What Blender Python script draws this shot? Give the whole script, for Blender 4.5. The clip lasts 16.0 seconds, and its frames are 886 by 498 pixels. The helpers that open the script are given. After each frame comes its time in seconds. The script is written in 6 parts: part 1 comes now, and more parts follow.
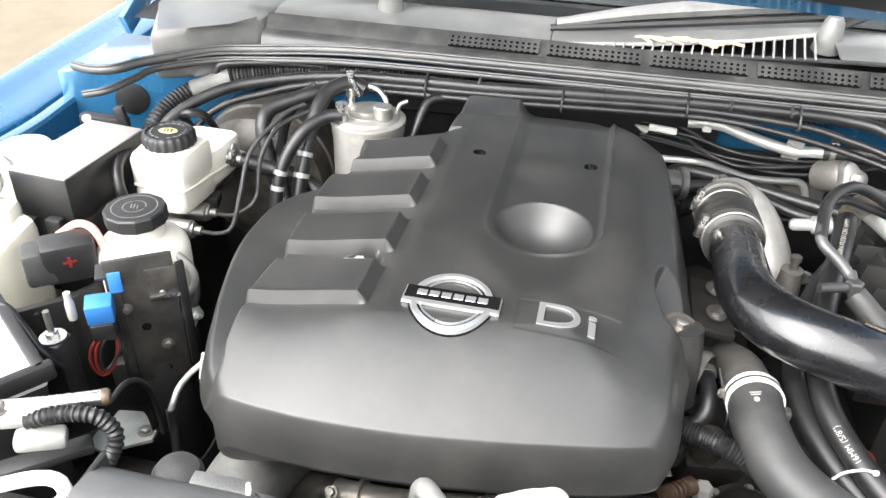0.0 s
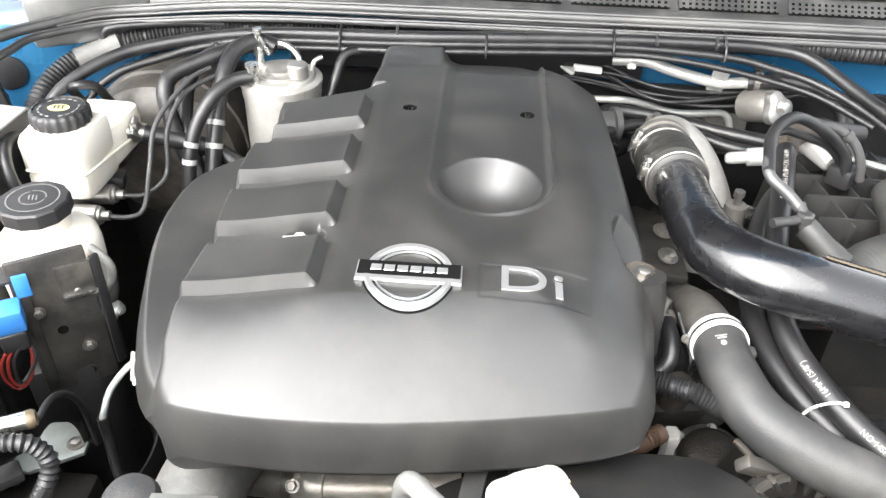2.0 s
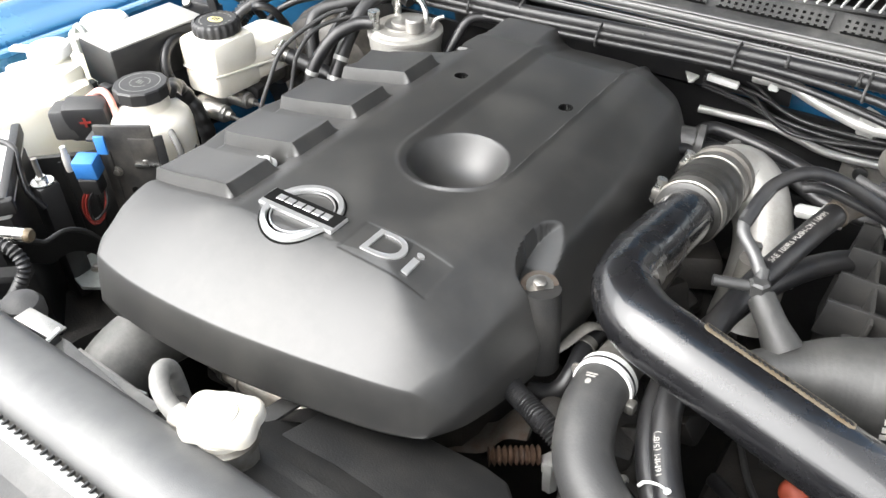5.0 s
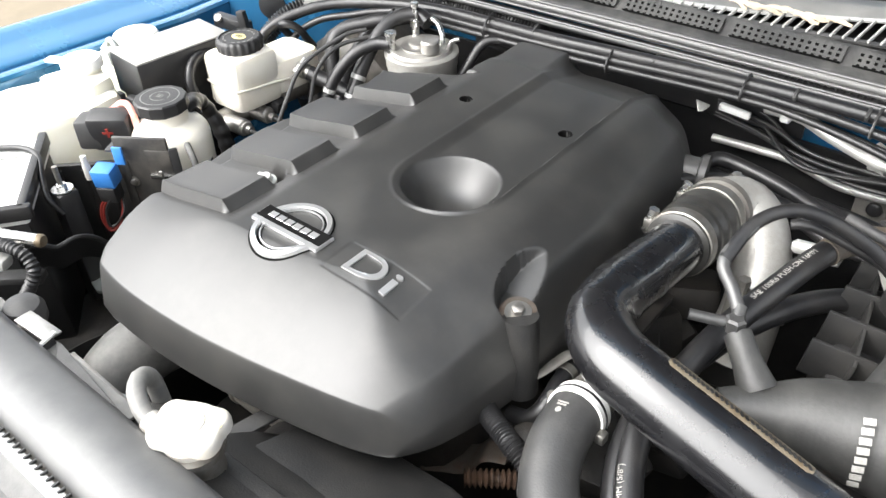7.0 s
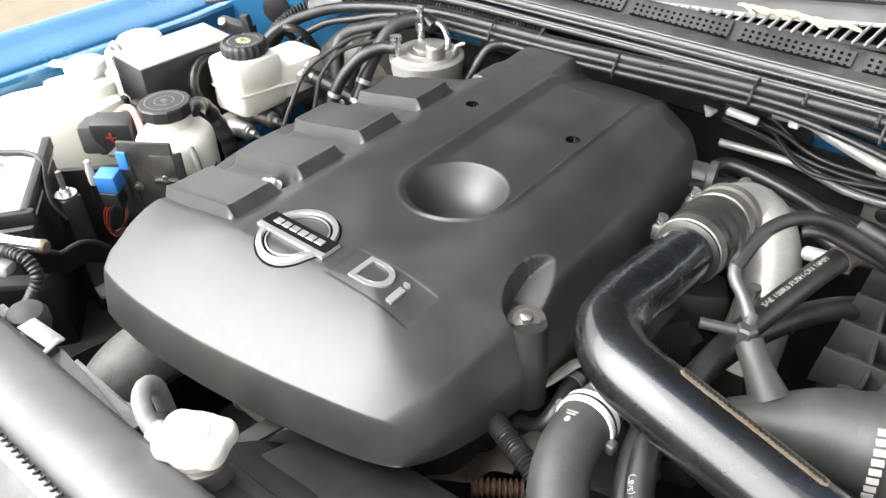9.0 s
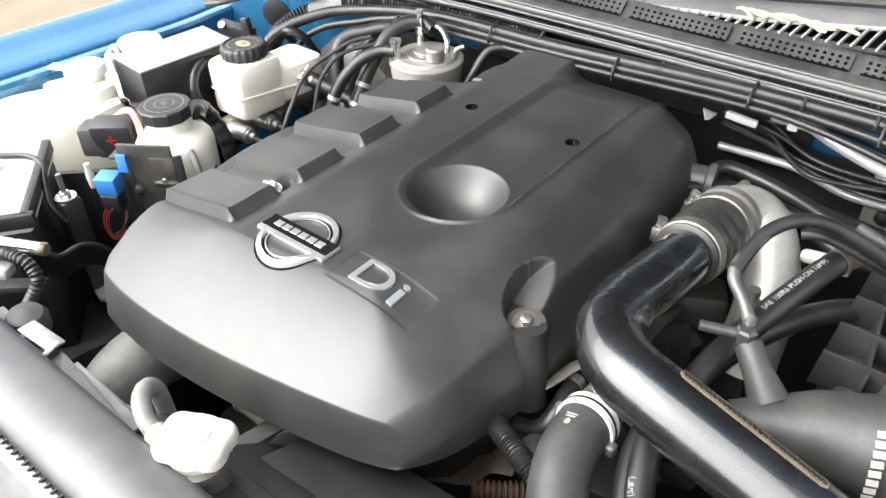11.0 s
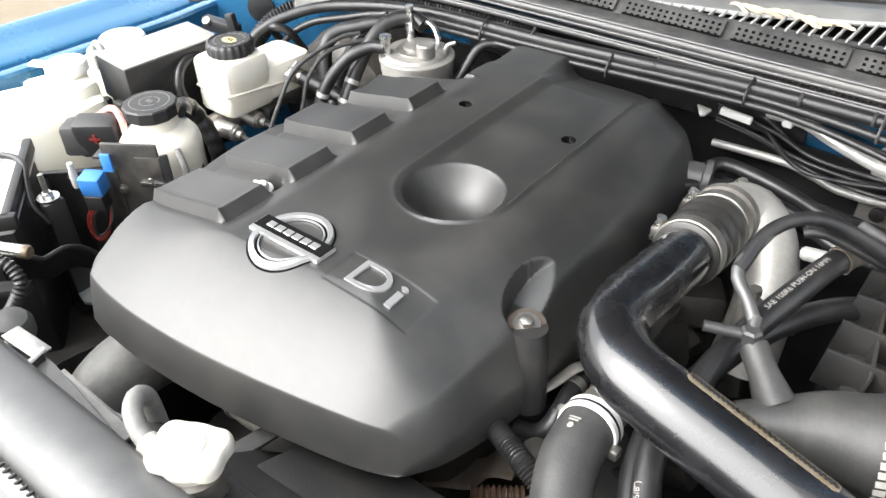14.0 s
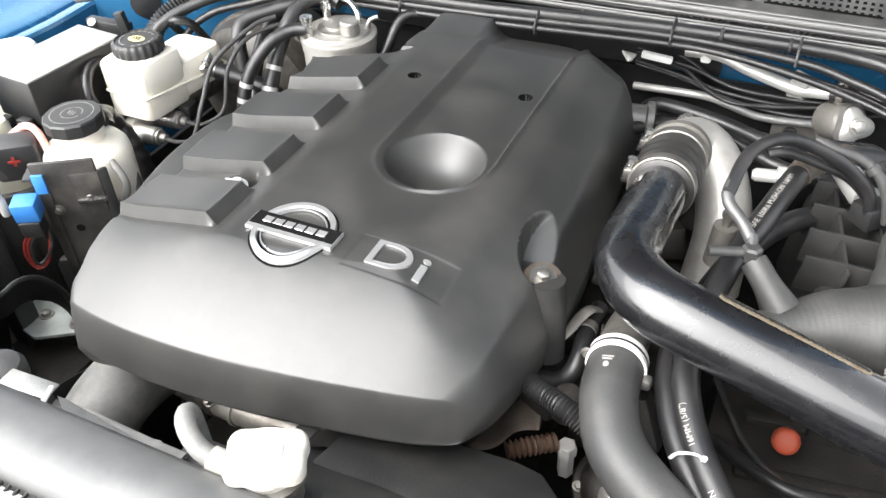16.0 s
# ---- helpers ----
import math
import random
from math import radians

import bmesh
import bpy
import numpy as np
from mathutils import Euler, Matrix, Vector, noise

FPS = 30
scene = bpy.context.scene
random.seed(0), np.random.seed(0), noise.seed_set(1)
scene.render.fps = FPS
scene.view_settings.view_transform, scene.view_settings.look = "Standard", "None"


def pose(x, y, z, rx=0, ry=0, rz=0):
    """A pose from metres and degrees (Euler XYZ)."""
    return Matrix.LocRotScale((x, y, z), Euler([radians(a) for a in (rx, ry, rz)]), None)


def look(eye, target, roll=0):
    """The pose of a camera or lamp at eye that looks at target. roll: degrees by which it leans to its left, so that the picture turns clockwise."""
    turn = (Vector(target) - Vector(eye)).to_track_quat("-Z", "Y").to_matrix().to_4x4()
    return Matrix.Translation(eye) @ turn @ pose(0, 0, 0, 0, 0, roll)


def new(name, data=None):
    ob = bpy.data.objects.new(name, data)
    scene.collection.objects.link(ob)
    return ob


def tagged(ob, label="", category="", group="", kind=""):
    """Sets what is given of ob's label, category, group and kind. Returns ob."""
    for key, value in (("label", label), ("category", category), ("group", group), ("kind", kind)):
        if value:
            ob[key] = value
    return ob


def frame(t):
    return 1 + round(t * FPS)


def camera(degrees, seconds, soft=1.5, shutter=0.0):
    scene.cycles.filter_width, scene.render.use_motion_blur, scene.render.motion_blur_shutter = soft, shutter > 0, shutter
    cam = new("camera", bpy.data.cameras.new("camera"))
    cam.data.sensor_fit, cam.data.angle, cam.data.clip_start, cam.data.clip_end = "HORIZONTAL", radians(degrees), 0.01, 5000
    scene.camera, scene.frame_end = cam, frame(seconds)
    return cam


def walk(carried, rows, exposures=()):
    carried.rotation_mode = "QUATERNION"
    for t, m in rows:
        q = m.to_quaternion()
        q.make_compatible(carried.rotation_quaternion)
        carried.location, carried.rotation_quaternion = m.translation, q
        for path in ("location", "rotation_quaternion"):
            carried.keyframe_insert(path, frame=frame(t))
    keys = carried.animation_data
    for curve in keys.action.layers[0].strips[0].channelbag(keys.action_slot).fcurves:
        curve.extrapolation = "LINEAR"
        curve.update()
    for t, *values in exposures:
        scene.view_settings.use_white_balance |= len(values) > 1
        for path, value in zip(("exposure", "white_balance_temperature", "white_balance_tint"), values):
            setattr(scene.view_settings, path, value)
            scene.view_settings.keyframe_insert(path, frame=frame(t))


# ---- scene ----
cam = camera(57.9, 16.0)
PATH = [
    (0, (-0.037, 0.009, 1.461), (-0.37, 1.65, 0.367), 2.0),
    (0.5, (-0.099, 0.047, 1.459), (-0.21, 1.69, 0.324), 0.7),
    (1, (-0.112, 0.059, 1.458), (-0.161, 1.683, 0.292), 1.1),
    (1.5, (-0.093, 0.06, 1.448), (-0.168, 1.663, 0.254), 1.4),
    (2, (-0.092, 0.057, 1.445), (-0.17, 1.659, 0.25), 1.9),
    (2.5, (-0.084, 0.058, 1.441), (-0.192, 1.651, 0.236), 1.8),
    (3, (-0.052, 0.073, 1.438), (-0.181, 1.649, 0.213), 3.5),
    (3.5, (0.07, 0.113, 1.407), (-0.381, 1.579, 0.122), 4.0),
    (3.7, (0.118, 0.121, 1.415), (-0.413, 1.588, 0.163), 2.1),
    (5.8, (0.367, 0.199, 1.465), (-0.625, 1.371, 0.184), -0.5),
    (6, (0.367, 0.201, 1.463), (-0.614, 1.386, 0.185), 0.1),
    (6.5, (0.377, 0.211, 1.472), (-0.63, 1.423, 0.24), -1.3),
    (7, (0.384, 0.214, 1.474), (-0.641, 1.415, 0.246), -2.0),
    (7.5, (0.381, 0.216, 1.474), (-0.646, 1.417, 0.249), -2.2),
    (8, (0.379, 0.218, 1.473), (-0.65, 1.424, 0.255), -2.2),
    (8.5, (0.374, 0.217, 1.474), (-0.658, 1.419, 0.254), -2.3),
    (9, (0.374, 0.217, 1.473), (-0.656, 1.419, 0.25), -2.0),
    (11.5, (0.374, 0.215, 1.473), (-0.656, 1.426, 0.26), -1.9),
    (12, (0.377, 0.216, 1.473), (-0.647, 1.433, 0.26), -1.7),
    (12.5, (0.373, 0.217, 1.471), (-0.647, 1.432, 0.254), -1.8),
    (13, (0.367, 0.221, 1.465), (-0.64, 1.444, 0.245), -1.5),
    (13.5, (0.357, 0.22, 1.467), (-0.641, 1.45, 0.246), -1.3),
    (14, (0.352, 0.218, 1.466), (-0.64, 1.45, 0.242), -1.3),
    (14.5, (0.344, 0.214, 1.463), (-0.641, 1.451, 0.237), -1.0),
    (15, (0.334, 0.21, 1.462), (-0.642, 1.448, 0.231), -1.2),
    (15.5, (0.303, 0.189, 1.465), (-0.587, 1.486, 0.23), -1.0),
    (16, (0.234, 0.135, 1.468), (-0.434, 1.521, 0.19), -1.9),
]
walk(cam, [(t, look(eye, target, roll)) for t, eye, target, roll in PATH], [(0, 2.45), (0.5, 2.82), (1.5, 2.80), (2.8, 2.75), (3.6, 2.59), (6, 2.38), (15, 2.38), (16, 2.52)])

# ---------------------------------------------------------------- world and light
SKY_STRENGTH, SUN_STRENGTH = 0.115, 1.35
world = bpy.data.worlds.new("sky")
scene.world = world
world.use_nodes = True
wn, wl = world.node_tree.nodes, world.node_tree.links
sky = wn.new("ShaderNodeTexSky")
sky.sky_type, sky.sun_disc = "NISHITA", False
sky.sun_elevation, sky.sun_rotation = radians(46), radians(-145.6)
sky.air_density, sky.dust_density = 1.0, 4.0
grey = wn.new("ShaderNodeHueSaturation")
grey.inputs["Saturation"].default_value = 0.12
wl.new(sky.outputs[0], grey.inputs["Color"])
veil = wn.new("ShaderNodeMix")
veil.data_type = "RGBA"
veil.inputs["Factor"].default_value = 0.1
veil.inputs["B"].default_value = (7.5, 7.6, 7.7, 1)
wl.new(grey.outputs[0], veil.inputs["A"])
wl.new(veil.outputs["Result"], wn["Background"].inputs[0])
wn["Background"].inputs[1].default_value = SKY_STRENGTH
sun = new("sun", bpy.data.lights.new("sun", "SUN"))
sun.data.energy, sun.data.angle, sun.data.color = SUN_STRENGTH, radians(95), (1.0, 0.985, 0.96)
sun.matrix_world = look((-2.4, -3.5, 4.4), (0, 0, 0))


# ---------------------------------------------------------------- materials
def material(name, base, rough, metal=0.0, other=None, scale=30.0, amount=0.5, fine=400.0, bump=0.15, rough_var=0.1, coat=0.0, alpha_sss=0.0, stretch=(1, 1, 1), spec=0.5):
    """Base colour broken up by coarse stains (towards other) and fine grain, with a small relief."""
    m = bpy.data.materials.new(name)
    m.use_nodes = True
    n, l = m.node_tree.nodes, m.node_tree.links
    b = n["Principled BSDF"]
    co = n.new("ShaderNodeTexCoord")
    mp = n.new("ShaderNodeMapping")
    mp.inputs["Scale"].default_value = stretch
    l.new(co.outputs["Object"], mp.inputs[0])
    coarse = n.new("ShaderNodeTexNoise")
    coarse.inputs["Scale"].default_value, coarse.inputs["Detail"].default_value, coarse.inputs["Roughness"].default_value = scale, 6, 0.65
    grain = n.new("ShaderNodeTexNoise")
    grain.inputs["Scale"].default_value, grain.inputs["Detail"].default_value = fine, 3
    l.new(mp.outputs[0], coarse.inputs[0])
    l.new(mp.outputs[0], grain.inputs[0])
    ramp = n.new("ShaderNodeValToRGB")
    ramp.color_ramp.elements[0].position, ramp.color_ramp.elements[1].position = 0.42, 0.72
    l.new(coarse.outputs[0], ramp.inputs[0])
    fac = n.new("ShaderNodeMath")
    fac.operation, fac.inputs[1].default_value = "MULTIPLY", amount
    l.new(ramp.outputs[0], fac.inputs[0])
    mix = n.new("ShaderNodeMix")
    mix.data_type = "RGBA"
    mix.inputs["A"].default_value = (*base, 1)
    mix.inputs["B"].default_value = (*(other or [min(1, c * 1.6 + 0.01) for c in base]), 1)
    l.new(fac.outputs[0], mix.inputs["Factor"])
    l.new(mix.outputs["Result"], b.inputs["Base Color"])
    rr = n.new("ShaderNodeMapRange")
    rr.inputs["To Min"].default_value, rr.inputs["To Max"].default_value = max(0.02, rough - rough_var), min(1, rough + rough_var)
    l.new(coarse.outputs[0], rr.inputs[0])
    l.new(rr.outputs[0], b.inputs["Roughness"])
    b.inputs["Metallic"].default_value = metal
    b.inputs["Coat Weight"].default_value = coat
    b.inputs["Specular IOR Level"].default_value = spec
    if alpha_sss:
        b.inputs["Subsurface Weight"].default_value = alpha_sss
        b.inputs["Subsurface Radius"].default_value = (0.02, 0.018, 0.012)
        b.inputs["Subsurface Scale"].default_value = 0.5
    if bump:
        bp = n.new("ShaderNodeBump")
        bp.inputs["Strength"].default_value, bp.inputs["Distance"].default_value = bump, 0.001
        l.new(grain.outputs[0], bp.inputs["Height"])
        l.new(bp.outputs[0], b.inputs["Normal"])
    return m


M_COVER = material("cover_plastic", (0.020, 0.0197, 0.0193), 0.45, other=(0.054, 0.0518, 0.0478), scale=12, amount=0.6, fine=900, bump=0.09, rough_var=0.09, spec=0.82)
M_BLACK = material("black_plastic", (0.014, 0.014, 0.015), 0.44, other=(0.04, 0.038, 0.035), scale=22, amount=0.5, fine=700, bump=0.2)
M_RUBBER = material("rubber", (0.011, 0.011, 0.012), 0.36, other=(0.034, 0.032, 0.03), scale=26, amount=0.55, fine=500, bump=0.2)
M_RUBBER_GREY = material("dusty_rubber", (0.032, 0.032, 0.033), 0.55, other=(0.085, 0.082, 0.075), scale=18, amount=0.6, fine=420, bump=0.3)
M_SILICONE = material("dusty_silicone", (0.032, 0.032, 0.031), 0.5, other=(0.085, 0.083, 0.077), scale=22, amount=0.6, fine=420, bump=0.2)
M_COUPLING = material("coupling_rubber", (0.020, 0.0195, 0.018), 0.36, other=(0.062, 0.058, 0.052), scale=34, amount=0.6, fine=420, bump=0.25, spec=0.7)
M_BROWNHOSE = material("faded_hose", (0.05, 0.042, 0.034), 0.6, other=(0.13, 0.1, 0.07), scale=30, amount=0.7, fine=500, bump=0.25)
M_GLOSS = material("black_gloss_paint", (0.006, 0.006, 0.007), 0.27, other=(0.014, 0.014, 0.015), scale=30, amount=0.5, fine=900, bump=0.04, rough_var=0.08, coat=0.75, spec=0.7)
M_ALU = material("cast_aluminium", (0.46, 0.45, 0.43), 0.42, 0.85, other=(0.25, 0.23, 0.2), scale=35, amount=0.6, fine=600, bump=0.4)
M_CAST = material("dull_casting", (0.2, 0.19, 0.175), 0.55, 0.5, other=(0.11, 0.10, 0.085), scale=35, amount=0.7, fine=400, bump=0.5)
M_ELBOW = material("sandcast_aluminium", (0.40, 0.39, 0.365), 0.46, 0.5, other=(0.22, 0.205, 0.18), scale=28, amount=0.55, fine=500, bump=0.35)
M_WHITEALU = material("pale_aluminium", (0.52, 0.52, 0.5), 0.38, 0.4, other=(0.34, 0.33, 0.31), scale=40, amount=0.5, fine=500, bump=0.15)
M_BRIGHT = material("bright_metal", (0.72, 0.72, 0.7), 0.28, 1.0, other=(0.45, 0.43, 0.4), scale=50, amount=0.4, fine=600, bump=0.1)
M_STEEL = material("steel", (0.33, 0.32, 0.3), 0.42, 0.9, other=(0.15, 0.12, 0.09), scale=45, amount=0.6, fine=500, bump=0.25)
M_GRIME = material("oily_casting", (0.024, 0.020, 0.016), 0.55, 0.2, other=(0.012, 0.011, 0.010), scale=38, amount=0.85, fine=350, bump=0.6)
M_RUST = material("dirty_metal", (0.13, 0.12, 0.105), 0.6, 0.4, other=(0.10, 0.05, 0.028), scale=50, amount=0.8, fine=500, bump=0.5)
M_SATIN = material("satin_chrome", (0.62, 0.62, 0.62), 0.3, 0.8, other=(0.7, 0.7, 0.7), scale=60, amount=0.4, fine=500, bump=0.03, rough_var=0.08)
# near-black stands in for shade inside openings; also colours the emblem's black bar
M_HOLE = material("dark_hole", (0.004, 0.004, 0.004), 0.9, other=(0.006, 0.006, 0.006), bump=0, spec=0.1)
M_WHITE = material("milky_plastic", (0.82, 0.785, 0.70), 0.38, other=(0.64, 0.57, 0.45), scale=16, amount=0.45, fine=300, bump=0.1, alpha_sss=0.15)
M_TANK = material("translucent_tank", (0.86, 0.84, 0.74), 0.38, other=(0.74, 0.68, 0.46), scale=9, amount=0.5, fine=300, bump=0.1, alpha_sss=0.15)
M_BLUE = material("blue_paint", (0.026, 0.145, 0.30), 0.26, 0.25, other=(0.04, 0.20, 0.36), scale=10, amount=0.4, fine=1500, bump=0.02, coat=1.0, spec=0.8)
M_RELAY = material("blue_plastic", (0.03, 0.16, 0.46), 0.45, other=(0.07, 0.23, 0.52), scale=60, amount=0.5, fine=700, bump=0.1)
M_RED = material("red_wire", (0.19, 0.02, 0.015), 0.5, other=(0.25, 0.03, 0.02), scale=60, amount=0.6, bump=0.05)
M_ORANGE = material("orange_plastic", (0.36, 0.06, 0.025), 0.55, other=(0.26, 0.05, 0.025), scale=60, amount=0.5, bump=0.1)
M_YELLOW = material("yellow_print", (0.62, 0.54, 0.24), 0.5, other=(0.45, 0.40, 0.2), scale=90, amount=0.4, bump=0.0)
M_PRINT = material("white_print", (0.34, 0.33, 0.31), 0.7, other=(0.2, 0.195, 0.18), scale=260, amount=0.85, bump=0.0)
M_BAND = material("white_band", (0.82, 0.82, 0.8), 0.45, other=(0.55, 0.54, 0.5), scale=60, amount=0.5, bump=0.1)
M_GOLD = material("gold_strip", (0.17, 0.145, 0.105), 0.45, 0.4, other=(0.12, 0.075, 0.035), scale=70, amount=0.7, bump=0.2)
# lighter than the cowl: the slats' reflection is put into this colour
M_SLAT = material("pale_slat", (0.38, 0.38, 0.37), 0.4, other=(0.55, 0.54, 0.5), scale=40, amount=0.5, fine=500, bump=0.15)
M_PALE = material("pale_cowl_plastic", (0.135, 0.135, 0.132), 0.33, other=(0.25, 0.247, 0.236), scale=16, amount=0.6, fine=500, bump=0.2, spec=0.9)
M_COWL = material("grey_cowl_plastic", (0.034, 0.034, 0.034), 0.38, other=(0.11, 0.108, 0.102), scale=20, amount=0.6, fine=500, bump=0.22, spec=0.5)
M_SEAL = material("weathered_seal", (0.040, 0.040, 0.040), 0.45, other=(0.115, 0.113, 0.107), scale=24, amount=0.6, fine=400, bump=0.2, stretch=(0.3, 1, 1), spec=0.9)
M_FLAP = material("rubber_flap", (0.008, 0.008, 0.008), 0.6, other=(0.02, 0.019, 0.018), scale=20, amount=0.5, fine=400, bump=0.3)
M_DUSTY = material("dusty_hose", (0.13, 0.13, 0.125), 0.6, other=(0.26, 0.25, 0.235), scale=30, amount=0.7, fine=300, bump=0.3)
M_SHROUD = material("shroud_plastic", (0.014, 0.014, 0.014), 0.55, other=(0.045, 0.042, 0.038), scale=16, amount=0.6, fine=500, bump=0.3)
M_BAR = material("bar_plastic", (0.075, 0.076, 0.078), 0.34, other=(0.16, 0.16, 0.155), scale=9, amount=0.5, fine=800, bump=0.15)
M_SERVO = material("dusty_servo", (0.055, 0.050, 0.043), 0.5, other=(0.19, 0.17, 0.15), scale=26, amount=0.7, fine=400, bump=0.3)
M_CAP = material("oxidised_cap", (0.4, 0.39, 0.365), 0.45, 0.0, other=(0.6, 0.52, 0.38), scale=45, amount=0.5, fine=400, bump=0.3)
M_ENGINE = material("grimy_engine", (0.014, 0.013, 0.012), 0.65, 0.1, other=(0.045, 0.038, 0.031), scale=24, amount=0.7, fine=300, bump=0.5)
M_HEAT = material("heat_stained_metal", (0.42, 0.40, 0.36), 0.42, 0.5, other=(0.19, 0.155, 0.12), scale=26, amount=0.65, fine=400, bump=0.3)
M_PLATE = material("grimy_black_plate", (0.018, 0.0175, 0.017), 0.42, other=(0.075, 0.068, 0.058), scale=28, amount=0.75, fine=500, bump=0.3)
M_GROUND = material("dry_ground", (0.17, 0.14, 0.10), 0.9, other=(0.12, 0.105, 0.07), scale=3, amount=0.8, fine=120, bump=0.6)
M_GREYMETAL = material("zinc_bracket", (0.42, 0.45, 0.43), 0.45, 0.6, other=(0.25, 0.24, 0.22), scale=40, amount=0.6, fine=500, bump=0.25)
M_FAINT = material("faint_print", (0.2, 0.2, 0.19), 0.5, other=(0.05, 0.05, 0.05), scale=120, amount=0.6, bump=0.0)
# lid top only: some dust, and the sky's reflection put into the colour
M_LID_SHEEN = material("dusty_lid_sheen", (0.30, 0.295, 0.28), 0.4, other=(0.42, 0.41, 0.39), scale=14, amount=0.6, fine=500, bump=0.1)
M_TAPE = material("silver_mark", (0.34, 0.34, 0.33), 0.4, 0.3, other=(0.5, 0.5, 0.5), scale=80, amount=0.5, bump=0.1)
M_LEAF = material("dry_leaf", (0.5, 0.42, 0.32), 0.8, other=(0.45, 0.32, 0.2), scale=60, amount=0.7, bump=0.3)
M_GLASS = bpy.data.materials.new("windscreen_glass")
M_GLASS.use_nodes = True
_g = M_GLASS.node_tree.nodes["Principled BSDF"]
_g.inputs["Base Color"].default_value, _g.inputs["Roughness"].default_value = (0.75, 0.8, 0.8, 1), 0.02
_g.inputs["Transmission Weight"].default_value, _g.inputs["IOR"].default_value = 1.0, 1.45

# ---------------------------------------------------------------- building helpers
ORIGIN = {}


def to_mesh(name, bm, mat, origin=(0, 0, 0), smooth=True):
    bmesh.ops.translate(bm, verts=bm.verts, vec=-Vector(origin))
    bmesh.ops.recalc_face_normals(bm, faces=bm.faces)
    me = bpy.data.meshes.new(name)
    bm.to_mesh(me)
    bm.free()
    me.materials.append(mat)
    if smooth:
        me.shade_smooth()
        me.set_sharp_from_angle(angle=radians(38))
    return me


def thing(name, origin, label, category, group="", kind=""):
    """An Empty at the base of a thing, under which its parts hang."""
    e = new(name)
    e.empty_display_size = 0.02
    e.location = origin
    ORIGIN[e] = Vector(origin)
    return tagged(e, label, category, group, kind)


def part(name, bm, mat, parent, label=""):
    """One mesh under a thing or a part; bm is in world coordinates."""
    o = ORIGIN[parent]
    ob = new(name, to_mesh(name, bm, mat, o))
    ob.parent = parent
    ORIGIN[ob] = o
    return tagged(ob, label)


def solo(name, bm, mat, label, category, group="", kind=""):
    """A thing that is one mesh."""
    c = Vector((0, 0, 0))
    for v in bm.verts:
        c += v.co
    c /= max(1, len(bm.verts))
    c.z = min(v.co.z for v in bm.verts)
    ob = new(name, to_mesh(name, bm, mat, c))
    ob.location = c
    ORIGIN[ob] = c
    return tagged(ob, label, category, group, kind)


def spline(pts, step=0.006):
    """A smooth line through the points, as evenly spaced Vectors."""
    p = [Vector(q) for q in pts]
    p = [p[0] * 2 - p[1]] + p + [p[-1] * 2 - p[-2]]
    out = []
    for a, b, c, d in zip(p, p[1:], p[2:], p[3:]):
        n = max(2, int((c - b).length / step))
        for i in range(n):
            t = i / n
            out.append(0.5 * (2 * b + (c - a) * t + (2 * a - 5 * b + 4 * c - d) * t * t + (3 * b - a - 3 * c + d) * t ** 3))
    return out + [p[-2]]


def frames_along(line):
    """Tangent, side and up at each point of a line, turning as little as can be."""
    res, up = [], None
    for i, p in enumerate(line):
        t = (line[min(i + 1, len(line) - 1)] - line[max(i - 1, 0)]).normalized()
        if up is None:
            up = Vector((0, 0, 1)) if abs(t.z) < 0.9 else Vector((0, 1, 0))
        s = t.cross(up).normalized()
        up = s.cross(t).normalized()
        res.append((p, t, s, up))
    return res


def tube(pts, r, segs=14, bm=None, step=0.006, wall=0.0, ripple=None, closed=True, flat=1.0):
    """A hose along the points. r: a radius or radii spread along it; ripple: (pitch, depth) of corrugation; wall: an open end's thickness."""
    bm = bm or bmesh.new()
    line = spline(pts, step if not ripple else ripple[0] / 4)
    fr = frames_along(line)
    rings, run = [], 0.0
    for i, (p, t, s, u) in enumerate(fr):
        if i:
            run += (p - line[i - 1]).length
        k = i / (len(fr) - 1)
        if isinstance(r, (list, tuple)):
            f = k * (len(r) - 1)
            j = min(int(f), len(r) - 2)
            rad = r[j] + (r[j + 1] - r[j]) * (f - j)
        else:
            rad = r
        if ripple:
            rad += ripple[1] * math.cos(2 * math.pi * run / ripple[0])
        rings.append([bm.verts.new(p + rad * (s * math.cos(a) + u * math.sin(a) * flat)) for a in (2 * math.pi * q / segs for q in range(segs))])
    for a, b in zip(rings, rings[1:]):
        for q in range(segs):
            bm.faces.new((a[q], a[(q + 1) % segs], b[(q + 1) % segs], b[q]))
    if closed:
        bm.faces.new(rings[0][::-1])
        bm.faces.new(rings[-1])
    return bm


def lathe(profile, centre, axis=(0, 0, 1), segs=32, bm=None, lobes=0, depth=0.0):
    """Turn (radius, height) pairs round an axis. lobes, depth: grips round the rim."""
    bm = bm or bmesh.new()
    turn = Vector(axis).to_track_quat("Z", "Y").to_matrix()
    c = Vector(centre)
    rings = []
    for r, h in profile:
        ring = []
        for q in range(segs):
            a = 2 * math.pi * q / segs
            rr = r * (1 + depth * math.cos(lobes * a)) if lobes else r
            ring.append(bm.verts.new(c + turn @ Vector((rr * math.cos(a), rr * math.sin(a), h))))
        rings.append(ring)
    for a, b in zip(rings, rings[1:]):
        for q in range(segs):
            bm.faces.new((a[q], a[(q + 1) % segs], b[(q + 1) % segs], b[q]))
    bm.faces.new(rings[0][::-1])
    bm.faces.new(rings[-1])
    return bm


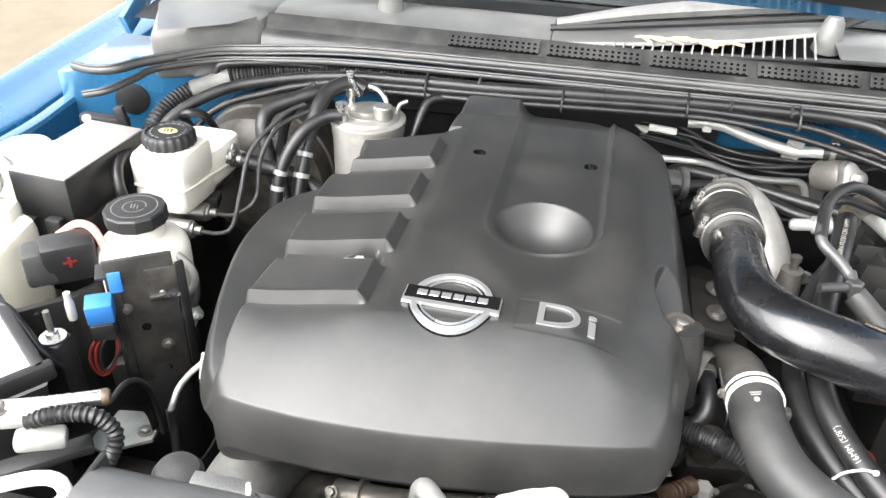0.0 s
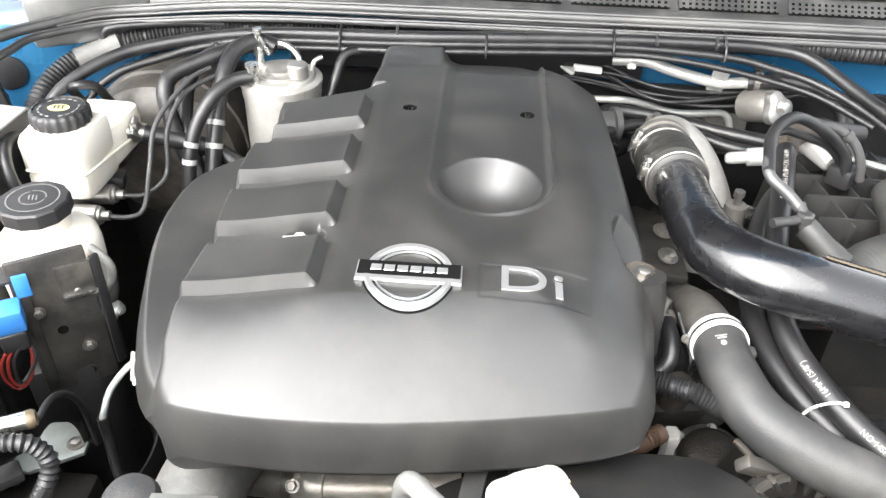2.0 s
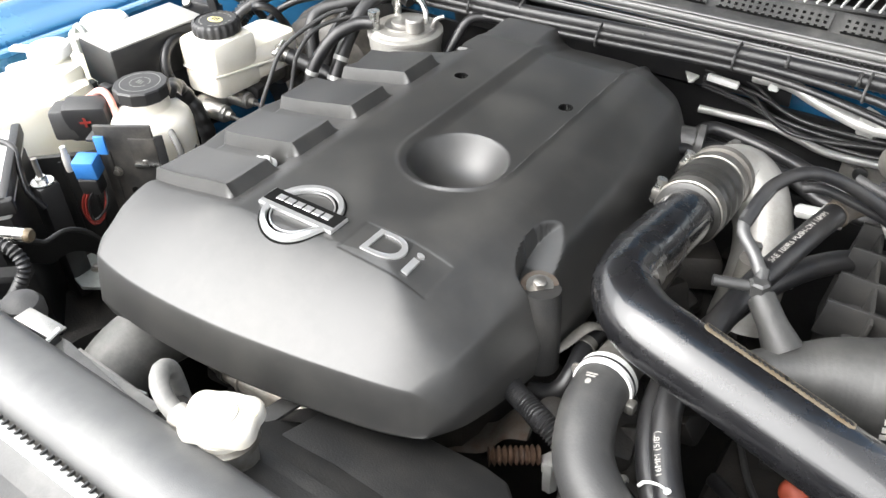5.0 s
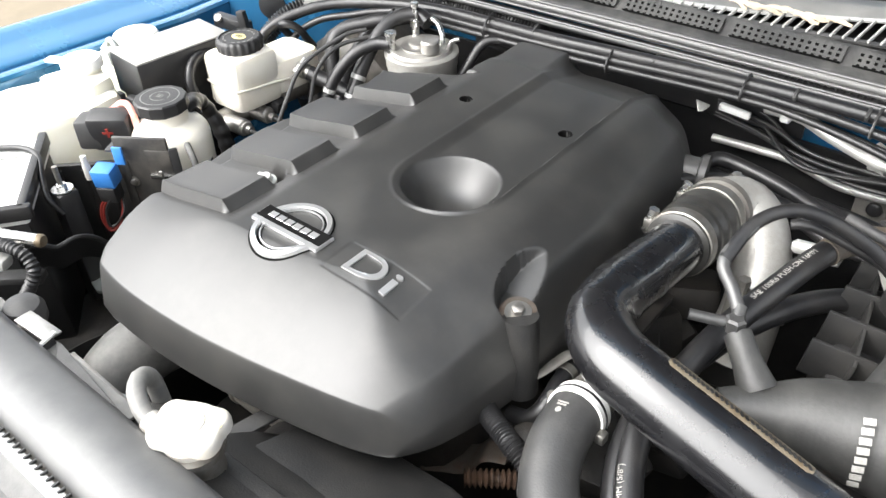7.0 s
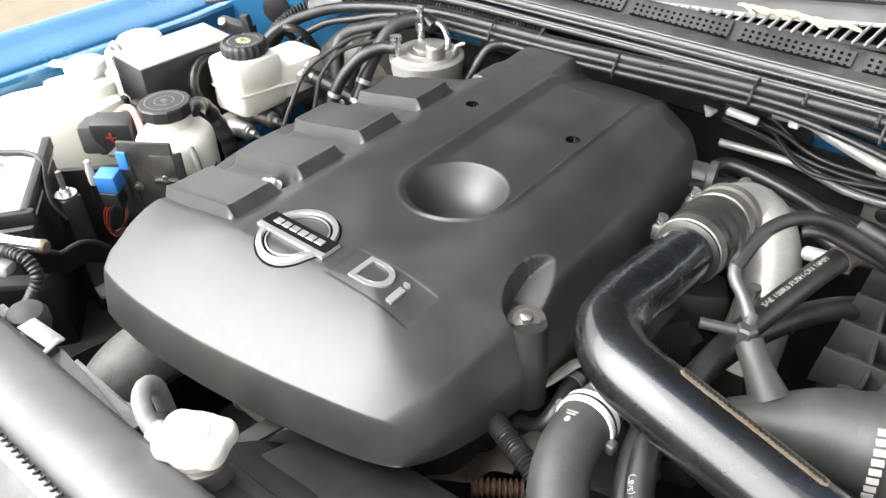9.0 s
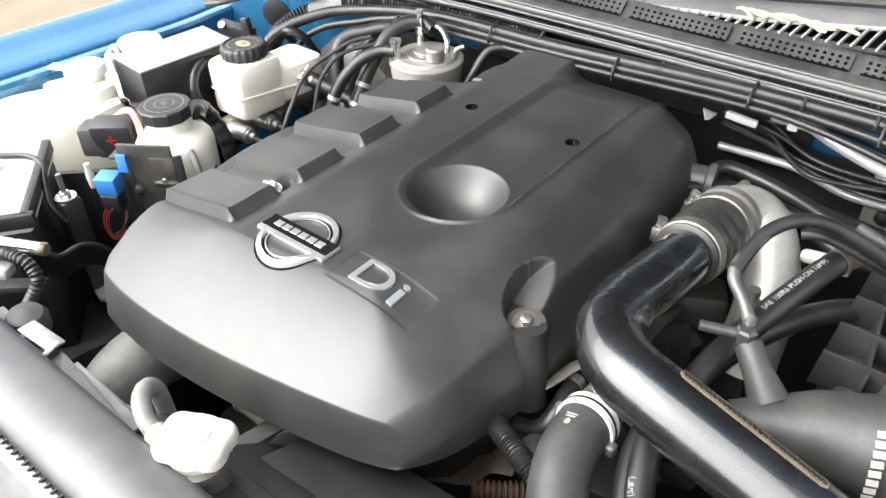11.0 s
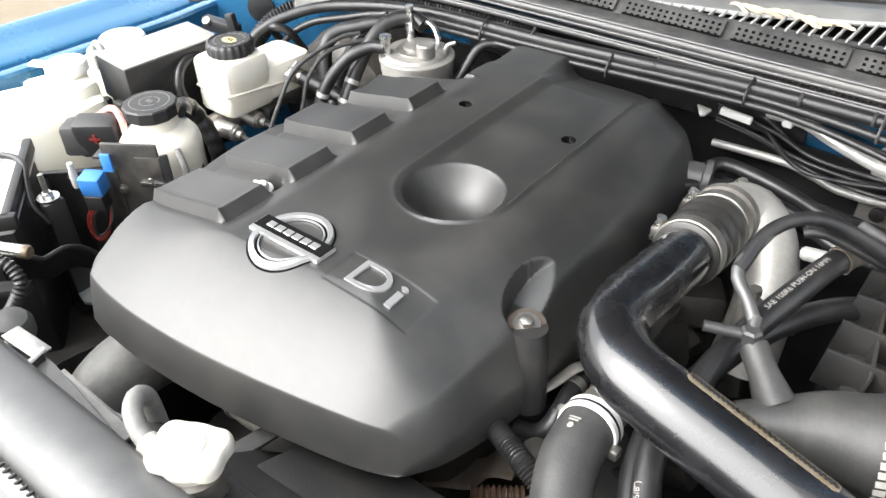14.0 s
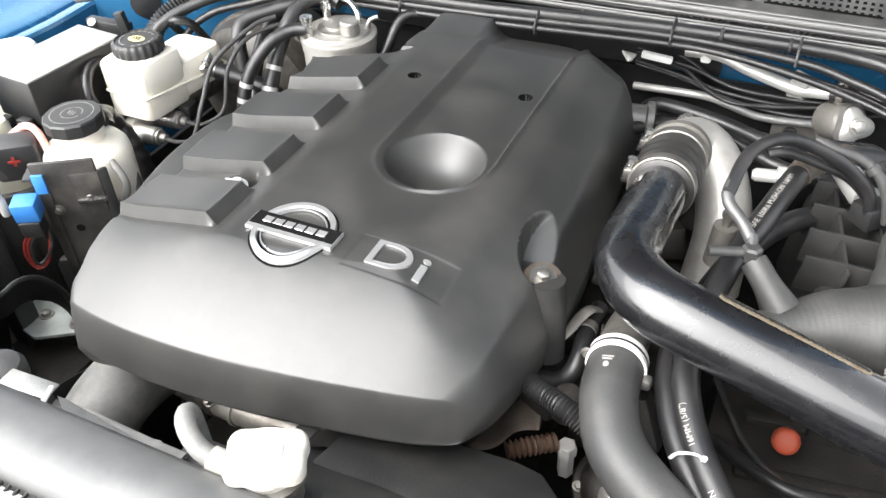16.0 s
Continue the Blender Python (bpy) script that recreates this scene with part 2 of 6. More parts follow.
def box(centre, size, bevel=0.004, turn=(0, 0, 0), bm=None, taper=1.0, segs=2):
    """A bevelled block; taper: how much narrower its foot is."""
    own = bmesh.new()
    bmesh.ops.create_cube(own, size=1)
    for v in own.verts:
        k = taper if v.co.z < 0 else 1
        v.co = Vector((v.co.x * size[0] * k, v.co.y * size[1] * k, v.co.z * size[2]))
    if bevel:
        bmesh.ops.bevel(own, geom=own.edges[:], offset=min(bevel, min(size) * 0.45), segments=segs, profile=0.5, affect="EDGES")
    own.transform(pose(*centre, *turn))
    if bm is None:
        return own
    me = bpy.data.meshes.new("tmp")
    own.to_mesh(me)
    own.free()
    bm.from_mesh(me)
    bpy.data.meshes.remove(me)
    return bm


def ring_band(centre, axis, r, width, thick, segs=36):
    """A flat band round an axis."""
    h = width / 2
    bm = bmesh.new()
    turn = Vector(axis).to_track_quat("Z", "Y").to_matrix()
    prof = [(r, -h), (r + thick, -h * 0.92), (r + thick, h * 0.92), (r, h)]
    rings = []
    for pr, ph in prof:
        rings.append([bm.verts.new(Vector(centre) + turn @ Vector((pr * math.cos(2 * math.pi * q / segs), pr * math.sin(2 * math.pi * q / segs), ph))) for q in range(segs)])
    for a, b in zip(rings, rings[1:] + rings[:1]):
        for q in range(segs):
            bm.faces.new((a[q], a[(q + 1) % segs], b[(q + 1) % segs], b[q]))
    return bm


def prism(outline, z0, z1, bevel=0.0, m=None):
    """An upright block over a plan outline."""
    bm = bmesh.new()
    low = [bm.verts.new((x, y, z0)) for x, y in outline]
    top = [bm.verts.new((x, y, z1)) for x, y in outline]
    bm.faces.new(low[::-1])
    bm.faces.new(top)
    n = len(outline)
    for i in range(n):
        bm.faces.new((low[i], low[(i + 1) % n], top[(i + 1) % n], top[i]))
    if bevel:
        bmesh.ops.bevel(bm, geom=bm.edges[:], offset=bevel, segments=2, profile=0.5, affect="EDGES")
    if m is not None:
        bm.transform(m)
    return bm


def sheet(profile, x0, x1, n=2, thick=0.002, wave=0.0):
    """A profile of (y, z) pairs drawn out along x."""
    bm = bmesh.new()
    rows = []
    for i in range(n + 1):
        x = x0 + (x1 - x0) * i / n
        rows.append([bm.verts.new((x, y, z + wave * math.sin(i * 1.7 + y * 9))) for y, z in profile])
    for a, b in zip(rows, rows[1:]):
        for q in range(len(profile) - 1):
            bm.faces.new((a[q], a[q + 1], b[q + 1], b[q]))
    if thick:
        bmesh.ops.recalc_face_normals(bm, faces=bm.faces)
        bmesh.ops.solidify(bm, geom=bm.faces[:], thickness=thick)
    return bm


def hexbolt(centre, axis, r, h, washer=1.5, bm=None):
    bm = lathe([(r * washer, 0), (r * washer, h * 0.2)], centre, axis, 20, bm)
    return lathe([(r, h * 0.2), (r, h * 0.92), (r * 0.85, h)], centre, axis, 6, bm)


def letters(text, size, raise_by=0.0006):
    """The built-in font as a flat mesh in its own xy plane, with thickness."""
    cu = bpy.data.curves.new("letters", "FONT")
    cu.body, cu.size, cu.extrude, cu.align_x, cu.align_y = text, size, raise_by, "CENTER", "CENTER"
    cu.resolution_u = 8
    ob = bpy.data.objects.new("letters", cu)
    scene.collection.objects.link(ob)
    me = bpy.data.meshes.new_from_object(ob.evaluated_get(bpy.context.evaluated_depsgraph_get()))
    bpy.data.objects.remove(ob)
    bm = bmesh.new()
    bm.from_mesh(me)
    bpy.data.meshes.remove(me)
    return bm


def wrap(bm, pts, r, start, angle, flip=1):
    """Bend a flat lettering round a hose: its x along the line from start metres, its y round the hose at that angle (degrees)."""
    line = spline(pts, 0.004)
    fr = frames_along(line)
    run = [0.0]
    for a, b in zip(line, line[1:]):
        run.append(run[-1] + (b - a).length)
    for v in bm.verts:
        d = min(max(start + flip * v.co.x, 0), run[-1] - 1e-6)
        i = max(j for j in range(len(run) - 1) if run[j] <= d) if d > 0 else 0
        p, t, s, u = fr[i]
        a = radians(angle) + flip * v.co.y / r
        v.co = p + t * (d - run[i]) + (s * math.cos(a) + u * math.sin(a)) * (r + 0.0006 + v.co.z)
    return bm


def clamp(parent, centre, axis, r, out, width=0.012, mat=None, name="hose_clamp"):
    """A worm-drive clamp: band and screw housing, which stands out towards a direction."""
    band = part(name, ring_band(centre, axis, r, width, 0.0018), mat or M_STEEL, parent, "stainless worm-drive hose clamp")
    ax = Vector(axis).normalized()
    out = Vector(out)
    out = (out - ax * out.dot(ax)).normalized()
    tan = ax.cross(out)
    c = Vector(centre) + out * (r + 0.005)
    bm = lathe([(0.004, -0.013), (0.0045, -0.01), (0.0045, 0.008), (0.0035, 0.0085), (0.0035, 0.011)], c, tan, 10)
    lathe([(0.0058, 0.011), (0.0058, 0.017)], c, tan, 6, bm)
    part("clamp_screw", bm, M_BRIGHT, band)
    part("screw_housing", box(c - out * 0.002, (0.012, 0.012, 0.012), 0.002), M_STEEL, band)
    return band


def interp(x, table):
    xs, ys = zip(*table)
    return float(np.interp(x, xs, ys))


def smooth_interp(x, table):
    """Piecewise cubic through (x, y) pairs."""
    for i in range(len(table) - 1):
        if x <= table[i + 1][0] or i == len(table) - 2:
            (x0, y0), (x1, y1) = table[i], table[i + 1]
            t = min(max((x - x0) / (x1 - x0), 0), 1)
            m0 = (table[i + 1][1] - table[i - 1][1]) / (table[i + 1][0] - table[i - 1][0]) * (x1 - x0) if i > 0 else y1 - y0
            m1 = (table[i + 2][1] - y0) / (table[i + 2][0] - x0) * (x1 - x0) if i + 2 < len(table) else y1 - y0
            return (2 * t ** 3 - 3 * t * t + 1) * y0 + (t ** 3 - 2 * t * t + t) * m0 + (3 * t * t - 2 * t ** 3) * y1 + (t ** 3 - t * t) * m1


def step_up(x, a, b):
    t = min(max((x - a) / (b - a), 0), 1)
    return t * t * (3 - 2 * t)


# ---------------------------------------------------------------- ground
bm = bmesh.new()
bmesh.ops.create_grid(bm, x_segments=24, y_segments=24, size=60)
for v in bm.verts:
    v.co.z = 0.02 * noise.noise(v.co * 0.4)
ground = new("ground", to_mesh("ground", bm, M_GROUND))
tagged(ground, "dry sandy ground with sparse yellow grass", "ground", kind="structure")

# ---------------------------------------------------------------- the car round the engine bay
car = thing("pickup_truck", (-0.13, 0.9, 0.0), "blue pickup truck with its bonnet open over a dusty engine bay", "car")
# left wing: crown, crease, shut gap and inner flange, then the apron below it
def wing_strip(prof, y0, y1, thick):
    bm = bmesh.new()
    rows = []
    for i in range(33):
        y = y0 + (y1 - y0) * i / 32
        dx, dz = 0.14 * max(0, y - 1.0), -0.035 * (y - 0.85) - 0.10 * max(0, 0.5 - y) ** 2
        rows.append([bm.verts.new((x - dx, y, z + dz)) for x, z in prof])
    for a, b in zip(rows, rows[1:]):
        for q in range(len(a) - 1):
            bm.faces.new((a[q], a[q + 1], b[q + 1], b[q]))
    bmesh.ops.recalc_face_normals(bm, faces=bm.faces)
    if thick:
        bmesh.ops.solidify(bm, geom=bm.faces[:], thickness=thick)
    return bm


WING = [(-1.13, 0.45), (-1.12, 0.70), (-1.09, 0.85), (-1.045, 0.925), (-1.015, 0.955), (-0.995, 0.967), (-0.985, 0.968), (-0.972, 0.963), (-0.960, 0.955), (-0.952, 0.951), (-0.930, 0.945), (-0.913, 0.939), (-0.909, 0.935), (-0.9075, 0.922)]
part("wing", wing_strip(WING, 0.0, 1.75, 0.003), M_BLUE, car, "glossy blue front wing")
part("wing_flange", wing_strip([(-0.9040, 0.905), (-0.9035, 0.928), (-0.901, 0.933), (-0.893, 0.934), (-0.884, 0.932), (-0.881, 0.926)], 0.0, 1.30, 0.002), M_BLUE, car, "blue inner flange beside the shut gap")
part("inner_wing", wing_strip([(-0.881, 0.925), (-0.884, 0.885), (-0.880, 0.84), (-0.85, 0.78), (-0.80, 0.66), (-0.75, 0.40)], 0.02, 1.30, 0), M_BLUE, car, "blue painted inner wing")
part("gap_floor", wing_strip([(-0.912, 0.905), (-0.898, 0.905)], 0.0, 1.30, 0.002), M_BLACK, car)
# right-hand wing, closing the bay
part("wing", sheet([(0.0, 0.93), (1.45, 0.93)], 0.60, 0.95, 2, 0.003), M_BLUE, car)
part("inner_wing", box((0.605, 0.7, 0.66), (0.006, 1.3, 0.52), 0.001), M_BLUE, car)
part("wheel_arch_liner", box((-0.70, 0.70, 0.54), (0.01, 1.15, 0.38), 0.002, (0, -6, 0)), M_ENGINE, car)
part("wheel_arch_liner", box((0.595, 0.72, 0.60), (0.006, 1.1, 0.5), 0.001), M_BLACK, car)
# bulkhead
part("bulkhead", sheet([(1.285, 0.35), (1.28, 0.78), (1.27, 0.9), (1.25, 0.97), (1.225, 1.012)], -0.66, 0.62, 4, 0.003), M_BLUE, car, "blue painted bulkhead")
part("bulkhead_liner", sheet([(1.274, 0.34), (1.270, 0.80), (1.262, 0.895), (1.258, 0.905)], -0.61, 0.60, 6, 0.004, 0.001), M_BLACK, car, "black sound-deadening mat")
part("bulkhead_liner", sheet([(1.243, 0.915), (1.235, 0.955), (1.222, 0.995)], -0.40, 0.15, 6, 0.004, 0.001), M_BLACK, car, "black sound-deadening mat")
part("bulkhead_corner", prism([(-0.915, 1.10), (-0.88, 1.118), (-0.74, 1.188), (-0.62, 1.228), (-0.62, 1.30), (-0.915, 1.30)], 0.80, 0.972, 0.006), M_BLUE, car)
part("bulkhead_liner", sheet([(1.20, 0.34), (1.20, 0.80)], -0.92, -0.60, 4, 0.004), M_BLACK, car)
part("bulkhead_plug", lathe([(0.027, 0), (0.027, 0.003), (0.020, 0.005)], (-0.817, 1.1485, 0.914), (0.45, -0.9, 0.0), 24), M_BLACK, car, "black rubber plug in the bulkhead")

# cowl: front lip with vent strip, top grille, windscreen
X0, X1 = -0.60, 0.62
part("cowl_lip", sheet([(1.208, 1.022), (1.214, 1.036), (1.222, 1.043), (1.229, 1.046)], X0, X1, 8, 0.003), M_COWL, car)
part("cowl_front", sheet([(1.2295, 1.044), (1.247, 1.062), (1.252, 1.065)], X0, X1, 8, 0.003), M_COWL, car, "grey plastic cowl panel")
for k in range(-3, 4):
    x = 0.186 + 0.158 * k
    if X0 < x < X1 - 0.1:
        vent = part("vent_grid", box((x + 0.0715, 1.2365, 1.0552), (0.143, 0.022, 0.003), 0.0008, (44, 0, 0)), M_HOLE, car, "black vent grid in the cowl")
        for r in range(3):
            part("vent_bar", box((x + 0.0715, 1.2316 + 0.0052 * r, 1.0522 + 0.0052 * r), (0.143, 0.0031, 0.0016), 0, (44, 0, 0)), M_COWL, vent)
        nb = 15
        for c in range(nb + 1):
            part("vent_bar", box((x + 0.001 + 0.141 * c / nb, 1.2365, 1.0572), (0.0049, 0.021, 0.0018), 0, (44, 0, 0)), M_COWL, vent)
part("cowl_tray", sheet([(1.25, 1.035), (1.46, 1.06)], X0 - 0.25, X1, 4, 0.002), M_BLACK, car)
GRILLE = [(-0.125, 1.2545, 1.262, 1.0560), (0.024, 1.2545, 1.276, 1.0630), (0.17, 1.2545, 1.306, 1.0695), (0.275, 1.2545, 1.335, 1.0755), (0.60, 1.2545, 1.36, 1.0850)]


def grille_at(x):
    """Front and rear edge and height of the air intake at x."""
    return tuple(interp(x, [(g[0], g[k]) for g in GRILLE]) for k in (1, 2, 3))


def cowl_strip(x0, x1, n, edges, thick=0.003):
    """A sheet whose edges, each (y, z) by x, are joined in turn."""
    bm = bmesh.new()
    rows = [[bm.verts.new((x, *e)) for e in edges(x)] for x in (x0 + (x1 - x0) * i / n for i in range(n + 1))]
    for a, b in zip(rows, rows[1:]):
        for q in range(len(a) - 1):
            bm.faces.new((a[q], a[q + 1], b[q + 1], b[q]))
    bmesh.ops.recalc_face_normals(bm, faces=bm.faces)
    bmesh.ops.solidify(bm, geom=bm.faces[:], thickness=thick)
    return bm


slats = part("cowl_grille", cowl_strip(-0.60, 0.62, 24, lambda x: [(1.2515, grille_at(x)[2] - 0.001), (1.2575, grille_at(x)[2] + 0.001)]), M_COWL, car, "slatted air intake grille")
for i in range(26):
    x = -0.105 + 0.0148 * i
    y0, y1, z = grille_at(x)
    length = y1 - y0
    part("slat", box((x + 0.05 * length, (y0 + y1) / 2, z + 0.07 * length), (0.0026, length + 0.004, 0.005), 0.0004, (8, 0, -6)), M_SLAT, slats)
part("grille_rail", cowl_strip(-0.12, 0.275, 16, lambda x: [(grille_at(x)[1] - 0.002, grille_at(x)[2] + 0.14 * (grille_at(x)[1] - 1.2545)), (grille_at(x)[1] + 0.003, grille_at(x)[2] + 0.002 + 0.14 * (grille_at(x)[1] - 1.2545))]), M_SLAT, slats)


def cowl_top_edges(x):
    y0, y1, z = grille_at(x)
    y = 1.256 if x < -0.13 or x > 0.30 else y1
    h = z + 0.14 * (y - 1.2545)
    return [(y, h), (y + 0.4 * (1.365 - y), h + 0.007), (1.365, h + 0.009), (1.40, h + 0.002), (1.44, h - 0.012)]


# top paler than the cowl front: reflected sky is put into its colour
part("cowl_top", cowl_strip(-0.60, -0.131, 8, cowl_top_edges), M_PALE, car, "weathered cowl top, its sky sheen put into the pale colour")
part("cowl_top", cowl_strip(-0.129, 0.299, 16, cowl_top_edges), M_PALE, car)
part("cowl_top", cowl_strip(0.301, 0.62, 6, cowl_top_edges), M_PALE, car)
part("cowl_end", prism([(-0.735, 1.100), (-0.69, 1.142), (-0.645, 1.192), (-0.60, 1.224), (-0.60, 1.46), (-0.86, 1.46), (-0.80, 1.25)], 0.97, 1.050, 0.012), M_PALE, car, "pale grey plastic end of the cowl")
for ob in car.children:
    if ob.name.startswith(("cowl", "vent")) and not ob.name.startswith("cowl_end"):
        ob.location.z -= 0.013
part("windscreen", sheet([(1.385, 1.078), (1.60, 1.20), (1.95, 1.43), (2.25, 1.60)], -0.86, 0.62, 6, 0.005), M_GLASS, car)
part("dashboard", sheet([(1.50, 1.02), (1.62, 1.10), (2.1, 1.12), (2.15, 0.9)], -0.86, 0.62, 3, 0.01), M_BLACK, car)
part("cabin_wall", box((-0.12, 2.55, 1.1), (1.6, 0.05, 1.3), 0.02), M_BLACK, car)
part("roof", box((-0.12, 2.9, 1.66), (1.5, 1.3, 0.04), 0.02), M_BLUE, car)
# bonnet, propped up behind and above; unseen, its lean and liner shade the rear
bm = bmesh.new()
rows = []
for i in range(13):
    s = i / 12
    y = 1.285 - 0.80 * s + 0.06 * s * s
    z = 1.135 + 0.80 * s - 0.05 * s * s
    rows.append([bm.verts.new((-0.13 + 0.74 * u * (1 - 0.1 * s * s), y + 0.02 * u * u, z - 0.02 * u * u)) for u in (-1, -0.75, -0.5, -0.25, 0, 0.25, 0.5, 0.75, 1)])
for a, b in zip(rows, rows[1:]):
    for q in range(8):
        bm.faces.new((a[q], a[q + 1], b[q + 1], b[q]))
bmesh.ops.recalc_face_normals(bm, faces=bm.faces)
bmesh.ops.solidify(bm, geom=bm.faces[:], thickness=0.012)
part("bonnet", bm, M_BLUE, car, "blue bonnet standing open")
bm = bmesh.new()
rows = []
for i in range(6):
    s = 0.06 + 0.88 * i / 8
    y = 1.285 - 0.80 * s + 0.06 * s * s
    z = 1.135 + 0.80 * s - 0.05 * s * s
    rows.append([bm.verts.new((-0.13 + 0.66 * u * (1 - 0.1 * s * s), y + 0.06 * u * u - 0.02, z - 0.04 * u * u - 0.015)) for u in (-1, -0.5, 0, 0.5, 1)])
for a, b in zip(rows, rows[1:]):
    for q in range(4):
        bm.faces.new((a[q], a[q + 1], b[q + 1], b[q]))
bmesh.ops.recalc_face_normals(bm, faces=bm.faces)
bmesh.ops.solidify(bm, geom=bm.faces[:], thickness=0.006)
part("bonnet_liner", bm, M_BLACK, car, "dark sound-deadening liner")
hinge = bmesh.new()
box((-0.87, 1.30, 1.03), (0.012, 0.12, 0.04), 0.003, (25, 0, 0), hinge)
box((-0.865, 1.37, 1.09), (0.012, 0.14, 0.035), 0.003, (45, 0, 0), hinge)
part("bonnet_hinge", hinge, M_BLUE, car)
for wx in (-1.05, 0.79):
    for wy in (0.45, 3.6):
        whl = part("wheel", lathe([(0.20, -0.10), (0.37, -0.11), (0.385, -0.05), (0.385, 0.05), (0.37, 0.11), (0.20, 0.10)], (wx, wy, 0.385), (1, 0, 0), 40), M_RUBBER, car)
        part("rim", lathe([(0.05, -0.09), (0.21, -0.10), (0.21, 0.10), (0.05, 0.09)], (wx, wy, 0.385), (1, 0, 0), 32), M_ALU, whl)
part("cab", box((-0.13, 3.2, 0.75), (1.75, 1.9, 0.7), 0.05), M_BLUE, car)
part("sill", box((-0.13, 1.98, 0.55), (1.7, 1.3, 0.3), 0.03), M_BLUE, car)
# undertray and front closing panels
part("undertray", box((-0.13, 0.72, 0.33), (1.5, 1.4, 0.01), 0.002), M_ENGINE, car)

# weather seal along the cowl's front edge: two stacked lips
BULB = [(-0.835, 1.045, 1.007), (-0.80, 1.036, 1.008), (-0.765, 1.043, 1.010), (-0.738, 1.080, 1.011), (-0.70, 1.122, 1.011), (-0.66, 1.165, 1.010), (-0.60, 1.187, 1.010), (-0.44, 1.203, 1.019), (-0.2, 1.205, 1.022), (0.2, 1.206, 1.024), (0.62, 1.206, 1.025)]
LIP = [(-0.775, 0.972, 0.995), (-0.742, 0.985, 1.001), (-0.727, 1.03, 1.003), (-0.718, 1.085, 1.001), (-0.662, 1.150, 0.996), (-0.60, 1.168, 0.998), (-0.44, 1.184, 1.005), (-0.2, 1.186, 1.008), (0.2, 1.187, 1.010), (0.62, 1.187, 1.011)]
seal = thing("weather_seal", (-0.1, 1.19, 1.0), "long grey rubber weather seal along the cowl edge", "seal")
part("upper_bulb", tube(BULB, 0.0075, 14), M_SEAL, seal)
part("ridge", tube([(x, y - 0.004, z + 0.0075) for x, y, z in BULB], 0.0022, 8), M_SEAL, seal)
part("ridge", tube([(x, y - 0.0095, z - 0.004) for x, y, z in BULB[4:]], 0.0024, 8), M_SEAL, seal)
part("lower_lip", tube(LIP, 0.0052, 12), M_SEAL, seal)
part("ridge", tube([(x, y - 0.003, z + 0.0055) for x, y, z in LIP], 0.0018, 8), M_SEAL, seal)
part("web", tube([(x, y + 0.011, z - 0.002) for x, y, z in LIP[3:]], 0.0055, 10), M_RUBBER, seal)

# wipers
def wiper(pivot, tip, heel, label):
    w = thing("windscreen_wiper", pivot, label, "wiper", "wipers")
    p, t, h = Vector(pivot), Vector(tip), Vector(heel)
    part("pivot_cap", lathe([(0.022, 0.0), (0.020, 0.02), (0.015, 0.048), (0.010, 0.055)], p + Vector((0, 0, -0.008)), (0.05, -0.1, 1), 20), M_PALE, w)
    part("arm", tube([p + Vector((0, 0, 0.025)), p.lerp(h, 0.5) + Vector((0, 0.02, 0.03)), h.lerp(t, 0.45) + Vector((0, 0.01, 0.012))], [0.012, 0.010, 0.006], 8, flat=0.6), M_BLACK, w)
    back = part("spring_bow", tube([t + Vector((0.01, 0.004, 0.008)), t.lerp(h, 0.3) + Vector((0, 0.004, 0.019)), t.lerp(h, 0.7) + Vector((0, 0.004, 0.020)), h + Vector((0, 0.004, 0.010))], [0.008, 0.013, 0.013, 0.009], 8), M_PALE, w, "pale weathered wiper bow")
    part("blade", tube([t, t.lerp(h, 0.33), t.lerp(h, 0.66), h], [0.006, 0.0075, 0.0075, 0.006], 8), M_BLACK, w, "black rubber blade")


wiper((-0.412, 1.335, 1.060), (-0.655, 1.30, 1.062), (-0.14, 1.42, 1.125), "black wiper arm parked at the foot of the windscreen")
wiper((0.293, 1.335, 1.060), (-0.135, 1.308, 1.054), (0.42, 1.368, 1.112), "pale weathered wiper with black blade on the cowl")

# dry leaf litter caught in the grille, lapping into one ragged line
random.seed(4)
for i in range(11):
    bm = bmesh.new()
    L, W = random.uniform(0.026, 0.040), random.uniform(0.006, 0.011)
    vs = []
    for k in range(10):
        s = k / 9
        w = W * math.sin(math.pi * (0.10 + 0.80 * s)) / 2
        c = 0.0025 * math.sin(5 * s + i)
        vs.append((bm.verts.new((L * s, c - w * random.uniform(0.6, 1.2), 0.002 * math.sin(5 * s))), bm.verts.new((L * s, c, 0.003 + 0.003 * math.sin(4 * s))), bm.verts.new((L * s, c + w * random.uniform(0.6, 1.2), 0.001))))
    for a, b in zip(vs, vs[1:]):
        bm.faces.new((a[0], a[1], b[1], b[0]))
        bm.faces.new((a[1], a[2], b[2], b[1]))
    x = 0.0 + 0.0128 * i
    bm.transform(pose(x, 1.284 - 0.035 * x + random.uniform(-0.003, 0.003), 1.0585 + 0.045 * x + 0.0008 * (i % 3), random.uniform(-15, 15), random.uniform(-3, 3), random.uniform(-14, 10)))
    solo("dry_leaf", bm, M_LEAF, "curled pale brown dry leaf lying on the cowl grille", "leaf", "leaves on the grille")

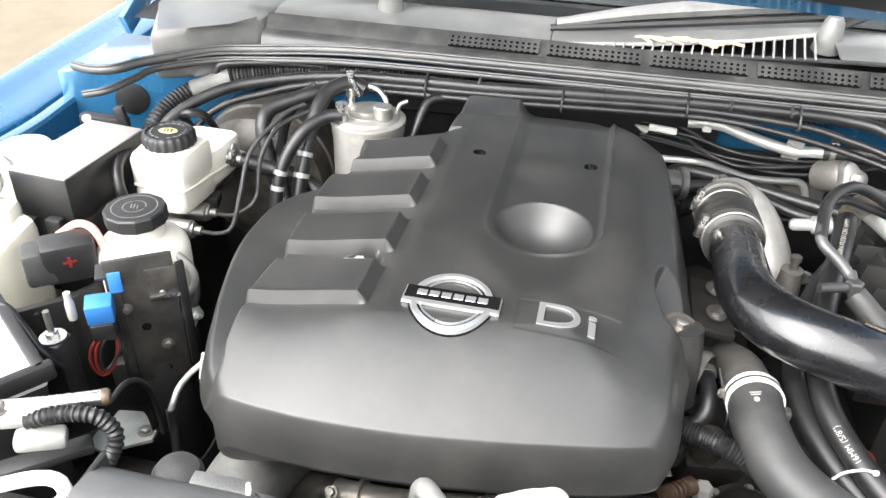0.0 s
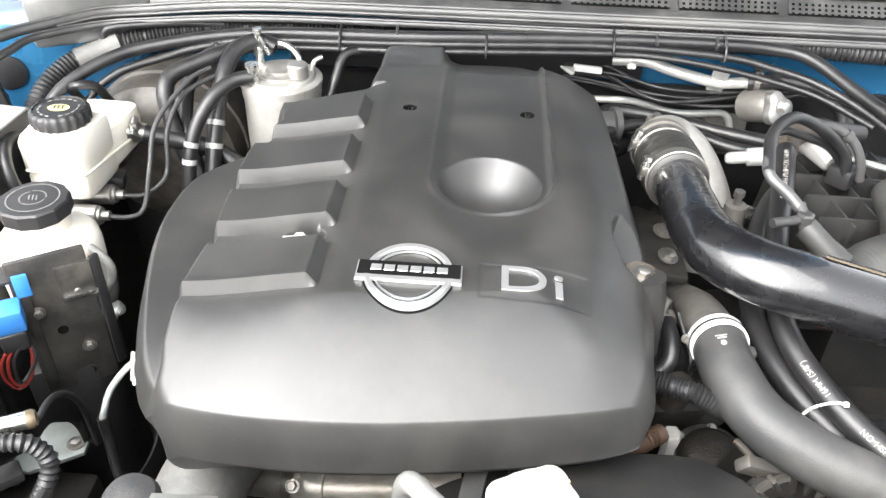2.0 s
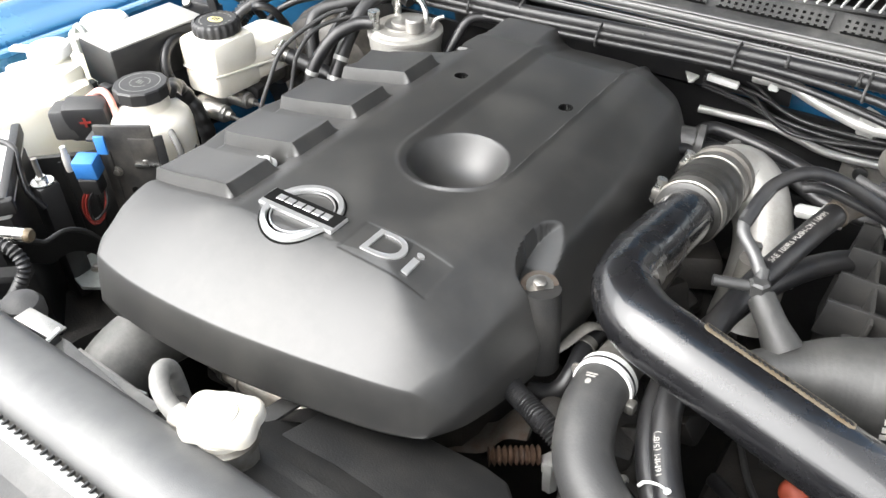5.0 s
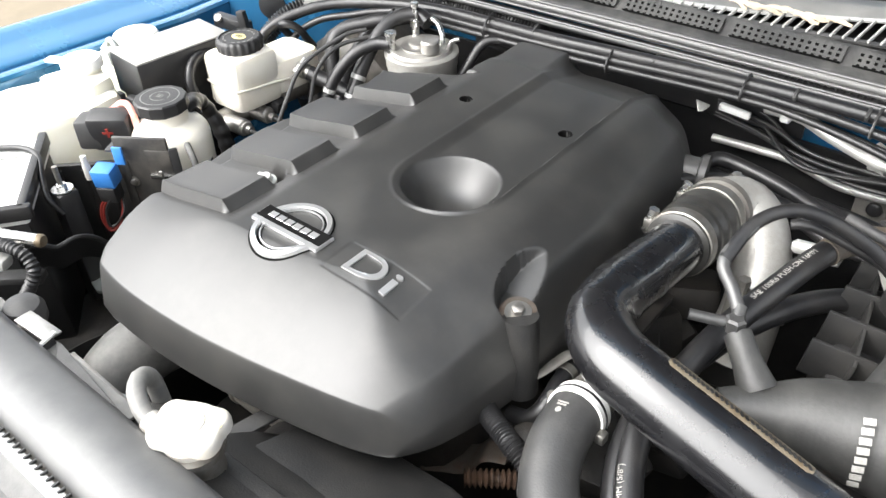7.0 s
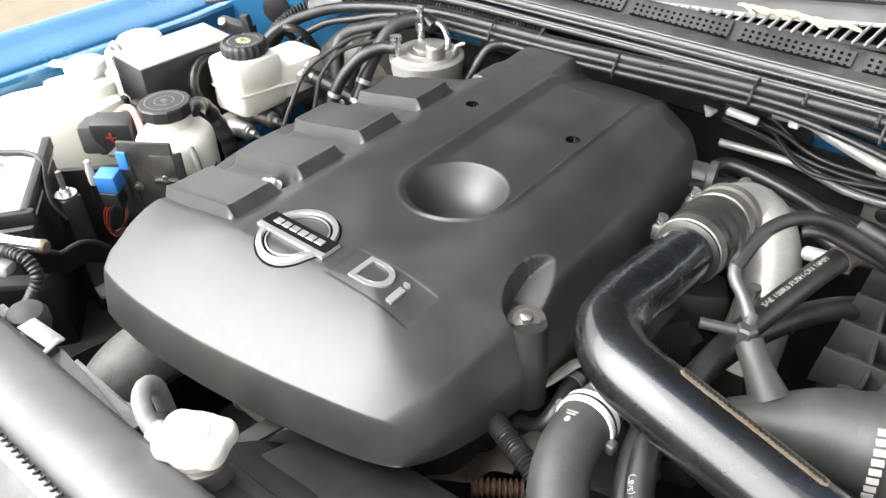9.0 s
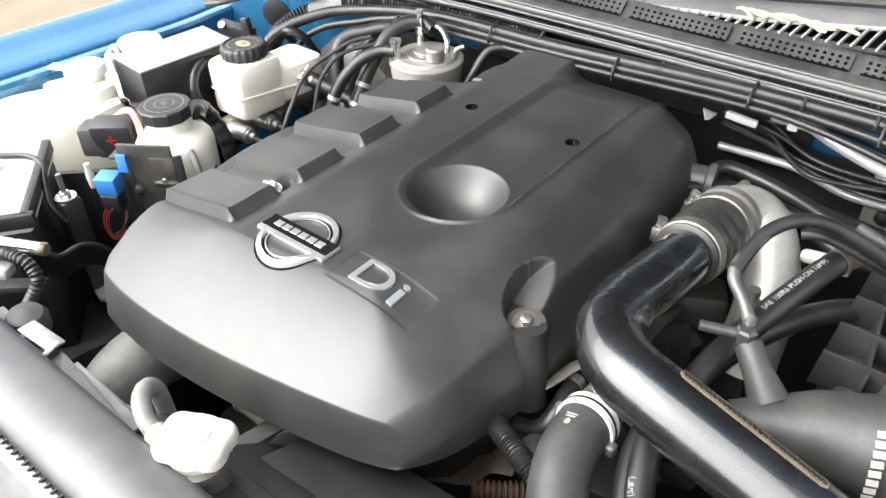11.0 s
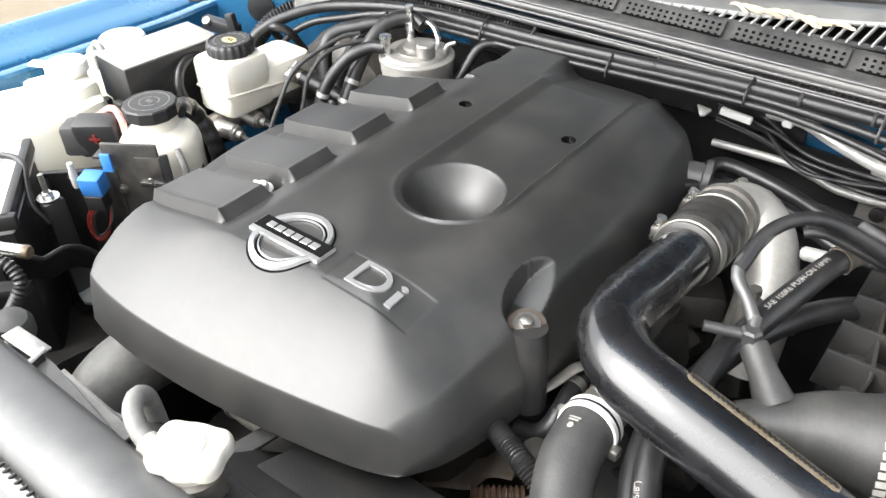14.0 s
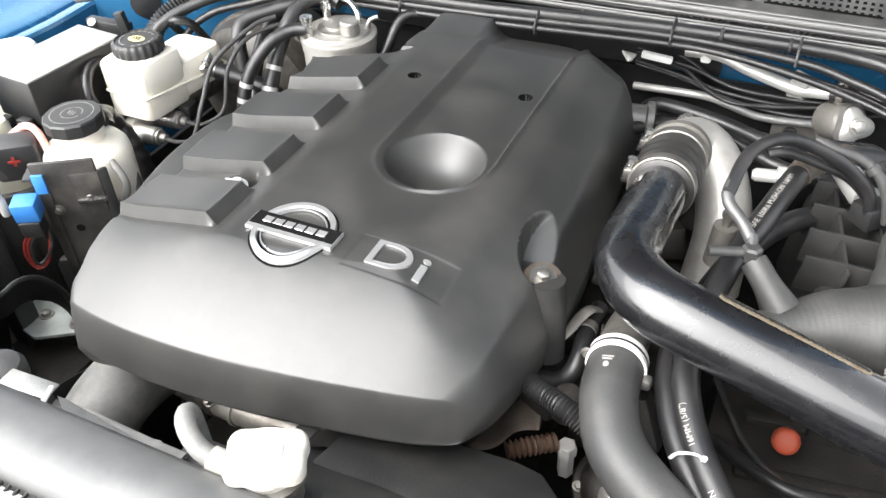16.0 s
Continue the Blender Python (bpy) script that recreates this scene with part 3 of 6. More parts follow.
# ---------------------------------------------------------------- engine cover
FRONT = [(-0.45, 0.525), (-0.385, 0.503), (-0.354, 0.487), (-0.329, 0.476), (-0.272, 0.467), (-0.211, 0.466), (-0.15, 0.470), (-0.082, 0.479), (-0.02, 0.490), (0.02, 0.499), (0.045, 0.508), (0.06, 0.517), (0.10, 0.55)]
LEFT = [(0.46, -0.328), (0.49, -0.348), (0.512, -0.366), (0.545, -0.392), (0.61, -0.418), (0.677, -0.438), (0.743, -0.452), (0.80, -0.455), (0.858, -0.446), (0.905, -0.41), (0.945, -0.365), (0.972, -0.352), (0.984, -0.34), (0.992, -0.262), (1.02, -0.25), (1.15, -0.245)]
RIGHT = [(0.46, 0.030), (0.505, 0.050), (0.522, 0.063), (0.548, 0.075), (0.575, 0.080), (0.62, 0.085), (0.66, 0.091), (0.72, 0.098), (0.80, 0.096), (0.95, 0.09), (1.05, 0.082), (1.10, 0.066), (1.15, 0.030)]
PAD_Y = [0.597, 0.693, 0.791, 0.893]
DISH = (-0.080, 0.775, 0.0545)
TOP = 1.004


def pad_height(x, y):
    """How far the four runner pads stand up at (x, y)."""
    h = 0.0
    for p in PAD_Y:
        side = min(max((x + 0.2365) / 0.010, 0), 1)
        rise = min(max((y - p + 0.010) / 0.0045, 0), 1) * min(max((p + 0.061 - y) / 0.008, 0), 1)
        h = max(h, rise * (1 - side))
    return h


def rear_edge(x):
    return interp(x, [(-0.25, 1.129), (-0.15, 1.136), (-0.10, 1.143), (-0.03, 1.149), (0.02, 1.138), (0.05, 1.115), (0.07, 1.095), (0.09, 1.085)])


def cover_height(x, y, xl, xr, yf):
    z = TOP
    # rolled nose: lip, then a long curve
    s = y - yf
    f = 0.042 * max(0.0, 1 - max(s, 0) / 0.0125) ** 1.4 + 1.02 * max(0, 0.113 - max(s, 0)) ** 1.3
    # right flank: shoulder, then steep wall
    d = xr - x
    r_back = 0.055 * (1 - step_up(d, -0.01, 0.030)) + 0.33 * (0.070 - max(d, 0) + math.sqrt((0.070 - max(d, 0)) ** 2 + 1.2e-4))
    r_nose = 0.042 * (max(0, 0.125 - max(d, 0.02)) / 0.105) ** 1.4 + 0.050 * max(0, 1 - max(d, 0) / 0.020) ** 1.5
    back = step_up(y, 0.56, 0.74)
    r = r_nose + (r_back - r_nose) * back
    # left: shelf below the pads
    wide = max(0.0, interp(y, [(0.497, 0.0), (0.523, 0.018), (0.548, 0.032), (0.576, 0.043), (0.60, 0.054), (0.651, 0.074), (0.697, 0.084), (0.757, 0.093), (0.86, 0.088), (0.905, 0.07), (0.955, 0.0)]))
    e = x - xl
    shelf = 0.050 * (1 - step_up(e, wide - 0.003, wide + 0.014)) * min(1, wide / 0.02)
    lip = 0.046 * (1 - step_up(e, -0.003, 0.020)) ** 1.3
    slope = 0.022 * (1 - step_up(x, -0.36, -0.20))
    l = shelf + lip + slope
    # back edge bends down
    b = 0.15 * (y - 1.048 + math.sqrt((y - 1.048) ** 2 + 5e-6)) + 0.012 * (1 - step_up(rear_edge(x) - 0.001 - y, 0, 0.008))
    b -= 0.020 * (1 - step_up(x, -0.155, -0.140)) * step_up(y, 1.05, 1.13)
    k = 2.2 + 3.6 * (1 - back)
    z -= ((f ** k + r ** k) ** (2.2 / k) + l ** 2.2) ** (1 / 2.2) + b
    low = 0.902 - 0.022 * step_up(y, 0.52, 0.62) - 0.03 * (1 - step_up(x, -0.345, -0.27))
    z = 0.5 * (z + low + math.sqrt((z - low) ** 2 + 3e-5))
    # runner pads and the valleys between them
    if y < 1.0 and e > wide:
        k = step_up(e, wide + 0.001, wide + 0.014)
        valley = (1 - step_up(x, -0.245, -0.205)) * step_up(y, 0.575, 0.60)
        z += (0.0155 * pad_height(x, y) - 0.006 * valley) * k
    # recessed channel that ends round the dish
    cx, half = -0.0785, 0.0615
    if y > DISH[1]:
        q = abs(x - cx) - half
    else:
        q = math.hypot(x - cx, y - DISH[1]) - half
    right = step_up(x, cx - 0.03, cx + 0.03)
    z -= 0.0055 * (1 - step_up(q, -0.014 + 0.010 * right, 0.004))
    z += (0.0006 + 0.0026 * right) * math.exp(-((q - 0.003) / 0.0026) ** 2)
    q = math.hypot(x - DISH[0], y - DISH[1]) / DISH[2]
    if q < 1:
        z -= 0.040 * (1 - q ** 2.6)
    # two sight holes, the oil clip pocket, the emblem plate and the bolt pocket
    for hx, hy in ((-0.180, 0.929), (-0.038, 0.937)):
        z -= 0.06 * (1 - step_up(math.hypot(x - hx, (y - hy) * 1.15), 0.0070, 0.0085))
    z -= 0.020 * (1 - step_up(math.hypot((x + 0.256) / 1.3, y - 0.668), 0.0135, 0.017))
    z -= 0.0006 * (1 - step_up(max(abs(x + 0.037) - 0.049, abs(y - 0.608) - 0.022), -0.001, 0.001))
    u, v = x - 0.068, y - 0.712
    q = (u / 0.025) ** 2 + (v / 0.048) ** 2
    if q < 1:
        z += (min(z, 0.9605 + 0.42 * max(0, y - 0.70)) - z) * (1 - step_up(q, 0.80, 1.0))
    return z


PAD_EDGES = [p + d for p in PAD_Y for d in (-0.010, -0.0055, 0.053, 0.061)]


def across(xl, xr, u):
    """Columns of the shell: the part right of the pads keeps its own columns."""
    return xl + (-0.215 - xl) * u / 0.45 if u < 0.45 else -0.215 + (xr + 0.215) * (u - 0.45) / 0.55


def cover_mesh(nx=320, ny=520):
    verts, faces = [], []
    fronts = []
    for i in range(nx + 1):
        x = -0.35 + 0.40 * i / nx
        for _ in range(12):
            y = smooth_interp(x, FRONT)
            x = 0.5 * x + 0.5 * across(smooth_interp(y, LEFT), smooth_interp(y, RIGHT), i / nx)
        fronts.append((x, smooth_interp(x, FRONT)))
    for j in range(ny + 1):
        w = (j / ny) ** 1.35
        for i in range(nx + 1):
            u = i / nx
            # front line bends, so rows start along it
            yf = fronts[i][1]
            y = yf + (rear_edge(-0.245 + 0.315 * u) - yf) * w
            if u < 0.5:
                near = min(PAD_EDGES, key=lambda e: abs(e - y))
                if abs(near - y) <= 0.64 * (rear_edge(-0.245 + 0.315 * u) - yf) / ny:
                    y = near
            xl, xr = smooth_interp(y, LEFT), smooth_interp(y, RIGHT)
            x = across(xl, xr, u)
            verts.append((x, y, cover_height(x, y, xl, xr, smooth_interp(x, FRONT))))
    n = nx + 1
    for j in range(ny):
        for i in range(nx):
            a = j * n + i
            faces.append((a, a + 1, a + n + 1, a + n))
    # skirt round the edge
    rim = [i for i in range(n)] + [j * n + nx for j in range(1, ny + 1)] + [ny * n + i for i in range(nx - 1, -1, -1)] + [j * n for j in range(ny - 1, 0, -1)]
    cx, cy = -0.16, 0.8
    low = []
    for k in rim:
        x, y, z = verts[k]
        low.append(len(verts))
        verts.append((x + 0.012 * (cx - x), y + 0.012 * (cy - y), min(z - 0.004, 0.897 - 0.027 * step_up(y, 0.50, 0.64) - 0.022 * (1 - step_up(x, -0.345, -0.27)))))
    m = len(rim)
    for k in range(m):
        faces.append((rim[k], low[k], low[(k + 1) % m], rim[(k + 1) % m]))
    me = bpy.data.meshes.new("cover_shell")
    me.from_pydata(verts, [], faces)
    me.update()
    return me


cover = thing("engine_cover", (-0.16, 0.8, 0.87), "large matt black plastic engine cover with four raised pads", "engine cover")
me = cover_mesh()
me.transform(Matrix.Translation(-ORIGIN[cover]))
me.materials.append(M_COVER)
me.shade_smooth()
me.set_sharp_from_angle(angle=radians(48))
shell = new("shell", me)
shell.parent = cover
ORIGIN[shell] = ORIGIN[cover]

# round emblem with a plain bar, and the model letters
EMB = Vector((-0.148, 0.607, TOP))


def on_cover(bm, centre, dz=0.0):
    """Lay flat geometry on the curved cover at a place."""
    bm.transform(Matrix.Translation((centre[0], centre[1], 0)))
    for v in bm.verts:
        xl, xr = smooth_interp(v.co.y, LEFT), smooth_interp(v.co.y, RIGHT)
        v.co.z += cover_height(v.co.x, v.co.y, xl, xr, smooth_interp(v.co.x, FRONT)) + dz
    return bm


def flat_ring(r0, r1, sx, sy, h, segs=64):
    bm = bmesh.new()
    rings = []
    for r, z in ((r0, 0), (r0 + (r1 - r0) * 0.15, h), (r1 - (r1 - r0) * 0.15, h), (r1, 0)):
        rings.append([bm.verts.new((r * sx * math.cos(2 * math.pi * q / segs), r * sy * math.sin(2 * math.pi * q / segs), z)) for q in range(segs)])
    for a, b in zip(rings, rings[1:]):
        for q in range(segs):
            bm.faces.new((a[q], a[(q + 1) % segs], b[(q + 1) % segs], b[q]))
    return bm


def flat_bar(w, d, h, nx=24, ny=6):
    """A flat plate with nearly upright sides."""
    bm = bmesh.new()
    xs = [-w / 2] + [(w - 0.001) * (i / nx - 0.5) for i in range(nx + 1)] + [w / 2]
    ys = [-d / 2] + [(d - 0.001) * (j / ny - 0.5) for j in range(ny + 1)] + [d / 2]
    grid = [[bm.verts.new((x, y, h if abs(x) < w / 2 and abs(y) < d / 2 else 0)) for x in xs] for y in ys]
    for a, b in zip(grid, grid[1:]):
        for i in range(len(xs) - 1):
            bm.faces.new((a[i], a[i + 1], b[i + 1], b[i]))
    return bm


emblem = thing("emblem", (EMB.x, EMB.y, TOP - 0.004), "round chrome emblem with a plain black bar, fixed on the cover", "emblem")
part("ring", on_cover(flat_ring(0.0335, 0.0400, 1.0, 1.07, 0.0036), (EMB.x, EMB.y), 0.0004), M_SATIN, emblem, "chrome ring")
part("inner_ring", on_cover(flat_ring(0.0296, 0.0312, 1.0, 1.07, 0.002), (EMB.x, EMB.y), 0.0004), M_SATIN, emblem)
part("ring_bed", on_cover(flat_ring(0.0290, 0.0418, 1.0, 1.07, 0.0005), (EMB.x, EMB.y), 0.0002), M_HOLE, emblem, "dark edge round the ring")
part("bar_frame", on_cover(flat_bar(0.094, 0.0255, 0.0034), (EMB.x, EMB.y + 0.0005), 0.0004), M_SATIN, emblem)
part("bar", on_cover(flat_bar(0.0915, 0.0195, 0.0016), (EMB.x, EMB.y + 0.0030), 0.0031), M_HOLE, emblem, "black bar")
for k in range(6):
    part("bar_mark", on_cover(flat_bar(0.0098, 0.0085, 0.0006, 4, 4), (EMB.x + 0.0117 * (k - 2.5), EMB.y + 0.0030), 0.0045), M_SATIN, emblem)
badge = thing("model_badge", (-0.037, 0.608, TOP - 0.006), "chrome letters Di on the black cover", "badge")
bm = letters("D", 0.052, 0.001)
bm.transform(Matrix.Diagonal((1.22, 0.92, 1, 1)))
part("letter", on_cover(bm, (-0.0475, 0.609), 0.0012), M_SATIN, badge)
bm = letters("i", 0.046, 0.001)
bm.transform(Matrix.Diagonal((1.6, 0.95, 1, 1)))
part("letter", on_cover(bm, (-0.0155, 0.607), 0.0012), M_SATIN, badge)
for hx, hy in ((-0.180, 0.929), (-0.038, 0.937)):
    # shallow near-black cup added in place of the hole's deep shade
    part("hole_shade", lathe([(0.0088, -0.036), (0.0088, -0.0003), (0.0076, -0.0003), (0.0072, -0.016), (0.0, -0.0162)], (hx, hy, TOP - (0.0055 if hx > -0.1 else 0.0)), (0, 0, 1), 24), M_HOLE, cover, "sight hole, its inner shade put in as near-black")
# bolt and post in the right-hand pocket, metal clip in the left-hand pocket
part("fixing_bolt", hexbolt((0.074, 0.683, 0.9615), (0.1, -0.15, 1), 0.0065, 0.008, 2.0), M_STEEL, cover, "steel flange bolt")
part("washer", lathe([(0.0185, -0.002), (0.0185, 0.0005), (0.0165, 0.0015), (0.0, 0.0016)], (0.0735, 0.684, 0.9605), (0.1, -0.15, 1), 28), M_RUST, cover, "rust-stained washer")
part("mount_post", tube([(0.079, 0.68, 0.962), (0.083, 0.677, 0.93), (0.086, 0.675, 0.87)], 0.0175, 20), M_SHROUD, cover)
part("pocket_bolt", hexbolt((-0.259, 0.668, 0.985), (0.05, -0.25, 1), 0.0066, 0.011, 1.6), M_WHITEALU, cover, "bright bolt in its pocket")
part("clip", box((-0.266, 0.667, 0.987), (0.020, 0.014, 0.004), 0.001, (20, 0, 10)), M_WHITEALU, cover, "bright metal clip")

# ---------------------------------------------------------------- engine under the cover
engine = thing("engine", (-0.16, 0.8, 0.36), "grimy dark engine block under the plastic cover", "engine")
part("block", box((-0.15, 0.86, 0.59), (0.36, 0.48, 0.46), 0.03), M_ENGINE, engine)
part("head", box((-0.16, 0.86, 0.845), (0.30, 0.46, 0.055), 0.015), M_ENGINE, engine)
part("front_case", box((-0.14, 0.575, 0.60), (0.30, 0.09, 0.22), 0.02), M_ENGINE, engine)
random.seed(11)
for i in range(26):
    part("casting", box((random.uniform(0.07, 0.19), random.uniform(0.69, 1.05), random.uniform(0.70, 0.82)), (random.uniform(0.03, 0.08), random.uniform(0.03, 0.09), random.uniform(0.03, 0.08)), 0.008, (random.uniform(-30, 30), random.uniform(-30, 30), random.uniform(0, 90))), M_ENGINE, engine)
for i in range(22):
    part("casting", box((random.uniform(-0.46, -0.33), random.uniform(0.62, 1.08), random.uniform(0.62, 0.80)), (random.uniform(0.03, 0.08), random.uniform(0.03, 0.09), random.uniform(0.03, 0.08)), 0.008, (random.uniform(-30, 30), random.uniform(-30, 30), random.uniform(0, 90))), M_ENGINE, engine)
tp = part("coolant_outlet", tube([(-0.330, 0.575, 0.742), (-0.232, 0.556, 0.762), (-0.160, 0.552, 0.772), (-0.09, 0.560, 0.776)], 0.0165, 24), M_HEAT, engine, "heat-stained metal pipe")
part("pipe_flange", lathe([(0.0168, -0.003), (0.0195, -0.002), (0.0195, 0.003), (0.0168, 0.004)], (-0.228, 0.556, 0.763), (1, -0.1, 0.15), 32), M_HEAT, tp)
part("pipe_clamp", ring_band((-0.262, 0.561, 0.757), (1, -0.18, 0.2), 0.0172, 0.012, 0.002, 32), M_STEEL, tp, "steel clamp")
part("clamp_bolt", hexbolt((-0.258, 0.546, 0.774), (0, -0.6, 0.8), 0.005, 0.010, 1.4), M_STEEL, tp)
part("bracket", tube([(-0.01, 0.636, 0.728), (0.012, 0.642, 0.738), (0.044, 0.650, 0.752), (0.066, 0.655, 0.785), (0.09, 0.660, 0.795)], 0.022, 16, flat=0.14), M_RUST, engine, "grimy bent steel bracket")
part("long_bolt", lathe([(0.0085, 0), (0.0085, 0.034), (0.0105, 0.035), (0.0105, 0.048), (0.009, 0.05)], (0.127, 0.633, 0.748), (0, -0.06, 1), 6), M_WHITEALU, engine)
part("engine_bolt", hexbolt((0.127, 0.668, 0.896), (0.1, -0.9, 0.3), 0.0036, 0.007), M_STEEL, engine)
part("engine_bolt", hexbolt((0.128, 0.80, 0.90), (0.2, -0.2, 1), 0.008, 0.008), M_STEEL, engine)
part("engine_bolt", hexbolt((0.13, 0.85, 0.90), (0.2, -0.2, 1), 0.008, 0.008), M_STEEL, engine)
part("bolt_plate", box((0.125, 0.825, 0.888), (0.05, 0.10, 0.012), 0.003, (0, 8, 0)), M_ENGINE, engine)
part("stud", lathe([(0.0045, 0), (0.0045, 0.012), (0.0068, 0.0125), (0.0068, 0.020)], (0.217, 0.879, 0.924), (0, 0, 1), 6), M_STEEL, engine)
part("stud_boss", lathe([(0.016, 0), (0.013, 0.05)], (0.217, 0.879, 0.875), (0, 0, 1), 16), M_CAST, engine)

part("outlet_stub", lathe([(0.019, -0.02), (0.019, 0.012), (0.024, 0.014), (0.024, 0.022), (0.019, 0.024)], (0.072, 1.055, 0.930), (1, 0.25, -0.05), 28), M_COWL, engine, "grey plastic outlet stub")
# grimy pump housing and its flanges below the charge hose
pump = thing("water_pump", (0.17, 0.615, 0.70), "oily cast water pump housing below the charge hose", "pump")
part("housing", lathe([(0.036, -0.08), (0.040, -0.02), (0.038, -0.006), (0.030, 0.002), (0.014, 0.006), (0.0, 0.0065)], (0.172, 0.628, 0.775), (0.15, -0.35, 1), 36), M_GRIME, pump)
part("flange", lathe([(0.046, -0.004), (0.047, 0.0), (0.046, 0.004), (0.038, 0.005)], (0.170, 0.634, 0.757), (0.15, -0.35, 1), 36), M_GRIME, pump)
for k in range(6):
    a = 2 * math.pi * k / 6 + 0.4
    part("flange_bolt", hexbolt((0.170 + 0.0415 * math.cos(a), 0.634 + 0.039 * math.sin(a), 0.761 + 0.013 * math.sin(a) - 0.006 * math.cos(a)), (0.15, -0.35, 1), 0.0042, 0.006, 1.4), M_STEEL, pump)
part("outlet", tube([(0.18, 0.615, 0.775), (0.20, 0.605, 0.785), (0.222, 0.60, 0.785), (0.25, 0.60, 0.77)], 0.013, 18), M_GRIME, pump)
part("outlet_bead", ring_band((0.212, 0.602, 0.786), (1, -0.2, 0.05), 0.013, 0.006, 0.002), M_STEEL, pump)
pump.location += Vector((0.012, 0.008, -0.022))

# corrugated loom by the nose
solo("cable_conduit", tube([(0.066, 0.634, 0.882), (0.087, 0.621, 0.882), (0.108, 0.611, 0.884), (0.132, 0.601, 0.884), (0.16, 0.595, 0.872)], 0.0100, 14, ripple=(0.0034, 0.0014)), M_BLACK, "short black corrugated cable conduit beside the engine", "conduit")
solo("coolant_hose", tube([(0.118, 0.75, 0.879), (0.116, 0.706, 0.882), (0.118, 0.681, 0.877), (0.116, 0.666, 0.867), (0.106, 0.659, 0.855), (0.085, 0.657, 0.849)], 0.0092, 14), M_RUBBER, "thin black coolant hose with a steel clamp", "hose")

solo("hose_clamp", ring_band((0.116, 0.712, 0.882), (0, 1, 0.05), 0.0093, 0.009, 0.0015), M_STEEL, "steel clamp on the thin coolant hose", "clamp")
solo("thin_cable", tube([(0.13, 0.72, 0.885), (0.137, 0.693, 0.87), (0.141, 0.678, 0.86), (0.139, 0.669, 0.84), (0.13, 0.655, 0.80)], 0.0024, 8), M_RUBBER, "thin black cable behind the charge hose", "cable")
sens = thing("oil_sender", (0.122, 0.632, 0.84), "dark round sender with a steel cap and plug", "sender")
part("cap", lathe([(0.016, -0.03), (0.017, -0.004), (0.015, 0.003), (0.006, 0.006)], (0.122, 0.634, 0.862), (0.1, -0.3, 1), 20), M_GRIME, sens)
part("plug", box((0.146, 0.622, 0.862), (0.026, 0.016, 0.016), 0.003, (0, 10, -10)), M_BLACK, sens)
part("collar", ring_band((0.160, 0.614, 0.858), (1, -0.2, -0.1), 0.0095, 0.006, 0.002), M_STEEL, sens)
solo("spring_sleeve", tube([(0.075, 0.596, 0.801), (0.085, 0.604, 0.801), (0.095, 0.612, 0.800), (0.105, 0.620, 0.799), (0.114, 0.628, 0.797)], 0.0084, 14, ripple=(0.0056, 0.0022)), material("brown_sleeve", (0.07, 0.040, 0.025), 0.6, other=(0.02, 0.014, 0.011), scale=60, amount=0.6), "rust brown ribbed sleeve under the cover's nose", "sleeve")
solo("earth_strap", tube([(0.080, 0.650, 0.880), (0.087, 0.660, 0.886), (0.099, 0.682, 0.891), (0.107, 0.710, 0.896), (0.114, 0.722, 0.900), (0.12, 0.735, 0.89)], [0.0022, 0.0028, 0.0036, 0.006, 0.0065, 0.006], 10, flat=0.4), M_CAST, "pale flat earth strap beside the cover", "strap")
# ---------------------------------------------------------------- black intake pipe
INTAKE = [(0.142, 0.93, 0.945), (0.1415, 0.86, 0.956), (0.140, 0.80, 0.965), (0.140, 0.745, 0.974), (0.150, 0.70, 0.982), (0.178, 0.668, 0.985), (0.22, 0.656, 0.980), (0.30, 0.648, 0.962), (0.40, 0.639, 0.938), (0.50, 0.630, 0.913), (0.60, 0.62, 0.89)]
pipe = thing("intake_pipe", (0.25, 0.7, 0.93), "glossy black painted metal intake pipe, bent at its middle", "pipe")
part("pipe", tube(INTAKE, [0.030, 0.030, 0.031, 0.0325, 0.0325, 0.0325], 40, step=0.004), M_GLOSS, pipe)
# coupling with two clamps
AX = Vector((-0.01, 1.0, -0.146)).normalized()
part("coupling", lathe([(0.0305, -0.052), (0.0355, -0.050), (0.0355, -0.031), (0.0385, -0.027), (0.0385, -0.021), (0.0370, -0.018), (0.0370, -0.012), (0.0390, -0.008), (0.0390, 0.0), (0.0372, 0.004), (0.0372, 0.010), (0.0388, 0.014), (0.0388, 0.024), (0.0355, 0.030), (0.0355, 0.052), (0.033, 0.054)], (0.141, 0.925, 0.946), AX, 52), M_COUPLING, pipe, "black ribbed rubber coupling")
clamp(pipe, (0.1415, 0.886, 0.952), AX, 0.0356, (-1, 0, 0.25), 0.015)
clamp(pipe, (0.1405, 0.966, 0.940), AX, 0.0356, (-1, 0, 0.35), 0.015)
# gold edge strip lying along the pipe


def off_pipe(p, a, r=0.0327):
    """A place on the pipe's skin: nearest centre line point, turned a degrees from the top to the rear."""
    line = spline(INTAKE, 0.004)
    fr = frames_along(line)
    q = min(fr, key=lambda f: (f[0] - Vector(p)).length)
    back = q[2] if q[2].y > 0 else -q[2]
    return q[0] + r * (math.cos(radians(a)) * q[3] + math.sin(radians(a)) * back)


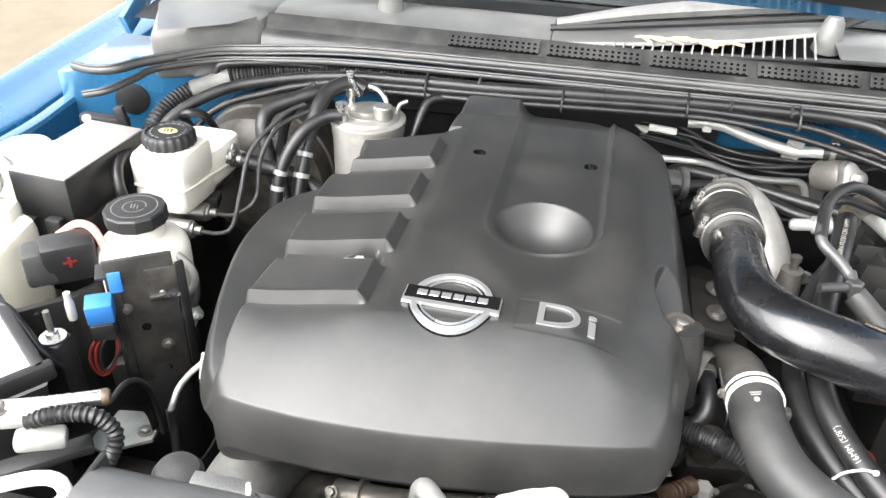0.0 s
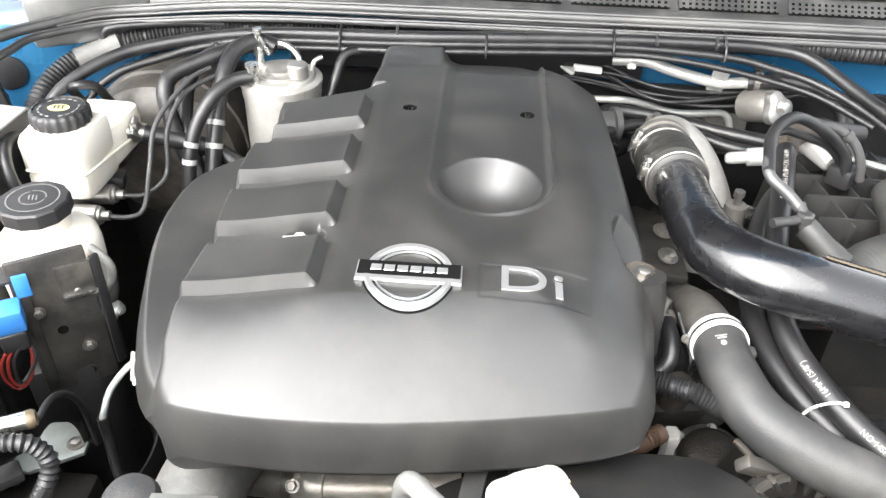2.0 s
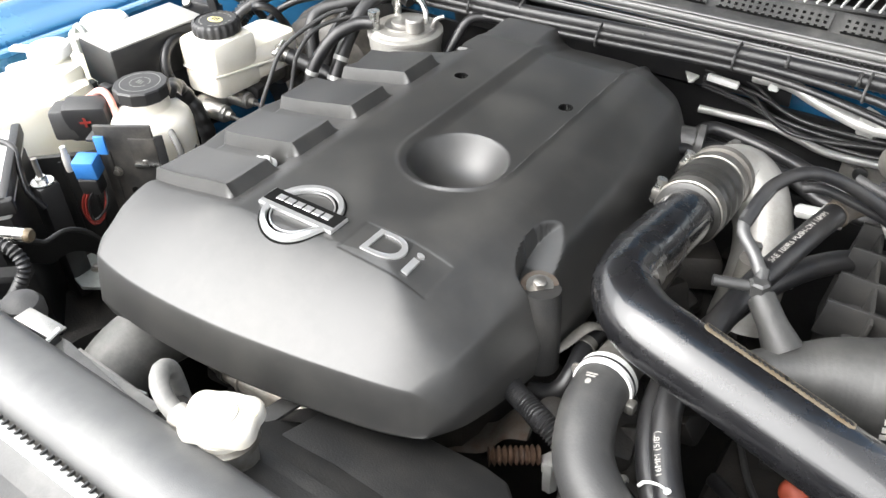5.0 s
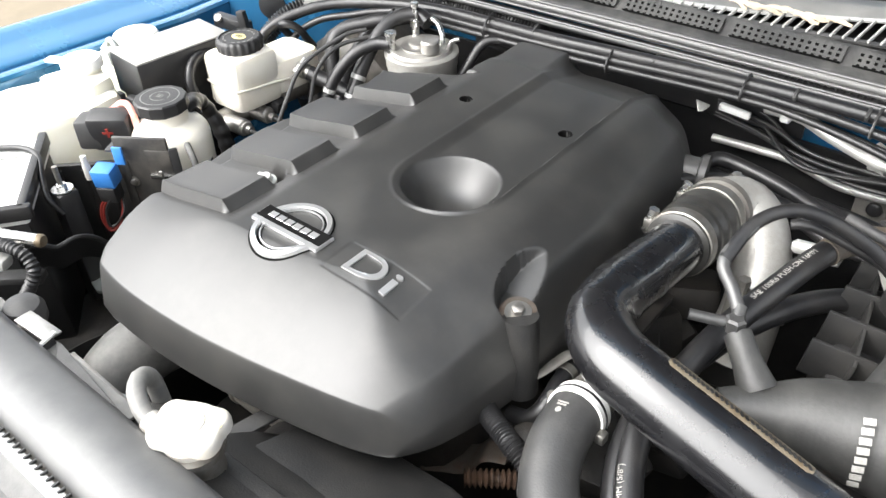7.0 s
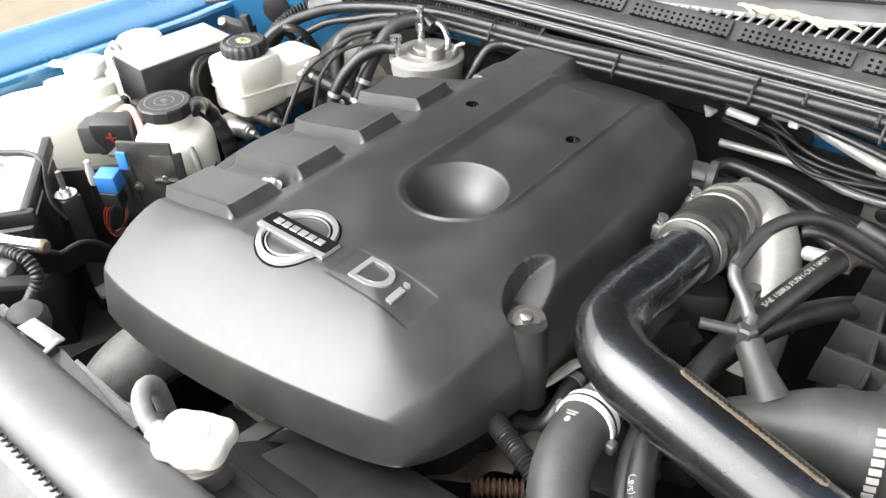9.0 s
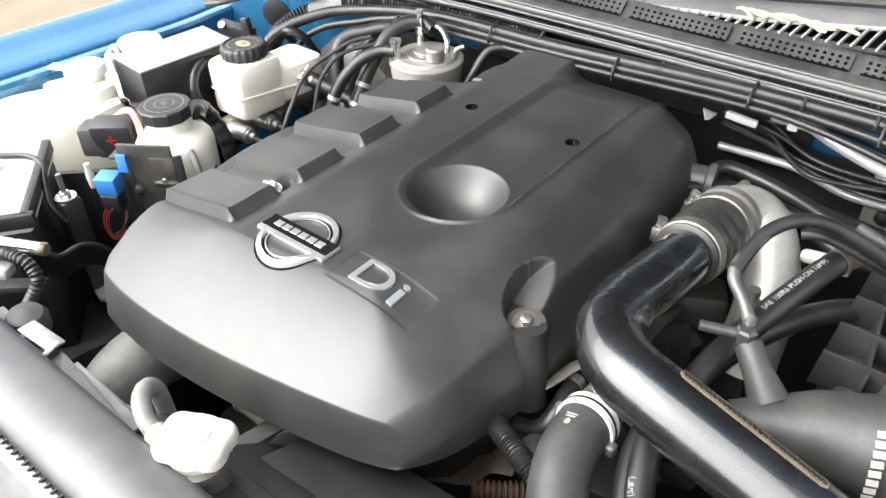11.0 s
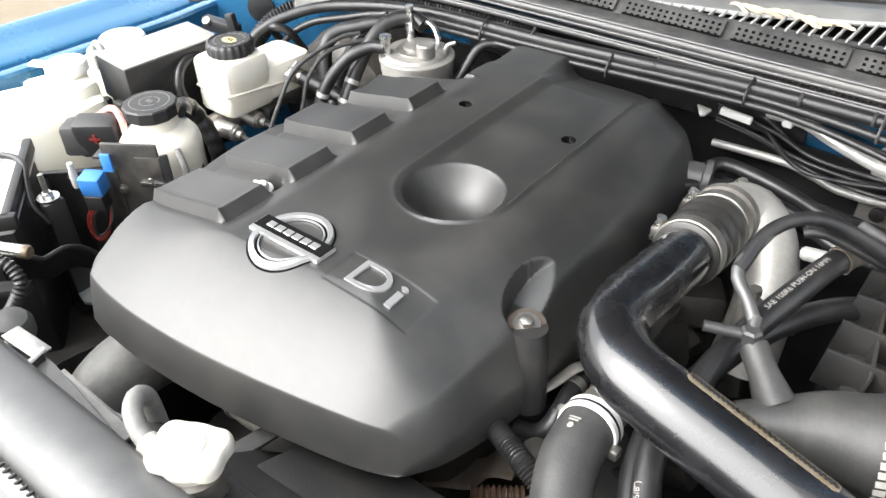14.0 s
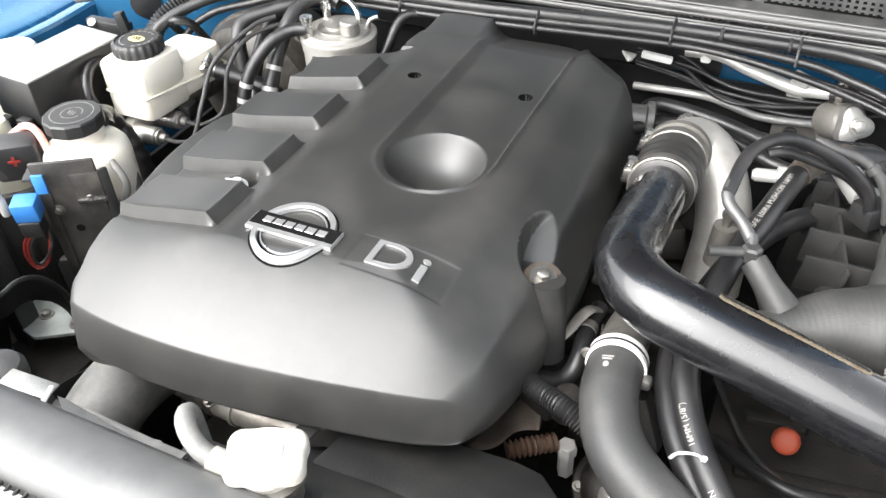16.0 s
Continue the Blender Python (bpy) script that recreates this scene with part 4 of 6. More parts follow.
n = 34
bm = bmesh.new()
rows = []
ca, cb = Vector((0.222, 0.656, 0.9795)), Vector((0.345, 0.644, 0.951))
for i in range(n + 1):
    c = ca.lerp(cb, i / n)
    wide = 13 if 0 < i < n else 8
    rows.append([bm.verts.new(off_pipe(c, 20 + wide * k, 0.0326 + (0.0012 if abs(k) < 1 else 0))) for k in (-1, -0.7, 0, 0.7, 1)])
for a, b in zip(rows, rows[1:]):
    for q in range(4):
        bm.faces.new((a[q], a[q + 1], b[q + 1], b[q]))
tag = part("edge_strip", bm, M_GOLD, pipe, "tarnished gold adhesive strip")
for i in range(1, 33):
    c = ca.lerp(cb, i / 33)
    d = off_pipe(c, 17, 0.0341)
    part("strip_mark", box(d, (0.0022, 0.0065, 0.0010), 0, (-21, 14, 25)), M_BLACK, tag)

# alloy elbow behind the coupling
elbow = thing("turbo_elbow", (0.20, 1.0, 0.80), "cast aluminium elbow on the turbocharger", "elbow")
part("casting", tube([(0.140, 0.968, 0.940), (0.144, 1.0, 0.935), (0.160, 1.02, 0.928), (0.183, 1.010, 0.912), (0.203, 0.985, 0.886), (0.213, 0.955, 0.850), (0.213, 0.93, 0.79)], [0.034, 0.035, 0.035, 0.033, 0.033, 0.035, 0.037], 30), M_ELBOW, elbow)
part("lug", box((0.140, 1.03, 0.945), (0.026, 0.034, 0.022), 0.006), M_CAST, elbow)
part("lug_bolt", hexbolt((0.139, 1.034, 0.955), (0, -0.1, 1), 0.0058, 0.007), M_STEEL, elbow)
part("rim", ring_band((0.1405, 0.985, 0.937), AX, 0.033, 0.012, 0.006), M_CAST, elbow)
part("ear", box((0.248, 0.90, 0.90), (0.03, 0.012, 0.016), 0.003, (0, 20, 15)), M_BRIGHT, elbow)

# ---------------------------------------------------------------- lower charge hose with white band
CHARGE = [(0.153, 0.80, 0.835), (0.155, 0.73, 0.878), (0.157, 0.674, 0.898), (0.161, 0.624, 0.895), (0.181, 0.580, 0.884), (0.227, 0.547, 0.872), (0.303, 0.514, 0.860), (0.42, 0.462, 0.848)]
charge = thing("charge_hose", (0.2, 0.6, 0.82), "thick dusty grey rubber hose with a white band", "hose")
part("steel_pipe", tube(CHARGE[:3], 0.0235, 24), M_CAST, charge, "dull alloy pipe end")
part("rubber", tube(CHARGE[2:], 0.0268, 30), material("worn_charge_rubber", (0.036, 0.036, 0.036), 0.5, other=(0.095, 0.092, 0.086), scale=14, amount=0.65, fine=420, bump=0.25), charge)
axis = (Vector(CHARGE[3]) - Vector(CHARGE[1])).normalized()
band = part("band", ring_band((0.1575, 0.664, 0.8975), axis, 0.0268, 0.017, 0.002), M_BAND, charge, "white painted clamp band")
part("band_groove", ring_band((0.1575, 0.6635, 0.8975), axis, 0.0283, 0.003, 0.001), M_RUBBER, band)
part("band_screw", box((0.188, 0.654, 0.894), (0.010, 0.012, 0.012), 0.003), M_STEEL, band)
bm = bmesh.new()
for i, (w, y) in enumerate(((0.011, 0.003), (0.009, 0.0))):
    box((0, y, 0), (w, 0.0015, 0.0003), 0, (0, 0, 0), bm)
bmesh.ops.create_circle(bm, cap_ends=True, segments=10, radius=0.0028, matrix=pose(0.0, -0.006, 0))
bm.transform(pose(0, 0, 0, 0, 0, 90))
part("print", wrap(bm, CHARGE[2:], 0.0271, 0.030, 75), M_PRINT, charge, "small white print")

# ---------------------------------------------------------------- two push-on hoses
HOSE_A = [(0.40, 1.02, 0.955), (0.318, 0.985, 0.975), (0.281, 0.945, 0.977), (0.252, 0.85, 0.968), (0.226, 0.755, 0.944), (0.219, 0.665, 0.918), (0.247, 0.595, 0.898), (0.297, 0.535, 0.880), (0.38, 0.465, 0.86)]
HOSE_B = [(0.36, 1.0, 0.90), (0.285, 0.93, 0.915), (0.237, 0.84, 0.918), (0.209, 0.75, 0.904), (0.203, 0.685, 0.895), (0.223, 0.62, 0.883), (0.268, 0.557, 0.865), (0.335, 0.485, 0.842)]


def printed_hose(pts, r, mat, label, text, start, angle, flip, size):
    h = thing("fuel_hose", pts[3], label, "hose", "printed hoses")
    part("hose", tube(pts, r, 18), mat, h)
    for t, s, a in zip(text, start, angle):
        part("print", wrap(letters(t, size, 0.0001), pts, r, s, a, flip), M_PRINT, h, "white printed lettering")
    return h


printed_hose(HOSE_A, 0.0125, M_RUBBER, "black rubber hose with white lettering, browned at one end", ["SAE 100R6 PUSH-ON 16MM", "16MM (5/8\")", "PUSH-ON"], [0.232, 0.502, 0.575], [85, 60, 60], -1, 0.0076)
solo("fuel_hose", tube(HOSE_B, 0.0125, 18), M_RUBBER, "plain black rubber hose running below the intake pipe", "hose", "printed hoses")
solo("hose_sleeve", tube([(0.318, 0.985, 0.975), (0.298, 0.968, 0.977), (0.281, 0.945, 0.977), (0.274, 0.925, 0.976)], 0.0138, 18), M_BROWNHOSE, "faded brown rubber sleeve on the hose", "sleeve")
tie = thing("cable_tie", (0.238, 0.597, 0.88), "white cable tie holding two hoses together", "cable tie")
part("loop", tube([(0.226, 0.591, 0.880), (0.230, 0.588, 0.892), (0.237, 0.584, 0.902), (0.245, 0.581, 0.908), (0.250, 0.579, 0.909)], 0.0018, 8, flat=0.6), M_BAND, tie)
part("head", box((0.252, 0.578, 0.9095), (0.005, 0.005, 0.0035), 0.001, (0, -30, -25)), M_BAND, tie)

# ---------------------------------------------------------------- silicone intake hose with two necks, air box
sil = thing("silicone_hose", (0.35, 0.75, 0.88), "large black silicone intake hose with two side necks", "hose")
SIL = [(0.262, 0.715, 0.93), (0.30, 0.735, 0.93), (0.35, 0.755, 0.932), (0.44, 0.77, 0.935), (0.62, 0.775, 0.94)]
part("body", tube(SIL, [0.018, 0.036, 0.05, 0.054, 0.056, 0.056], 48, ripple=(0.0056, 0.00009)), M_SILICONE, sil)
part("neck", tube([(0.251, 0.766, 0.974), (0.262, 0.757, 0.966), (0.285, 0.742, 0.945)], [0.0125, 0.013, 0.018], 20), M_SILICONE, sil)
part("neck", tube([(0.385, 0.870, 0.960), (0.382, 0.84, 0.956), (0.385, 0.79, 0.945)], [0.023, 0.023, 0.034], 24), M_SILICONE, sil)
bm = bmesh.new()
random.seed(3)
for i in range(8):
    box((0.0078 * (i - 3.5), 0, 0), (0.0055, 0.0095, 0.0004), 0.0, (0, 0, 8), bm)
bm.transform(pose(0, 0, 0, 0, 0, 90))
part("print", wrap(bm, SIL, 0.0545, 0.114, 29), M_PRINT, sil, "white maker's mark as plain blocks")

airbox = thing("air_box", (0.37, 0.92, 0.80), "black ribbed plastic air box lid", "air box")
part("lid", box((0.40, 0.93, 0.835), (0.20, 0.20, 0.12), 0.008, (0, 6, 8)), M_SHROUD, airbox)
for i in range(4):
    part("rib", box((0.325 + 0.04 * i, 0.93 + 0.006 * i, 0.909 - 0.004 * i), (0.004, 0.19, 0.044), 0.001, (0, 6, 8)), M_SHROUD, airbox)
for i in range(4):
    part("rib", box((0.39, 0.855 + 0.048 * i, 0.907), (0.19, 0.004, 0.044), 0.001, (0, 6, 8)), M_SHROUD, airbox)
part("body", box((0.48, 0.95, 0.72), (0.24, 0.24, 0.20), 0.01), M_SHROUD, airbox)
part("edge_strap", tube([(0.318, 0.985, 0.945), (0.36, 0.955, 0.955), (0.42, 0.90, 0.965), (0.47, 0.86, 0.97)], 0.004, 8), M_GREYMETAL, airbox, "grey metal strap")

# thin vacuum hose with a tee
tee = thing("vacuum_tee", (0.248, 0.762, 0.975), "grey plastic vacuum tee pushed into a hose neck", "fitting")
bm = lathe([(0.009, -0.006), (0.0095, 0.0), (0.0095, 0.006), (0.007, 0.008)], (0.247, 0.765, 0.984), (0, 0, 1), 6)
part("body", bm, M_COWL, tee)
part("branch", tube([(0.245, 0.765, 0.984), (0.228, 0.758, 0.985), (0.210, 0.751, 0.986)], 0.0052, 12), M_COWL, tee)
part("stem", tube([(0.247, 0.765, 0.984), (0.252, 0.763, 0.970)], 0.007, 12), M_COWL, tee)
part("barb", tube([(0.247, 0.766, 0.984), (0.244, 0.78, 0.993)], 0.006, 12), M_COWL, tee)
vac = thing("vacuum_hose", (0.26, 0.85, 0.98), "thin black vacuum hose in a high loop with a grey sleeve", "hose")
VAC = [(0.245, 0.776, 0.989), (0.232, 0.788, 1.000), (0.213, 0.806, 1.014), (0.222, 0.848, 1.036), (0.252, 0.879, 1.043), (0.302, 0.908, 1.014), (0.341, 0.921, 0.978), (0.35, 0.92, 0.95)]
part("hose", tube(VAC[2:], 0.0066, 14), M_RUBBER, vac)
part("sleeve", tube(VAC[:4], 0.0060, 14), M_SEAL, vac, "grey plastic sleeve")

solo("vacuum_line", tube([(0.240, 0.90, 1.010), (0.257, 0.905, 1.013), (0.293, 0.915, 1.000), (0.323, 0.925, 0.984), (0.346, 0.93, 0.959), (0.356, 0.93, 0.934)], 0.0052, 14), M_RUBBER, "second thin black hose under the high loop", "hose", "looped hoses")
solo("vacuum_line", tube([(0.28, 0.935, 1.016), (0.304, 0.93, 1.012), (0.329, 0.93, 1.006), (0.349, 0.925, 0.992), (0.362, 0.92, 0.970), (0.368, 0.918, 0.945)], 0.0055, 14), M_RUBBER_GREY, "short dusty hose beside the high loop", "hose", "looped hoses")
solo("hose_clip", ring_band((0.340, 0.9275, 0.999), (1, -0.25, -0.7), 0.0056, 0.008, 0.0018), M_COWL, "pale grey clip on the short hose", "clip")
# silver sender with bolted plate, plugs and small pipes on the right
sender = thing("pump_motor", (0.33, 1.14, 0.88), "round metal pump with a bright bolted plate", "pump")
part("can", lathe([(0.020, -0.03), (0.024, -0.026), (0.024, 0.02), (0.020, 0.026)], (0.322, 1.185, 0.905), (0.45, -0.8, 0.4), 28), M_CAST, sender)
bm = lathe([(0.022, 0), (0.023, 0.003), (0.021, 0.011), (0.013, 0.014), (0.0, 0.0142)], (0, 0, 0), (0, 0, 1), 48)
for v in bm.verts:
    k = 1 + 0.20 * math.cos(3 * math.atan2(v.co.y, v.co.x) + 0.6)
    v.co.x *= k
    v.co.y *= k
bm.transform(Matrix.Translation((0.333, 1.162, 0.9145)) @ Vector((0.45, -0.8, 0.4)).to_track_quat("Z", "Y").to_matrix().to_4x4())
part("plate", bm, M_ALU, sender, "lobed bright alloy plate")
part("bolt", hexbolt((0.340, 1.150, 0.921), (0.45, -0.8, 0.4), 0.0085, 0.010, 1.25), M_ALU, sender)
sender.location += Vector((-0.008, -0.028, 0.018))
valve = thing("boost_valve", (0.29, 1.04, 0.92), "bright alloy solenoid valve with black plug", "valve")
part("barrel", lathe([(0.010, -0.03), (0.014, -0.028), (0.014, 0.02), (0.011, 0.024)], (0.332, 0.965, 0.955), (0.46, -0.88, -0.1), 20), M_WHITEALU, valve)
part("plug", box((0.352, 0.930, 0.945), (0.03, 0.03, 0.026), 0.004, (0, 0, 45)), M_BLACK, valve)
part("nipple", lathe([(0.005, 0), (0.008, 0.004), (0.008, 0.026), (0.012, 0.028), (0.012, 0.05), (0.006, 0.052)], (0.228, 0.99, 0.925), (1, 0.05, 0.1), 16), M_WHITEALU, valve)
for i in range(3):
    solo("wire", tube([(0.30 + 0.008 * i, 1.03, 0.962), (0.325 + 0.010 * i, 1.01, 0.972 + 0.002 * i), (0.35 + 0.010 * i, 0.985, 0.968), (0.368 + 0.010 * i, 0.955, 0.945)], 0.0042, 8), M_RUBBER, "thin dark sheathed wire over the valve", "wire", "wires by the pump")

# ---------------------------------------------------------------- pipes along the bulkhead
def run(name, pts, r, mat, label, category, group="", **k):
    return solo(name, tube(pts, r, 14, **k), mat, label, category, group)


def along(dy, dz, left, right):
    mid = [(-0.42, 1.140 + dy, 0.993 + dz), (-0.2, 1.139 + dy, 1.000 + dz), (-0.093, 1.143 + dy, 1.003 + dz), (0.085, 1.162 + dy, 1.002 + dz), (0.24, 1.165 + dy, 1.002 + dz), (0.31, 1.163 + dy, 1.000 + dz), (0.36, 1.145 + dy, 0.996 + dz)]
    return left + mid + right


run("coolant_pipe", along(0.004, 0.006, [(-0.69, 0.98, 0.88), (-0.68, 1.02, 0.94), (-0.63, 1.075, 0.972), (-0.56, 1.115, 0.986)], [(0.41, 1.095, 0.982), (0.46, 1.02, 0.965), (0.52, 0.93, 0.94)]), 0.0088, M_RUBBER, "long black coolant hose clipped along the bulkhead", "hose", "bulkhead hoses")
run("coolant_pipe", along(-0.005, -0.0008, [(-0.66, 1.02, 0.86), (-0.645, 1.045, 0.925), (-0.61, 1.075, 0.957), (-0.55, 1.105, 0.972), (-0.50, 1.122, 0.983)], [])[:-3] + [(0.24, 1.152, 0.997), (0.31, 1.140, 0.988), (0.37, 1.115, 0.978), (0.43, 1.06, 0.96), (0.50, 0.95, 0.93)], 0.0056, M_RUBBER, "long black coolant hose clipped along the bulkhead", "hose", "bulkhead hoses")
run("coolant_pipe", along(-0.012, -0.0085, [(-0.50, 1.107, 0.972)], [])[:-3] + [(0.16, 1.148, 0.992), (0.24, 1.138, 0.985), (0.31, 1.125, 0.975), (0.37, 1.10, 0.966), (0.43, 1.05, 0.95)], 0.0046, M_RUBBER, "slim black pipe under the bulkhead hoses", "hose", "bulkhead hoses")
run("coolant_pipe", along(-0.003, -0.0125, [(-0.50, 1.12, 0.97)], [])[:-3] + [(0.17, 1.165, 0.984), (0.26, 1.165, 0.972), (0.34, 1.15, 0.962), (0.43, 1.10, 0.95)], 0.003, M_RUBBER, "thin black pipe under the bulkhead hoses", "hose", "bulkhead hoses")
for x in (-0.30, -0.093, 0.087, 0.243):
    c = Vector((x, 1.143 + 0.02 * (x > 0), 0.996 + 0.004 * (x > 0)))
    bm = tube([c + Vector((0, 0.016, 0.006)), c + Vector((0, 0.006, 0.0205)), c + Vector((0, -0.010, 0.014)), c + Vector((0, -0.018, 0.004)), c + Vector((0, -0.019, -0.006)), c + Vector((0, -0.006, -0.012))], 0.0017, 8)
    solo("pipe_clip", bm, M_BLACK if x < 0.2 else M_COWL, "plastic tie round the bulkhead hoses", "clip", "bulkhead hose ties")
for x in (-0.22, -0.035, 0.148, 0.232):
    bm = box((x, 1.1445 + 0.0175 * (x > 0) + 0.008 * (-0.1 < x < 0), 1.0125), (0.004, 0.016, 0.009), 0.001, (30, 0, 0))
    solo("marker_clip", bm, M_COWL, "small pale grey clip on the bulkhead hose", "clip", "pale clips")
# corrugated looms
run("wiring_loom", [(-0.735, 1.03, 0.86), (-0.732, 1.06, 0.905), (-0.715, 1.095, 0.935), (-0.68, 1.135, 0.955), (-0.62, 1.165, 0.968), (-0.53, 1.195, 0.98), (-0.40, 1.205, 0.985), (-0.25, 1.21, 0.985)], 0.0150, M_BLACK, "thick black corrugated wiring loom along the bulkhead", "wiring loom", "looms", ripple=(0.0060, 0.0016))
run("wiring_loom", [(0.00, 1.203, 0.992), (0.08, 1.200, 0.998), (0.3, 1.200, 0.999), (0.45, 1.198, 0.995), (0.60, 1.19, 0.99)], 0.014, M_BLACK, "thick black corrugated wiring loom along the bulkhead", "wiring loom", "looms", ripple=(0.008, 0.002))
# the tape's shiny highlight is put into its pale colour
run("loom_tape", [(-0.69, 1.127, 0.951), (-0.655, 1.148, 0.961), (-0.635, 1.158, 0.966)], 0.0168, M_DUSTY, "tape wrapped round the loom, its highlight put in as pale grey", "tape")
run("heater_hose", [(-0.655, 1.15, 0.965), (-0.652, 1.15, 0.985), (-0.635, 1.155, 0.993), (-0.56, 1.175, 0.995), (-0.48, 1.195, 0.99)], 0.0055, M_RUBBER, "thin black hose bent along the bulkhead", "hose")

# alloy air-conditioning pipe with rubber hose
ac = thing("air_conditioning_pipe", (0.25, 1.16, 0.93), "bright aluminium pipe clamped to a black hose", "pipe")
part("pipe", tube([(0.10, 1.222, 0.955), (0.148, 1.218, 0.957), (0.19, 1.208, 0.948), (0.252, 1.192, 0.940), (0.275, 1.187, 0.943), (0.305, 1.181, 0.948)], 0.0085, 16), M_WHITEALU, ac)
part("hose", tube([(0.296, 1.182, 0.947), (0.351, 1.168, 0.956), (0.388, 1.152, 0.954), (0.415, 1.132, 0.941), (0.424, 1.118, 0.919), (0.42, 1.10, 0.88)], 0.0125, 18), M_RUBBER, ac)
clamp(ac, (0.306, 1.179, 0.949), (1, -0.1, 0.02), 0.0126, (0, -0.3, 1), 0.008)
part("bracket", box((0.256, 1.194, 0.943), (0.024, 0.012, 0.044), 0.002, (20, 10, -20)), M_WHITEALU, ac, "bright metal bracket")
part("clip", box((0.129, 1.221, 0.953), (0.014, 0.018, 0.018), 0.003), M_BAND, ac)
solo("plug_connector", box((0.063, 1.212, 0.942), (0.044, 0.009, 0.010), 0.002, (0, 4, 0)), M_BAND, "white plastic wire connector on the bulkhead", "connector")
run("brake_pipe", [(0.03, 1.242, 0.876), (0.10, 1.240, 0.880), (0.140, 1.240, 0.880), (0.172, 1.240, 0.873), (0.209, 1.240, 0.864), (0.25, 1.240, 0.864), (0.285, 1.240, 0.867), (0.297, 1.238, 0.862), (0.304, 1.235, 0.845), (0.305, 1.233, 0.82)], 0.0058, M_WHITEALU, "slim bright metal pipe behind the engine", "pipe")
solo("corner_bracket", prism([(0.018, 1.182), (0.040, 1.178), (0.038, 1.160), (0.033, 1.156)], 0.955, 0.959, 0.001), M_WHITEALU, "small bright three-cornered bracket behind the cover", "bracket")
random.seed(8)
for i in range(6):
    j = [random.uniform(-0.012, 0.012) for _ in range(6)]
    run("thin_pipe", [(0.03, 1.235, 0.940 - 0.005 * i), (0.10 + j[0], 1.225 + j[1], 0.938 - 0.006 * i), (0.18 + j[2], 1.19 + 2 * j[3], 0.932 - 0.004 * i + j[4]), (0.29, 1.20 + j[5], 0.925 - 0.004 * i), (0.42, 1.22, 0.92 + j[1])], 0.0028, M_BLACK, "thin dark pipe behind the engine", "pipe", "thin pipes")
run("heater_hose", [(0.02, 1.11, 0.90), (0.12, 1.09, 0.905), (0.20, 1.085, 0.90), (0.30, 1.09, 0.89), (0.42, 1.08, 0.87)], 0.014, M_RUBBER, "thick black heater hose behind the elbow", "hose")
run("heater_hose", [(0.06, 1.02, 0.93), (0.12, 1.07, 0.925), (0.19, 1.065, 0.92), (0.27, 1.03, 0.915), (0.40, 1.04, 0.91)], 0.0085, M_RUBBER, "black hose crossing behind the elbow", "hose")
run("heater_hose", [(0.088, 1.04, 0.90), (0.075, 1.085, 0.916), (0.085, 1.115, 0.922), (0.129, 1.118, 0.919), (0.184, 1.104, 0.917), (0.24, 1.078, 0.917), (0.32, 1.05, 0.915), (0.42, 1.03, 0.90)], 0.0095, M_RUBBER, "black heater hose leaving the back of the engine", "hose")
run("heater_hose", [(0.05, 1.02, 0.89), (0.15, 1.12, 0.885), (0.30, 1.14, 0.87), (0.5, 1.12, 0.85)], 0.018, M_RUBBER, "thick black heater hose behind the elbow", "hose")
solo("mounting_plate", box((0.285, 1.252, 0.825), (0.10, 0.006, 0.075), 0.002), M_CAST, "grey metal plate with dark bolts on the bulkhead", "plate")
for bx, bz in ((0.262, 0.842), (0.262, 0.812), (0.30, 0.83)):
    solo("plate_bolt", lathe([(0.010, 0), (0.010, 0.004), (0.006, 0.006)], (bx, 1.249, bz), (0, -1, 0), 20), M_BLACK, "black bolt in the bulkhead plate", "bolt", "plate bolts")

# ---------------------------------------------------------------- fuel filter
filt = thing("fuel_filter", (-0.372, 1.066, 0.80), "grey metal fuel filter can with hose fittings on top", "fuel filter")
part("can", lathe([(0.049, -0.02), (0.053, 0.006), (0.053, 0.128), (0.0545, 0.129), (0.0545, 0.143), (0.0565, 0.144), (0.0565, 0.149), (0.054, 0.151), (0.048, 0.1515), (0.046, 0.156), (0.0, 0.157)], (-0.372, 1.066, 0.80), (0, 0, 1), 40), M_ELBOW, filt)
part("filter_head", lathe([(0.03, 0), (0.03, 0.003), (0.02, 0.005), (0.02, 0.008), (0.016, 0.010)], (-0.372, 1.066, 0.956), (0, 0, 1), 24), M_ALU, filt)
part("sensor", lathe([(0.014, 0), (0.014, 0.016), (0.012, 0.018), (0.0, 0.0182)], (-0.345, 1.055, 0.958), (0, 0, 1), 16), M_ALU, filt)
part("bleed_screw", lathe([(0.006, 0), (0.006, 0.02), (0.008, 0.021), (0.008, 0.03), (0.004, 0.031), (0.004, 0.05), (0.006, 0.052), (0.006, 0.058)], (-0.407, 1.094, 0.949), (0, 0, 1), 12), M_BRIGHT, filt)
part("inlet", lathe([(0.007, 0), (0.007, 0.03), (0.009, 0.031), (0.009, 0.036)], (-0.40, 1.03, 0.948), (0, 0, 1), 12), M_BRIGHT, filt)
part("outlet", tube([(-0.350, 1.088, 0.955), (-0.352, 1.092, 0.970), (-0.368, 1.10, 0.982), (-0.39, 1.104, 0.985)], 0.0042, 12), M_BRIGHT, filt)
part("handle", tube([(-0.332, 1.08, 0.955), (-0.328, 1.084, 0.968), (-0.318, 1.09, 0.972)], 0.0032, 10), M_ALU, filt)
part("lever", box((-0.396, 1.085, 0.986), (0.004, 0.03, 0.008), 0.002, (30, 0, 40)), M_BRIGHT, filt)
filt.location += Vector((0.0, 0.0, 0.020))
